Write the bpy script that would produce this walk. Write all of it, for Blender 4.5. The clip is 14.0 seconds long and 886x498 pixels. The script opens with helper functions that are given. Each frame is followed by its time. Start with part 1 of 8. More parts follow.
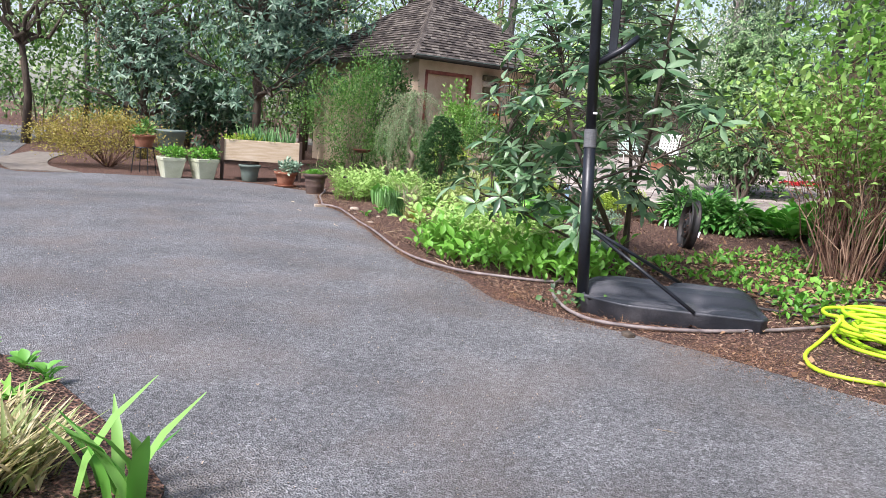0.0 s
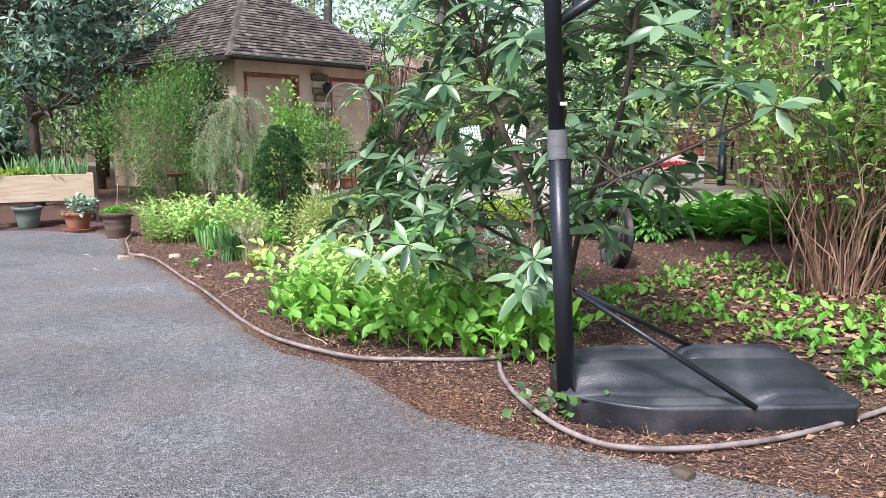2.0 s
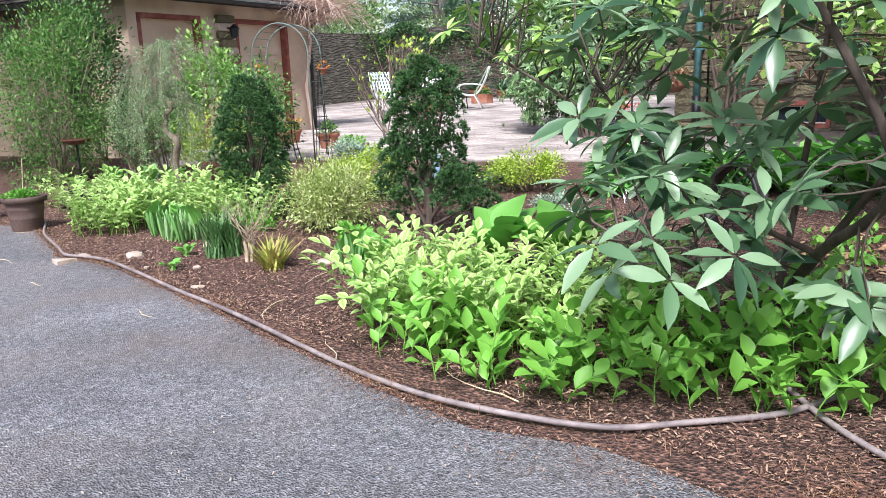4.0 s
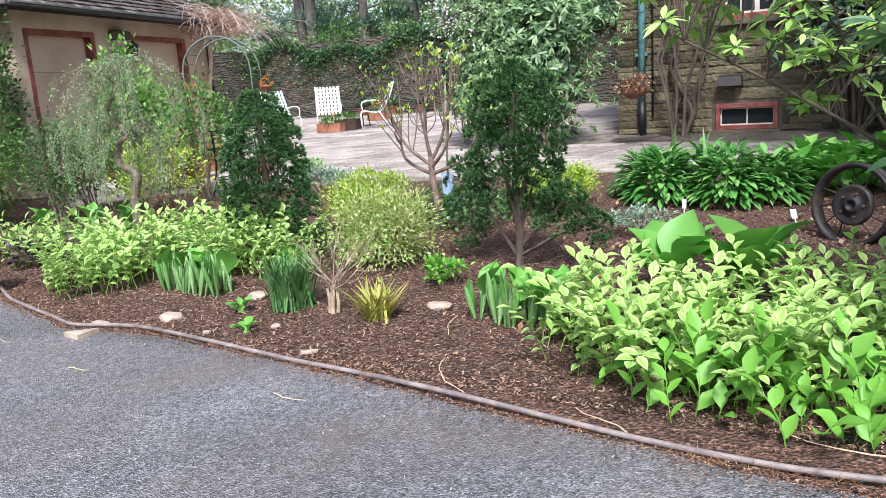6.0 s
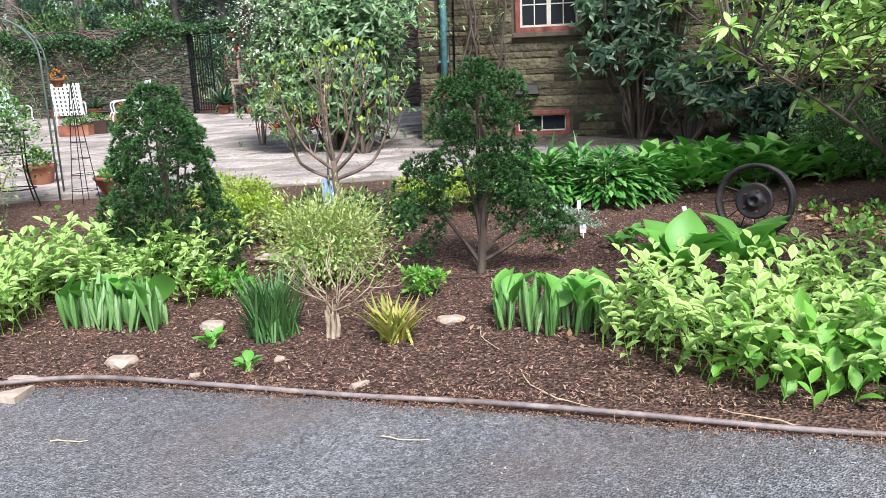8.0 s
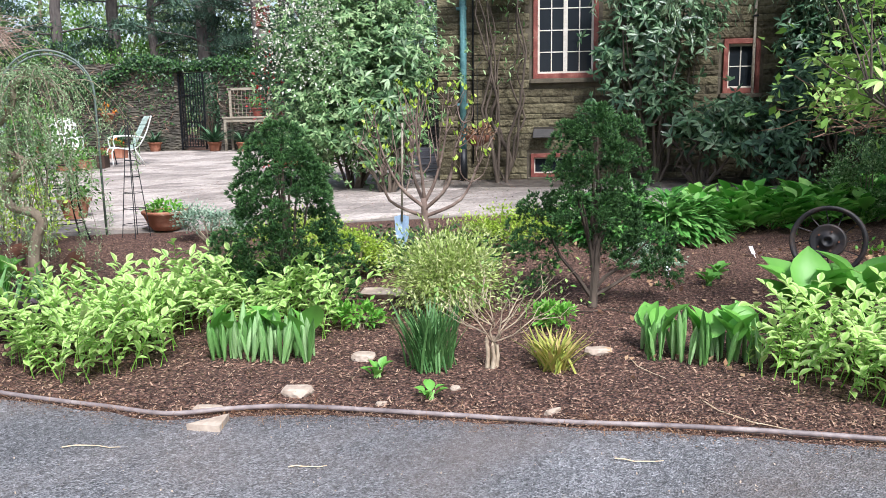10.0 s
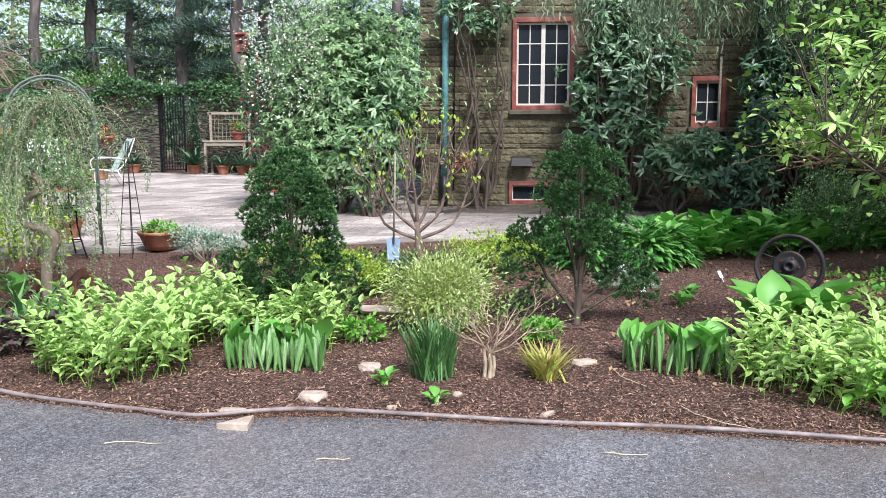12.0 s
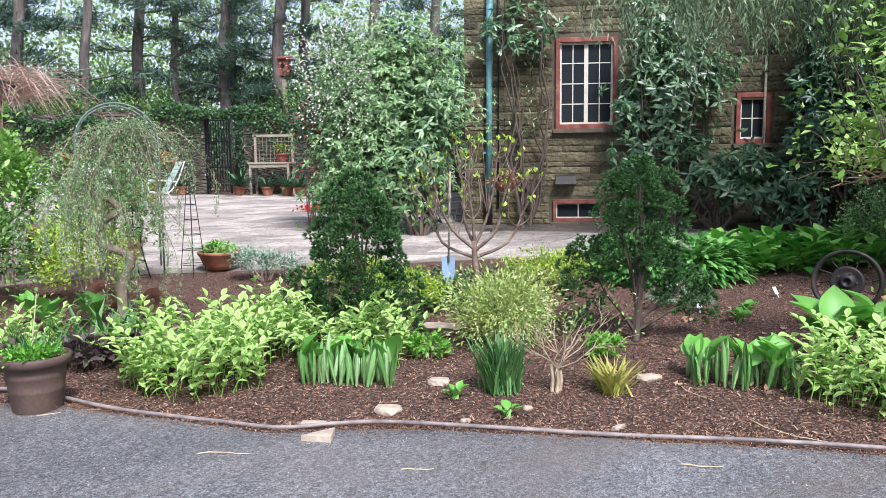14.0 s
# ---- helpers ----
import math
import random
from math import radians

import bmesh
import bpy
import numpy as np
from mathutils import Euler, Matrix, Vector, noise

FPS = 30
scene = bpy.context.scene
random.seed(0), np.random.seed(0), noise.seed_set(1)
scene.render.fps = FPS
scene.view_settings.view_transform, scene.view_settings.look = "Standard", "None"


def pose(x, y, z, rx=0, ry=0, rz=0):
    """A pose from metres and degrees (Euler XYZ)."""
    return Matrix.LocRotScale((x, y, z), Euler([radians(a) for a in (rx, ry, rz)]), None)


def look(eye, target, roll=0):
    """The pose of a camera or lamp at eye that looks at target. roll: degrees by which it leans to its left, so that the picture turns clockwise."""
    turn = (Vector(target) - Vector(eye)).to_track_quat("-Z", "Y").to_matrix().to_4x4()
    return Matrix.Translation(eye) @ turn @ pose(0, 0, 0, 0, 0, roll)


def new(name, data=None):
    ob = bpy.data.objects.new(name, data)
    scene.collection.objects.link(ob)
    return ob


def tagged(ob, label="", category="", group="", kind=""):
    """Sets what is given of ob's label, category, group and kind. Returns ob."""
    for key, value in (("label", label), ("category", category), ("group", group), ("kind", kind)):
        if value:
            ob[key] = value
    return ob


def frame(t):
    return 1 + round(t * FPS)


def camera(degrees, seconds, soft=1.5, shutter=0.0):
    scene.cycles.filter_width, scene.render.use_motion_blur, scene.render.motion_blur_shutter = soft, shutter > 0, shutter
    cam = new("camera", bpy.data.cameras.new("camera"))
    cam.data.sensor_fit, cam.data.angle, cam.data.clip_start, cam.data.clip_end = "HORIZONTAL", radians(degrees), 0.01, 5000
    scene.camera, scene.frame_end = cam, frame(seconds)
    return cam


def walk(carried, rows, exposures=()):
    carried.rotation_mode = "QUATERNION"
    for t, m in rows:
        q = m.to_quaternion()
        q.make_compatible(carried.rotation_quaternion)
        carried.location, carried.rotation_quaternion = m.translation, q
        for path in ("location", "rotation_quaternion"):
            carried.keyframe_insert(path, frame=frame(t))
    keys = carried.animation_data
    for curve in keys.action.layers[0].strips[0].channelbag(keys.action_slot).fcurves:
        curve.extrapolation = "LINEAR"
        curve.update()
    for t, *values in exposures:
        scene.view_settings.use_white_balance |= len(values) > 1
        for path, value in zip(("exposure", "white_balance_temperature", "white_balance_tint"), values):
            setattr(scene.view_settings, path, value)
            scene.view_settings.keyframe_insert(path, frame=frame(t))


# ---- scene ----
cam = camera(60.0, 14.0, soft=0.8)
PATH = [
    (0, (11.04, -2.771, 1.251), (9.225, -1.988, 0.946), 4.3),
    (0.5, (10.452, -2.594, 1.264), (8.675, -1.718, 0.992), 2.4),
    (1, (9.903, -2.36, 1.314), (8.24, -1.273, 1.08), 0.6),
    (1.5, (9.327, -2.192, 1.311), (7.692, -1.06, 1.093), -0.0),
    (2, (8.798, -2.077, 1.312), (7.193, -0.919, 1.022), -0.4),
    (2.5, (8.201, -2.074, 1.299), (6.555, -0.994, 0.946), -0.1),
    (2.7, (7.938, -2.076, 1.291), (6.289, -1.007, 0.915), -1.2),
    (4.8, (5.59, -2.462, 1.36), (4.51, -0.839, 0.927), -0.7),
    (5, (5.394, -2.5, 1.36), (4.356, -0.847, 0.925), -0.7),
    (5.5, (4.928, -2.623, 1.361), (3.918, -0.961, 0.891), -1.9),
    (6, (4.427, -2.764, 1.361), (3.392, -1.101, 0.958), -3.9),
    (6.5, (3.841, -2.884, 1.389), (3.023, -1.108, 0.969), -4.3),
    (7, (3.395, -2.88, 1.42), (2.84, -0.999, 1.026), -3.2),
    (7.5, (3.003, -3.018, 1.426), (2.588, -1.103, 1.022), -1.6),
    (8, (2.659, -3.074, 1.407), (2.327, -1.149, 0.979), -2.2),
    (8.5, (2.34, -3.124, 1.446), (2.018, -1.193, 1.035), -2.7),
    (8.7, (2.197, -3.18, 1.419), (1.879, -1.246, 1.02), -2.3),
    (10.8, (1.311, -3.536, 1.455), (1.215, -1.561, 1.157), -0.6),
    (11, (1.297, -3.583, 1.461), (1.219, -1.606, 1.169), -0.5),
    (11.5, (1.322, -3.69, 1.462), (1.231, -1.709, 1.197), -0.7),
    (12, (1.333, -3.849, 1.46), (1.216, -1.869, 1.199), -0.0),
    (12.5, (1.239, -3.928, 1.477), (1.102, -1.948, 1.235), -1.2),
    (13, (1.145, -3.993, 1.483), (0.989, -2.012, 1.258), -1.9),
    (13.5, (1.112, -4.029, 1.474), (0.927, -2.05, 1.256), -1.3),
    (14, (1.123, -4.02, 1.479), (0.92, -2.042, 1.266), -0.7),
]
walk(cam, [(t, look(eye, target, roll)) for t, eye, target, roll in PATH],
     exposures=[(0.0, 0.9, 6300, 17), (2.7, 1.08, 6150, 17.5), (4.8, 0.99, 6060, 17), (7.5, 0.88, 6120, 13.5), (14.0, 0.9, 6000, 15.5)])


# ---- light ----
SUN_EL, SUN_ROT = radians(52), radians(152)
world = bpy.data.worlds.new("sky")
scene.world = world
world.use_nodes = True
wn = world.node_tree.nodes
sky = wn.new("ShaderNodeTexSky")
sky.sky_type, sky.sun_disc = "NISHITA", False
sky.sun_elevation, sky.sun_rotation = SUN_EL, SUN_ROT
sky.air_density, sky.dust_density, sky.ozone_density = 1.0, 2.0, 1.0
wn["Background"].inputs[1].default_value = 0.105
veil = wn.new("ShaderNodeHueSaturation")
veil.inputs["Saturation"].default_value, veil.inputs["Value"].default_value = 0.7, 1.15
world.node_tree.links.new(sky.outputs[0], veil.inputs["Color"])
world.node_tree.links.new(veil.outputs[0], wn["Background"].inputs[0])
sun = new("sun", bpy.data.lights.new("sun", "SUN"))
sun.data.energy, sun.data.angle, sun.data.color = 2.9, radians(12), (1.0, 0.98, 0.95)
to_sun = Vector((math.sin(SUN_ROT) * math.cos(SUN_EL), math.cos(SUN_ROT) * math.cos(SUN_EL), math.sin(SUN_EL)))
sun.matrix_world = look(to_sun * 50, (0, 0, 0))


# ---- materials ----
def srgb(h):
    v = [int(h[i:i + 2], 16) / 255 for i in (0, 2, 4)]
    return tuple(((c + 0.055) / 1.055) ** 2.4 if c > 0.04 else c / 12.92 for c in v) + (1,)


def mat(name, cols, scale=6.0, rough=0.8, bump=0.3, bscale=60.0, fine=0.35, metal=0.0, spread="none",
        spread_amt=0.35, leaf=0.0, edge=None, stretch=(1, 1, 1), kind="noise", dist=0.01):
    """A surface of two or three colours mixed at two scales, with fine relief."""
    m = bpy.data.materials.new(name)
    m.use_nodes = True
    nt = m.node_tree
    N, L = nt.nodes, nt.links.new
    b = N["Principled BSDF"]
    tc = N.new("ShaderNodeTexCoord")
    mp = N.new("ShaderNodeMapping")
    mp.inputs["Scale"].default_value = stretch
    L(tc.outputs["Object"], mp.inputs[0])
    n1 = N.new("ShaderNodeTexNoise")
    n1.inputs["Scale"].default_value, n1.inputs["Detail"].default_value = scale, 5
    n2 = N.new("ShaderNodeTexVoronoi" if kind == "cells" else "ShaderNodeTexNoise")
    n2.inputs["Scale"].default_value = bscale
    if kind != "cells":
        n2.inputs["Detail"].default_value = 4
    L(mp.outputs[0], n1.inputs[0])
    L(mp.outputs[0], n2.inputs[0])
    fac = n1.outputs[0]
    if spread != "none":
        src = N.new("ShaderNodeObjectInfo").outputs["Random"] if spread == "object" else N.new("ShaderNodeNewGeometry").outputs["Random Per Island"]
        mx = N.new("ShaderNodeMix")
        mx.inputs[0].default_value = spread_amt
        L(fac, mx.inputs[2])
        L(src, mx.inputs[3])
        fac = mx.outputs[0]
    ramp = N.new("ShaderNodeValToRGB")
    cs = [srgb(c) if isinstance(c, str) else tuple(c) + (1,) for c in cols]
    el = ramp.color_ramp.elements
    while len(el) < len(cs):
        el.new(0.5)
    for i, c in enumerate(cs):
        el[i].position, el[i].color = 0.28 + 0.44 * i / max(1, len(cs) - 1), c
    L(fac, ramp.inputs[0])
    col = ramp.outputs[0]
    if fine:
        hs = N.new("ShaderNodeMix")
        hs.data_type, hs.blend_type = "RGBA", "OVERLAY"
        hs.inputs[0].default_value = fine
        L(col, hs.inputs[6])
        L(n2.outputs["Distance" if kind == "cells" else "Fac"], hs.inputs[7])
        col = hs.outputs[2]
    if edge:
        at = N.new("ShaderNodeAttribute")
        at.attribute_name = "edge"
        em = N.new("ShaderNodeMix")
        em.data_type = "RGBA"
        L(at.outputs["Fac"], em.inputs[0])
        L(col, em.inputs[6])
        em.inputs[7].default_value = srgb(edge)
        col = em.outputs[2]
    L(col, b.inputs["Base Color"])
    b.inputs["Roughness"].default_value, b.inputs["Metallic"].default_value = rough, metal
    if bump:
        bp = N.new("ShaderNodeBump")
        bp.inputs["Strength"].default_value, bp.inputs["Distance"].default_value = bump, dist
        L(n2.outputs["Distance" if kind == "cells" else "Fac"], bp.inputs["Height"])
        L(bp.outputs[0], b.inputs["Normal"])
    if leaf:
        tr = N.new("ShaderNodeBsdfTranslucent")
        ms = N.new("ShaderNodeMixShader")
        ms.inputs[0].default_value = leaf
        L(col, tr.inputs[0])
        L(b.outputs[0], ms.inputs[1])
        L(tr.outputs[0], ms.inputs[2])
        L(ms.outputs[0], N["Material Output"].inputs[0])
    return m


def leafmat(name, cols, rough=0.5, leaf=0.3, edge=None, amt=0.7):
    return mat(name, cols, scale=2.5, rough=rough, bump=0.0, fine=0.0, spread="island", spread_amt=amt, leaf=leaf * 0.7, edge=edge)


ASPHALT = mat("asphalt", ["686869", "777778", "868687"], scale=0.8, rough=0.74, bump=1.0, bscale=120, fine=0.6, dist=0.012, kind="cells")


def weather_asphalt():
    """Loose pale and dark aggregate, worn patches and damp-looking stains over the base coat."""
    N, L = ASPHALT.node_tree.nodes, ASPHALT.node_tree.links.new
    b = N["Principled BSDF"]
    src = b.inputs["Base Color"].links[0].from_socket
    tc = N["Texture Coordinate"].outputs["Object"]
    for tex, scale, lo, hi, c0, c1, mode, amt in (("ShaderNodeTexVoronoi", 95, 0.1, 0.9, 0.08, 0.92, "OVERLAY", 0.62),
                                                 ("ShaderNodeTexVoronoi", 38, 0.1, 0.9, 0.2, 0.8, "OVERLAY", 0.34),
                                                 ("ShaderNodeTexNoise", 2.3, 0.35, 0.68, 0.4, 0.6, "OVERLAY", 0.45),
                                                 ("ShaderNodeTexNoise", 0.55, 0.4, 0.62, 0.42, 0.58, "OVERLAY", 0.45)):
        t = N.new(tex)
        t.inputs["Scale"].default_value = scale
        if "Noise" in tex:
            t.inputs["Detail"].default_value = 6
        L(tc, t.inputs["Vector"])
        g = N.new("ShaderNodeMapRange")
        g.inputs[1].default_value, g.inputs[2].default_value, g.inputs[3].default_value, g.inputs[4].default_value = lo, hi, c0, c1
        L(t.outputs["Color" if "Voronoi" in tex else "Fac"], g.inputs[0])
        m = N.new("ShaderNodeMix")
        m.data_type, m.blend_type = "RGBA", mode
        m.inputs[0].default_value = amt
        L(src, m.inputs[6])
        L(g.outputs[0], m.inputs[7])
        src = m.outputs[2]
    dust = N.new("ShaderNodeTexNoise")
    dust.inputs["Scale"].default_value, dust.inputs["Detail"].default_value = 1.1, 8
    L(tc, dust.inputs["Vector"])
    g = N.new("ShaderNodeMapRange")
    g.inputs[1].default_value, g.inputs[2].default_value, g.inputs[4].default_value = 0.46, 0.7, 0.5
    L(dust.outputs["Fac"], g.inputs[0])
    m = N.new("ShaderNodeMix")
    m.data_type = "RGBA"
    L(g.outputs[0], m.inputs[0])
    L(src, m.inputs[6])
    m.inputs[7].default_value = srgb("7c6f66")
    L(m.outputs[2], b.inputs["Base Color"])


weather_asphalt()
SOIL = mat("soil_mulch", ["3a2922", "65493d", "957362"], scale=40, rough=0.95, bump=1.0, bscale=62, fine=0.95, dist=0.03, kind="cells")
CHIP = mat("wood_chip", ["382720", "6f5344", "aa8d76"], scale=3, rough=0.9, bump=0.2, spread="island", spread_amt=0.85)
NEEDLE = mat("pine_needle_litter", ["6e4830", "8f603f", "b08a62"], rough=0.9, bump=0, spread="island", spread_amt=0.8)
FIBRE = mat("bark_fibre", ["5a3f33", "86664f", "b89a7c"], rough=0.9, bump=0, spread="island", spread_amt=0.9)
STRAW = mat("dry_stalk", ["b59a78", "d3bd9c", "e6d7bb"], scale=9, rough=0.85, bump=0.1)
HOSE = mat("edging_hose", ["675e5d", "877c79", "a0958f"], scale=9, rough=0.6, bump=0.2, bscale=30)
POLY = mat("black_polyethylene", ["25282d", "33363c", "56565a"], scale=4, rough=0.4, bump=0.3, bscale=90)
BLACK = mat("black_painted_steel", ["12141a", "1a1d24", "252932"], scale=5, rough=0.38, bump=0.1, bscale=70)
TAPE = mat("grey_tape", ["5b5c5e", "77787a"], scale=14, rough=0.6, bump=0.3, bscale=30, stretch=(1, 1, 8))
STONE = mat("house_stone", ["454030", "5e5742", "777056"], scale=3, rough=0.92, bump=1.0, bscale=15, spread="object", spread_amt=0.45, dist=0.05)
STONEJ = mat("house_stone_joined", ["454030", "5e5742", "777056"], scale=3, rough=0.92, bump=1.0, bscale=15, spread="island", spread_amt=0.45, dist=0.05)
MORTAR = mat("mortar", ["4d473b", "6b6353"], scale=6, rough=0.95, bump=0.5, bscale=50)
RUBBLE = mat("garden_wall_stone", ["3c3933", "524e45", "696455"], scale=3.5, rough=0.95, bump=1.0, bscale=7, kind="cells", stretch=(1, 1, 2.6), dist=0.05)
FLAG = mat("flagstone", ["877e77", "a59b92", "bdb3aa"], scale=3.5, rough=0.88, bump=0.8, bscale=26, fine=0.6, dist=0.02, spread="object", spread_amt=0.4)
FLAGJ = mat("flagstone_joined", ["877e77", "a59b92", "bdb3aa"], scale=3.5, rough=0.88, bump=0.8, bscale=26, fine=0.6, dist=0.02, spread="island", spread_amt=0.4)
GROUT = mat("patio_joint", ["6f675e", "8b8379"], scale=5, rough=0.95, bump=0.4)
REDP = mat("red_paint", ["6a352c", "85473c", "986254"], scale=7, rough=0.6, bump=0.2, bscale=50)
CREAM = mat("cream_paint", ["c9c3b4", "dcd7c9"], scale=7, rough=0.6, bump=0.1)
STUCCO = mat("tan_stucco", ["b39c85", "c4ae97", "cfbca7"], scale=2, rough=0.92, bump=0.4, bscale=80)
SHINGLE = mat("wood_shingle", ["3a3430", "524a44", "7c746b"], scale=4, rough=0.9, bump=0.5, bscale=30, spread="island", spread_amt=0.38)
FASCIA = mat("dark_fascia", ["25221f", "37322d"], scale=6, rough=0.6, bump=0.1)
TEAL = mat("verdigris_copper", ["4f8285", "6a9c9d", "3e6b70"], scale=8, rough=0.55, bump=0.2, bscale=30)
IRON = mat("wrought_iron", ["15171a", "23262a"], scale=8, rough=0.5, metal=0.3, bump=0.1)
RUST = mat("rusty_iron", ["4a2f24", "6e4531", "5c4a42"], scale=9, rough=0.85, bump=0.5, bscale=50)
WHEELM = mat("old_wheel_paint", ["161618", "232223", "40342e"], scale=9, rough=0.6, bump=0.3, bscale=50)
TERRA = mat("terracotta", ["7c4c38", "99634b", "b08068"], scale=5, rough=0.85, bump=0.2)
BROWNP = mat("brown_pot", ["473733", "59473f", "6c594f"], scale=4, rough=0.65, bump=0.1)
OLIVEP = mat("sage_glazed_pot", ["b3b79c", "c8cbb0", "d6d8c2"], scale=3, rough=0.5, bump=0.1)
GREYP = mat("grey_green_pot", ["5d6a62", "74827a"], scale=4, rough=0.6, bump=0.1)
CEDAR = mat("cedar_board", ["b8a083", "c9b59a", "d5c5ae"], scale=3, rough=0.75, bump=0.3, bscale=40, stretch=(1, 1, 9))
OLDWOOD = mat("weathered_wood", ["7c7264", "99907f", "a9a08f"], scale=4, rough=0.85, bump=0.3, bscale=40, stretch=(1, 1, 8))
DARKWOOD = mat("dark_wood_post", ["33261f", "4a382d"], scale=4, rough=0.8, bump=0.2)
BLACKHOSE = mat("dark_hose", ["2c2b2c", "403d3c", "55504d"], scale=9, rough=0.6, bump=0.2, bscale=30)
LIMEHOSE = mat("lime_hose", ["b7e02a", "c9ee3e"], scale=5, rough=0.45, bump=0.1, bscale=200)
WHITEM = mat("white_enamel", ["cfd2cc", "e2e4de"], scale=6, rough=0.5, bump=0.05)
TAGM = mat("white_plastic_tag", ["dcdbe0", "efeef2"], scale=6, rough=0.5, bump=0)
BLUEM = mat("blue_shovel_paint", ["9dbbdc", "b9cfe6"], scale=6, rough=0.5, bump=0.1)
ROCK = mat("pale_fieldstone", ["9c8c7c", "b5a492", "c8b9a8"], scale=6, rough=0.9, bump=0.4, bscale=40)
BARK = mat("grey_bark", ["6a5c4d", "8a7c6a", "a3967f"], scale=7, rough=0.95, bump=0.8, bscale=30, stretch=(1, 1, 0.35), dist=0.02)
BARKD = mat("dark_bark", ["3d342d", "544a40", "6b5f53"], scale=6, rough=0.95, bump=0.9, bscale=16, stretch=(1, 1, 0.3), dist=0.03)
BARKM = mat("magnolia_bark", ["54463e", "746257", "9d8a7d"], scale=8, rough=0.85, bump=0.4, bscale=40)
PINEBARK = mat("pine_bark", ["4a4542", "655e59", "80776f"], scale=6, rough=0.95, bump=0.9, bscale=14, stretch=(1, 1, 0.3), dist=0.04)
BARKR = mat("red_brown_cane", ["553b31", "775646", "a98c76"], scale=8, rough=0.85, bump=0.3, spread="island", spread_amt=0.6)
BARKW = mat("pale_cut_stem", ["917e68", "b1a088", "cdbea4"], scale=8, rough=0.85, bump=0.4, bscale=40)
TWIG = mat("pink_grey_twig", ["a58d7e", "c2a898", "d2bcad"], scale=3, rough=0.9, bump=0.0, spread="island", spread_amt=0.6)
L_RHODO = leafmat("leaf_rhododendron", ["36563a", "547850", "84a27a"], rough=0.32, leaf=0.24)
L_RHODN = leafmat("leaf_rhododendron_fresh", ["719c42", "93ba58", "b4cf7e"], rough=0.42, leaf=0.3)
L_SEAL = leafmat("leaf_solomons_seal", ["69a437", "88be4a", "a4cf66"], rough=0.5, leaf=0.4, edge="c8da92")
L_LILY = leafmat("leaf_lily_of_valley", ["589732", "74b042", "92c658"], rough=0.5, leaf=0.38)
L_HOSTA = leafmat("leaf_hosta", ["4e9234", "6aab44", "90c264"], rough=0.48, leaf=0.35)
L_HOSTB = mat("leaf_hosta_rolled", ["6a9f52", "86b76b", "abd192"], scale=9, rough=0.45, bump=0.6, bscale=14, fine=0.35, spread="object", spread_amt=0.5, leaf=0.25, stretch=(9, 9, 0.6), dist=0.02)
L_HINOKI = leafmat("leaf_hinoki", ["0b2515", "183b20", "2b542c"], rough=0.65, leaf=0.12, amt=0.6, edge="588542")
L_CHART = leafmat("leaf_chartreuse", ["8aa832", "a6c245", "bdd35f"], rough=0.55, leaf=0.4)
L_VARI = leafmat("leaf_variegated", ["87a04a", "afc26c", "d2d99c"], rough=0.5, leaf=0.35)
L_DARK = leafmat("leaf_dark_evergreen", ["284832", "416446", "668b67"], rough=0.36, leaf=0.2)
L_LEAFY = leafmat("leaf_leafy_perennial", ["448036", "5e9c49", "88ba68"], rough=0.42, leaf=0.35)
L_MID = leafmat("leaf_mid_green", ["3f6b2c", "5b8a3c", "7da653"], rough=0.5, leaf=0.35)
L_SPRING = leafmat("leaf_spring", ["6a9a40", "86b354", "a6ca72"], rough=0.5, leaf=0.45)
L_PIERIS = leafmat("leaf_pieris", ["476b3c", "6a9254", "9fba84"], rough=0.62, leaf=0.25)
L_CREEPER = leafmat("leaf_wall_creeper", ["1f3a20", "2f5429", "4a7338"], rough=0.45, leaf=0.2)
L_SPRUCE = leafmat("leaf_weeping_spruce", ["4f6546", "687e5b", "8a9c78"], rough=0.6, leaf=0.25)
L_IVY = leafmat("leaf_ivy", ["2b4a28", "40642f", "5d8144"], rough=0.45, leaf=0.2)
L_BLUE = leafmat("leaf_grey_green", ["6f8c74", "8ba68c", "a7bca2"], rough=0.6, leaf=0.25)
L_TUFT = leafmat("leaf_daffodil", ["3f6b35", "558247", "6b9657"], rough=0.5, leaf=0.25)
L_YGRASS = leafmat("leaf_golden_grass", ["8a9a40", "adb050", "bfab6c"], rough=0.6, leaf=0.3)
L_GOLD = leafmat("leaf_golden_shrub", ["8c8236", "a89a45", "b9ad62"], rough=0.6, leaf=0.35)
L_MAGN = leafmat("leaf_evergreen_magnolia", ["3a5845", "57785f", "849f85"], rough=0.4, leaf=0.2)
L_RHODF = leafmat("leaf_rhododendron_olive", ["40633a", "5f8551", "8ca878"], rough=0.45, leaf=0.25)
L_STRAWG = leafmat("leaf_half_dry_grass", ["86985a", "b3a878", "d2c7a0"], rough=0.6, leaf=0.3)
L_LARCH = leafmat("leaf_larch", ["6f8c5e", "8ba674", "aabf94"], rough=0.6, leaf=0.3)
L_PINE = leafmat("leaf_pine", ["334c3f", "486753", "65846c"], rough=0.6, leaf=0.15)
L_WOODS = leafmat("leaf_far_woods", ["6d8d55", "8fad6e", "b4c894"], rough=0.7, leaf=0.4)
L_PURPLE = leafmat("leaf_purple", ["3f3138", "58434a", "5f6248"], rough=0.5, leaf=0.2)
L_RED = leafmat("petal_red", ["b81f22", "d5383a", "e0605c"], rough=0.5, leaf=0.3)
L_ORANGE = leafmat("petal_orange", ["d9641c", "e88a2e", "f0b23c"], rough=0.5, leaf=0.3)
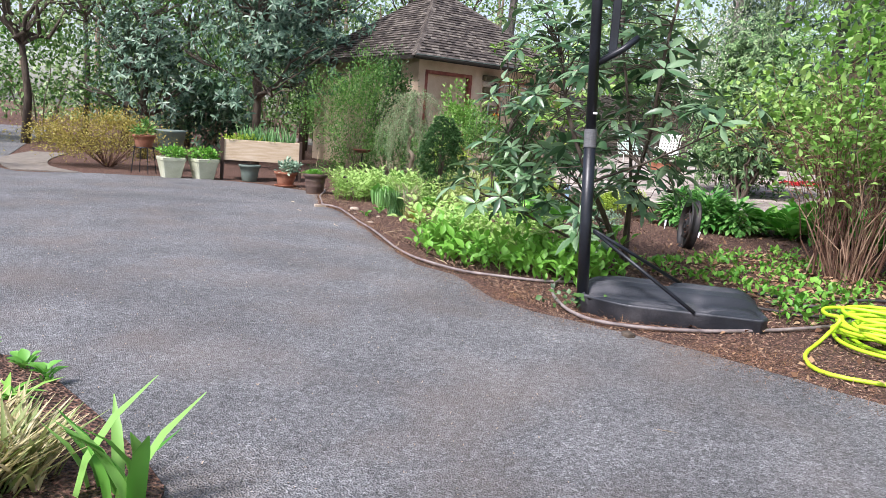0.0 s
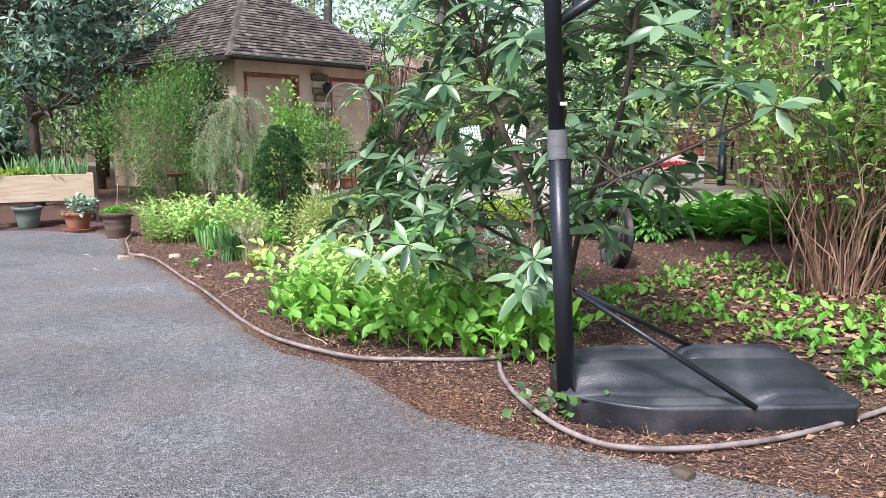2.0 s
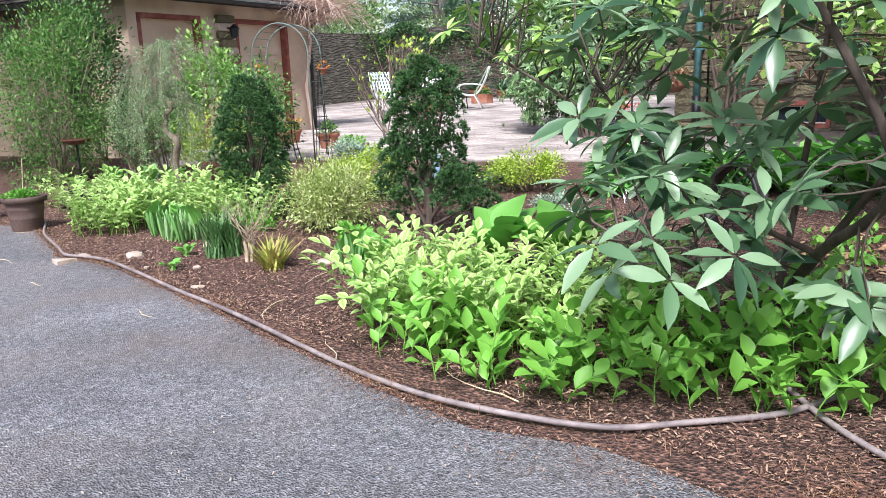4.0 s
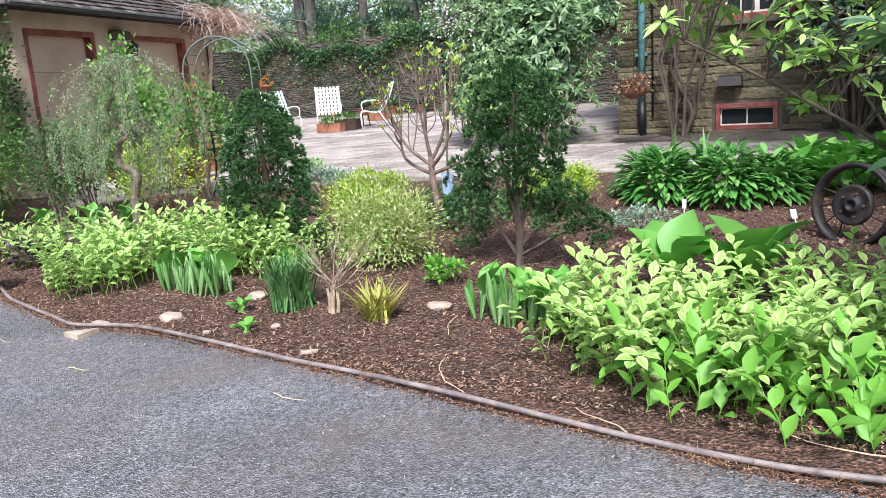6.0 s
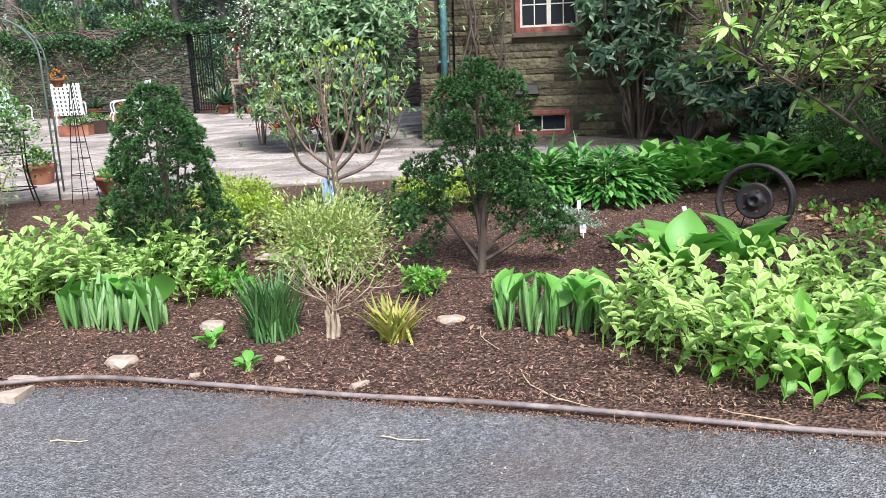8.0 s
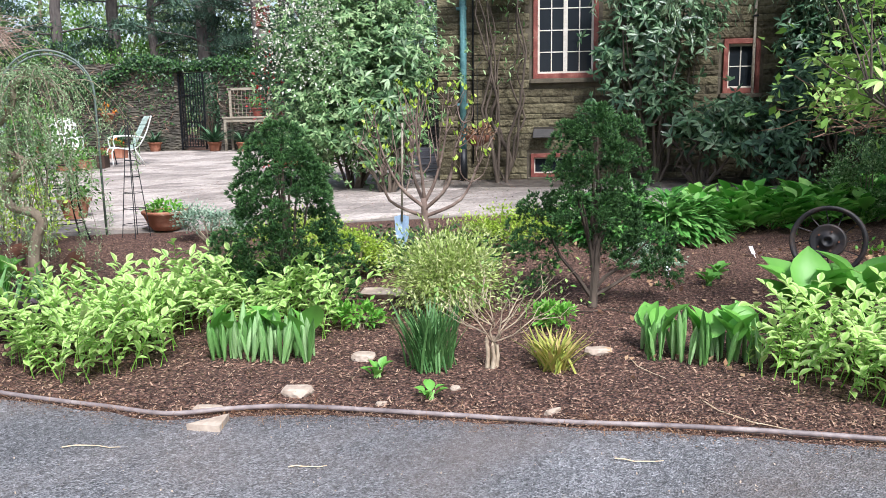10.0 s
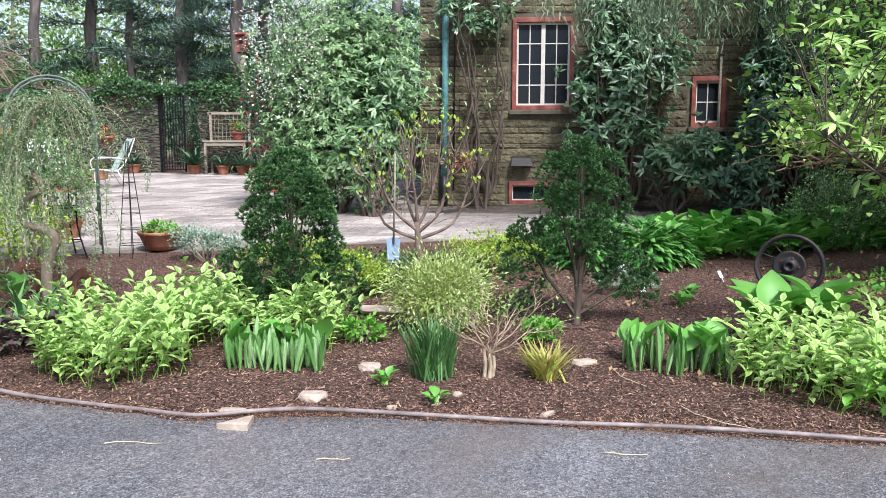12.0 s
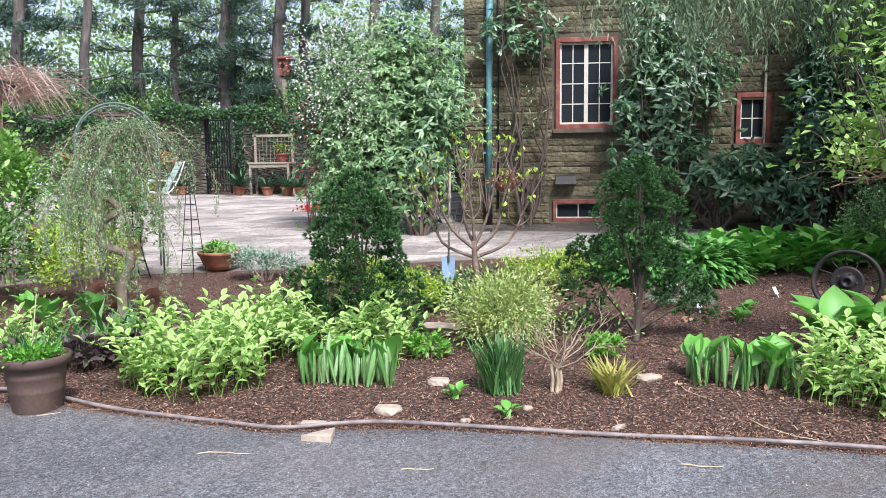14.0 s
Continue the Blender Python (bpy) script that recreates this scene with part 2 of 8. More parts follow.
L_WHITE = leafmat("petal_white", ["d9d9c8", "ececdf", "f5f3e8"], rough=0.5, leaf=0.35)
L_LITTER = leafmat("fallen_leaf", ["6b4c38", "967354", "b89876"], rough=0.8, leaf=0.15)
GLASS = bpy.data.materials.new("window_glass")
GLASS.use_nodes = True
gb = GLASS.node_tree.nodes["Principled BSDF"]
gb.inputs["Base Color"].default_value = (0.02, 0.025, 0.03, 1)
gb.inputs["Roughness"].default_value = 0.06
gb.inputs["Specular IOR Level"].default_value = 0.1
# near-black colour that paints the shade of unlit insides
DARKIN = mat("unlit_interior_black", ["101214", "1b1d20"], scale=3, rough=0.9, bump=0)


# ---- building helpers ----
rng = np.random.default_rng(7)
rr = random.Random(11)


def G(x, y):
    """Height of the ground."""
    return 0.04 * min(max(y, 0.0), 20.0)


def mesh_from(name, v, f, material, edge=None, smooth=False):
    me = bpy.data.meshes.new(name)
    me.from_pydata(v, [], f)
    me.materials.append(material)
    if edge is not None:
        a = me.attributes.new("edge", "FLOAT", "POINT")
        a.data.foreach_set("value", edge)
    if smooth:
        me.shade_smooth()
    return me


def thing(name, x=0, y=0, z=None, label="", category="", group="", kind="", rz=0):
    ob = new(name)
    ob.empty_display_size = 0.1
    ob.matrix_basis = pose(x, y, G(x, y) if z is None else z, 0, 0, rz)
    return tagged(ob, label, category, group, kind)


def part(name, mesh, parent, label="", m=None):
    ob = new(name, mesh)
    ob.parent = parent
    if m is not None:
        ob.matrix_basis = m
    if label:
        ob["label"] = label
    return ob


class Build:
    """Collects boxes, tubes, rings and prisms into one mesh."""

    def __init__(self):
        self.v, self.f = [], []

    def add(self, v, f):
        o = len(self.v)
        self.v += [tuple(p) for p in v]
        self.f += [tuple(i + o for i in q) for q in f]
        return self

    def box(self, x0, y0, z0, x1, y1, z1, m=None, bev=0.0):
        if bev <= 0:
            v = [Vector((x, y, z)) for z in (z0, z1) for y in (y0, y1) for x in (x0, x1)]
            f = [(0, 2, 3, 1), (4, 5, 7, 6), (0, 1, 5, 4), (2, 6, 7, 3), (0, 4, 6, 2), (1, 3, 7, 5)]
        else:
            b = min(bev, (x1 - x0) / 2.2, (y1 - y0) / 2.2, (z1 - z0) / 2.2)
            v, f = [], []
            rings = [(z0, b), (z0 + b, 0), (z1 - b, 0), (z1, b)]
            for z, i in rings:
                a, c, d, e = x0 + i, x1 - i, y0 + i, y1 - i
                k = b * 0.7
                v += [Vector(p + (z,)) for p in ((a + k, d), (c - k, d), (c, d + k), (c, e - k), (c - k, e), (a + k, e), (a, e - k), (a, d + k))]
            for r in range(3):
                for i in range(8):
                    j = (i + 1) % 8
                    f.append((r * 8 + i, r * 8 + j, r * 8 + 8 + j, r * 8 + 8 + i))
            f += [tuple(range(7, -1, -1)), tuple(range(24, 32))]
        if m is not None:
            v = [m @ p for p in v]
        return self.add(v, f)

    def tube(self, pts, rad, n=6, cap=True):
        pts = [Vector(p) for p in pts]
        rad = rad if isinstance(rad, (list, tuple)) else [rad] * len(pts)
        v, f = [], []
        side = None
        for i, p in enumerate(pts):
            d = (pts[min(i + 1, len(pts) - 1)] - pts[max(i - 1, 0)])
            d = d.normalized() if d.length > 1e-9 else Vector((0, 0, 1))
            if side is None:
                side = d.orthogonal().normalized()
            side = (side - d * side.dot(d)).normalized()
            up = d.cross(side)
            for k in range(n):
                a = 2 * math.pi * k / n
                v.append(p + (side * math.cos(a) + up * math.sin(a)) * rad[i])
        for i in range(len(pts) - 1):
            for k in range(n):
                j = (k + 1) % n
                f.append((i * n + k, i * n + j, i * n + n + j, i * n + n + k))
        if cap:
            f += [tuple(range(n - 1, -1, -1)), tuple(range(len(v) - n, len(v)))]
        return self.add(v, f)

    def lathe(self, prof, n=28, m=None):
        v, f = [], []
        for r, z in prof:
            for k in range(n):
                a = 2 * math.pi * k / n
                v.append(Vector((r * math.cos(a), r * math.sin(a), z)))
        for i in range(len(prof) - 1):
            for k in range(n):
                j = (k + 1) % n
                f.append((i * n + k, i * n + j, i * n + n + j, i * n + n + k))
        if m is not None:
            v = [m @ p for p in v]
        return self.add(v, f)

    def mesh(self, name, material, smooth=False):
        return mesh_from(name, self.v, self.f, material, smooth=smooth)


# leaf outlines of unit length along y: vertices, faces, and which lie on the margin
def leaf_shape(widths, fold=0.25, droop=0.2):
    """widths: half-widths at even steps from stalk to tip."""
    n = len(widths)
    v, f, e = [], [], []
    for i, w in enumerate(widths):
        y = i / (n - 1)
        z = -droop * y * y
        v += [(-w, y, z + fold * w), (0, y, z), (w, y, z + fold * w)]
        e += [1, 0, 1]
    for i in range(n - 1):
        a = i * 3
        f += [(a, a + 1, a + 4, a + 3), (a + 1, a + 2, a + 5, a + 4)]
    return np.array(v), f, np.array(e, float)


LF_SMALL = (np.array([(0, 0, 0), (-.28, .45, .06), (0, .5, 0), (.28, .45, .06), (0, 1, -.08)]), [(0, 2, 1), (0, 3, 2), (1, 2, 4), (2, 3, 4)], np.array([0, 1, 0, 1, 1.0]))
LF_LONG = leaf_shape([0.01, 0.13, 0.16, 0.11, 0.005], 0.3, 0.18)
LF_LEAN = (np.array([(0, 0, 0), (-.155, .5, .0), (0, .5, -.045), (.155, .5, 0), (0, 1, -.18)]), [(0, 2, 1), (0, 3, 2), (1, 2, 4), (2, 3, 4)], np.array([0, 1, 0, 1, 1.0]))
LF_TUFT = (np.array([(-.02, 0, 0), (.02, 0, 0), (0, 1, 0)]), [(0, 1, 2)], np.array([0, 0, 0.9]))
LF_OVAL = leaf_shape([0.015, 0.22, 0.29, 0.2, 0.01], 0.4, 0.25)
LF_HOSTA = leaf_shape([0.03, 0.3, 0.36, 0.24, 0.02], 0.45, 0.35)
LF_BLADE = leaf_shape([0.03, 0.035, 0.028, 0.003], 0.4, 0.25)
LF_NEEDLE = (np.array([(-.02, 0, 0), (.02, 0, 0), (0, 1, 0)]), [(0, 1, 2)], np.array([0, 0, 0.0]))


def frames(d, up):
    """Rotation matrices whose y axes are d and whose z axes lean to up."""
    d = d / np.maximum(np.linalg.norm(d, axis=1, keepdims=True), 1e-9)
    x = np.cross(d, up)
    x /= np.maximum(np.linalg.norm(x, axis=1, keepdims=True), 1e-9)
    z = np.cross(x, d)
    return np.stack([x, d, z], axis=2)


def scatter(name, shape, pos, d, up, size, material, width=1.0):
    """One mesh of many leaves."""
    tv, tf, te = shape
    n, k = len(pos), len(tv)
    R = frames(np.asarray(d, float), np.asarray(up, float))
    t = tv[None] * np.asarray(size, float).reshape(-1, 1, 1) * np.array([width, 1, width])[None, None]
    v = np.einsum("nij,nkj->nki", R, t) + np.asarray(pos, float)[:, None]
    fl = np.concatenate([np.asarray(q) for q in tf])
    ls = np.array([len(q) for q in tf])
    loops = (fl[None] + (np.arange(n) * k)[:, None]).ravel()
    lens = np.tile(ls, n)
    me = bpy.data.meshes.new(name)
    me.vertices.add(n * k)
    me.vertices.foreach_set("co", v.ravel())
    me.loops.add(len(loops))
    me.loops.foreach_set("vertex_index", loops.astype(np.int32))
    me.polygons.add(len(lens))
    me.polygons.foreach_set("loop_start", np.concatenate([[0], np.cumsum(lens)[:-1]]).astype(np.int32))
    a = me.attributes.new("edge", "FLOAT", "POINT")
    a.data.foreach_set("value", np.tile(te, n))
    me.materials.append(material)
    me.update(calc_edges=True)
    return me


def rand_dirs(n, zmin=-1.0):
    z = rng.uniform(zmin, 1, n)
    a = rng.uniform(0, 2 * math.pi, n)
    r = np.sqrt(np.maximum(0, 1 - z * z))
    return np.stack([r * np.cos(a), r * np.sin(a), z], 1)


def cloud(n, radii, clumps=30, tight=0.22, shell=0.55, zmin=-0.6):
    """Leaf places in uneven clumps inside an ellipsoid about the origin, and the outward way at each."""
    cd = rand_dirs(clumps, zmin)
    cr = rng.uniform(shell, 1.0, (clumps, 1)) * rng.uniform(0.8, 1.08, (clumps, 1))
    c = cd * cr
    w = rng.uniform(0.4, 1.0, clumps)
    which = rng.choice(clumps, n, p=w / w.sum())
    off = rng.normal(0, tight, (n, 3)) * rng.uniform(0.5, 1.0, (n, 1))
    p = (c[which] + off)
    out = off * 1.2 + cd[which] * 0.4 + np.array([0, 0, 0.15])
    return p * np.array(radii), out


def crown(name, n, centre, radii, size, material, parent, shape=LF_SMALL, clumps=30, tight=0.22, shell=0.55, droop=0.0, width=1.0, label="", zmin=-0.6):
    p, out = cloud(n, radii, clumps, tight, shell, zmin)
    d = out + rng.normal(0, 0.35, (n, 3)) + np.array([0, 0, -droop])
    up = np.array([0, 0, 1.0]) + rng.normal(0, 0.45, (n, 3))
    s = size * rng.uniform(0.65, 1.25, n)
    me = scatter(name, shape, p + np.array(centre), d, up, s, material, width)
    return part(name, me, parent, label)


def wobble(a, b, n, amt, sag=0.0):
    a, b = Vector(a), Vector(b)
    pts = []
    for i in range(n + 1):
        t = i / n
        w = math.sin(math.pi * t)
        pts.append(a.lerp(b, t) + Vector((rr.uniform(-1, 1), rr.uniform(-1, 1), rr.uniform(-1, 1))) * amt * w + Vector((0, 0, sag * w)))
    return pts


def taper(r0, r1, n):
    return [r0 + (r1 - r0) * i / n for i in range(n + 1)]


# ---- the setting ----
def ground_sheet():
    xs = [-400, -150, -60, -30, -20, -10, 0, 10, 20, 30, 60, 150, 400]
    ys = [-400, -150, -60, -20, 0, 5, 10, 15, 20, 30, 60, 150, 400]
    v = [(x, y, G(x, y)) for y in ys for x in xs]
    n = len(xs)
    f = [(j * n + i, j * n + i + 1, (j + 1) * n + i + 1, (j + 1) * n + i) for j in range(len(ys) - 1) for i in range(n - 1)]
    tagged(new("ground", mesh_from("ground", v, f, SOIL)), "dark brown mulched garden soil sloping gently up from the drive", "ground", kind="structure")


def spline(pts, per=6):
    """A smooth line through points in the plan."""
    out = []
    p = [Vector(q) for q in pts]
    for i in range(len(p) - 1):
        a, b, c, d = p[max(i - 1, 0)], p[i], p[i + 1], p[min(i + 2, len(p) - 1)]
        for k in range(per):
            t = k / per
            out.append(0.5 * ((2 * b) + (c - a) * t + (2 * a - 5 * b + 4 * c - d) * t * t + (3 * b - a - 3 * c + d) * t ** 3))
    return out + [p[-1]]


def sheet(name, outline, lift, material, label, category):
    bm = bmesh.new()
    vs = [bm.verts.new((p[0], p[1], G(p[0], p[1]) + lift)) for p in outline]
    lo = [bm.verts.new((p[0], p[1], G(p[0], p[1]) - 0.05)) for p in outline]
    top = bm.faces.new(vs)
    n = len(vs)
    for i in range(n):
        bm.faces.new((vs[i], lo[i], lo[(i + 1) % n], vs[(i + 1) % n]))
    bmesh.ops.triangulate(bm, faces=[top])
    bmesh.ops.recalc_face_normals(bm, faces=bm.faces)
    me = bpy.data.meshes.new(name)
    bm.to_mesh(me)
    bm.free()
    me.materials.append(material)
    return tagged(new(name, me), label, category, kind="structure")


DRIVE_EDGE = [(-30, -5.6), (-9, -5.0), (-4.4, -4.6), (-4.3, -3.2), (-4.2, -2.0), (-4.0, -1.2), (-3.6, -0.5), (-2.9, 0.0), (-2.2, 0.33), (-1.8, 0.375), (-1.39, 0.265), (-0.98, 0.175), (-0.61, 0.105),
              (-0.24, 0.015), (0.4, 0.115), (1.05, 0.085), (1.67, 0.035), (2.3, -0.015), (2.9, -0.095), (3.6, -0.165), (4.1, -0.195), (4.5, -0.205),
              (5.0, -0.05), (5.5, -0.08), (6.1, -0.08), (6.8, 0.22), (7.5, 0.53), (8.2, 0.72), (9.2, 0.98), (14, 2.0), (30, 3.0)]
ground_sheet()
edge_line = [(p.x + 0.03 * noise.noise(Vector((p.x * 3, p.y * 3, 0))), p.y + 0.03 * noise.noise(Vector((p.x * 4, 7, p.y * 3)))) for p in (Vector((q[0], q[1])) for q in spline([(a, b, 0) for a, b in DRIVE_EDGE], 6))]
sheet("road", edge_line + [(30, -14), (-30, -14)], 0.012, ASPHALT, "worn grey asphalt driveway with fine stone grit", "driveway")
SOUTH_BED = [(3.0, -9), (10.3, -9), (10.4, -3.9), (9.6, -3.35), (9.1, -2.9), (8.85, -2.68), (8.54, -2.62), (8.25, -2.69), (7.86, -2.83), (7.42, -3.0), (7.2, -3.14), (6.9, -3.32), (4.5, -5.0)]
sheet("planting_bed", SOUTH_BED, 0.035, SOIL, "mulched planting bed beside the asphalt drive", "ground")
PATIO = [(-30, 5.0), (-7.5, 4.6), (-5.6, 3.4), (-4.6, 4.4), (-3.6, 4.95), (-2.9, 5.1), (-2.0, 5.3), (-0.8, 5.7), (0.9, 6.2), (2.2, 6.35), (3.6, 6.6), (5.2, 6.9), (9, 7.2), (16, 7.6), (16, 8.6), (3.2, 8.9), (1.2, 9.1), (0.2, 9.3), (-0.1, 18.4), (-30, 18.4)]
sheet("patio", PATIO, 0.006, GROUT, "pale flagstone patio bedding in front of the stone house", "patio")


def wall_boxes(name, x0, x1, y0, y1, z0, z1, holes, material, label):
    """A wall along x with rectangular holes (x0, x1, z0, z1) through it."""
    b = Build()
    cuts = sorted({x0, x1, *[h[0] for h in holes], *[h[1] for h in holes]})
    for a, c in zip(cuts, cuts[1:]):
        spans, z = [], z0
        for h in sorted((h for h in holes if h[0] <= a and h[1] >= c), key=lambda h: h[2]):
            spans.append((z, h[2]))
            z = h[3]
        spans.append((z, z1))
        for s, e in spans:
            if e - s > 0.001:
                b.box(a, y0, s, c, y1, e)
    return tagged(new(name, b.mesh(name, material)), label, "wall", kind="structure")


HY = 10.16
WIN = (1.75, 2.82, 2.15, 3.72)
SMALLWIN = (4.9, 5.47, 1.84, 2.69)
BASEWIN = (1.71, 2.61, 0.47, 0.84)
HOLES = [WIN, SMALLWIN, BASEWIN]
wall_boxes("wall_south", 0.11, 15, HY, HY + 0.45, 0.0, 6.6, HOLES, MORTAR, "rough brown coursed stone wall of the house")
tagged(new("wall_west", Build().box(0.11, HY + 0.45, 0.3, 0.55, 24, 6.6).mesh("wall_west", RUBBLE)), "stone side wall of the house", "wall", kind="structure")
tagged(new("wall_east", Build().box(14.6, HY + 0.45, 0.3, 15, 24, 6.6).mesh("wall_east", RUBBLE)), "stone end wall of the house", "wall", kind="structure")
tagged(new("wall_north", Build().box(0.11, 24, 0.3, 15, 24.4, 6.6).mesh("wall_north", RUBBLE)), "stone back wall of the house", "wall", kind="structure")
rb = Build().add([(-0.5, 9.5, 6.6), (15.6, 9.5, 6.6), (15.6, 25, 6.6), (-0.5, 25, 6.6), (2.5, 17.2, 10.5), (12.5, 17.2, 10.5)],
                 [(0, 1, 5, 4), (1, 2, 5), (2, 3, 4, 5), (3, 0, 4), (0, 3, 2, 1)])
tagged(new("roof", rb.mesh("roof", SHINGLE)), "brown shingled hip roof of the stone house", "roof", kind="structure")
GW = [(-16.5, 18.4, -8.33), (-7.12, 18.4, 0.11)]
for i, (a, y, c) in enumerate(GW):
    n = "wall_garden_%d" % (i + 1)
    tagged(new(n, Build().box(a, y, 0.5, c, y + 0.4, 3.1 + 0.15 * (i == 0)).mesh(n, RUBBLE)), "old rubble stone garden wall", "wall", kind="structure")
tagged(new("wall_garden_3", Build().box(-16.9, 6.0, 0.2, -16.5, 18.8, 3.2).mesh("wall_garden_3", RUBBLE)), "old rubble stone garden wall", "wall", kind="structure")
tagged(new("lintel", Build().box(-8.33, 18.4, 3.0, -7.12, 18.8, 3.14).mesh("lintel", RUBBLE)), "flat stone lintel over the garden gate", "lintel", kind="structure")


def window(name, hole, cols, rows, label, deep=0.12, sash=True):
    x0, x1, z0, z1 = hole
    w = thing(name, 0, 0, 0, label, "window", kind="structure")
    f = 0.065 if z1 - z0 > 0.5 else 0.05
    fr = Build()
    for a in ((x0 - 0.01, z0 - 0.02, x0 + f, z1 + 0.02), (x1 - f, z0 - 0.02, x1 + 0.01, z1 + 0.02), (x0 + f, z1 - f, x1 - f, z1 + 0.02), (x0 + f, z0 - 0.02, x1 - f, z0 + f)):
        fr.box(a[0], HY - 0.05, a[1], a[2], HY + 0.1, a[3], bev=0.006)
    part("window_frame", fr.mesh("window_frame", REDP), w, "brick-red painted outer frame")
    sb = Build()
    a0, a1, c0, c1 = x0 + f, x1 - f, z0 + f, z1 - f
    s = 0.035 if z1 - z0 > 0.5 else 0.02
    yy = HY + 0.03
    for k in range(2 if cols > 2 else 1):
        m = 2 if cols > 2 else 1
        p, q = a0 + (a1 - a0) * k / m, a0 + (a1 - a0) * (k + 1) / m
        for bx in ((p, c0, p + s, c1), (q - s, c0, q, c1), (p + s, c0, q - s, c0 + s), (p + s, c1 - s, q - s, c1)):
            sb.box(bx[0], yy, bx[1], bx[2], yy + 0.04, bx[3])
    part("sash", sb.mesh("sash", CREAM), w, "cream painted casement sash")
    for i in range(1, cols):
        if cols > 2 and i == cols // 2:
            continue
        x = a0 + (a1 - a0) * i / cols
        part("muntin", Build().box(x - 0.009, yy + 0.003, c0 + s, x + 0.009, yy + 0.03, c1 - s).mesh("muntin", CREAM), w)
    for j in range(1, rows):
        z = c0 + (c1 - c0) * j / rows
        part("muntin", Build().box(a0 + s, yy + 0.005, z - 0.009, a1 - s, yy + 0.028, z + 0.009).mesh("muntin", CREAM), w)
    for i in range(cols):
        for j in range(rows):
            g = Build().box(a0 + (a1 - a0) * i / cols, yy + 0.014, c0 + (c1 - c0) * j / rows, a0 + (a1 - a0) * (i + 1) / cols, yy + 0.02, c0 + (c1 - c0) * (j + 1) / rows)
            part("pane", g.mesh("pane", GLASS), w)
    part("window_sill", Build().box(x0 - 0.06, HY - 0.11, z0 - 0.1, x1 + 0.06, HY + 0.05, z0 - 0.02, bev=0.01).mesh("window_sill", MORTAR), w, "rough stone sill")
    # thin dark board in place of a room, its shade put into the colour
    part("back", Build().box(x0, HY + 0.3, z0, x1, HY + 0.31, z1).mesh("back", DARKIN), w, "near-black board standing in for the unlit room behind the glass")


window("window_1", WIN, 4, 4, "tall casement window with brick-red frame and cream muntins")
window("window_2", SMALLWIN, 2, 2, "small window with brick-red frame in the stone wall")
window("window_3", BASEWIN, 2, 1, "low basement window with brick-red frame near the ground")


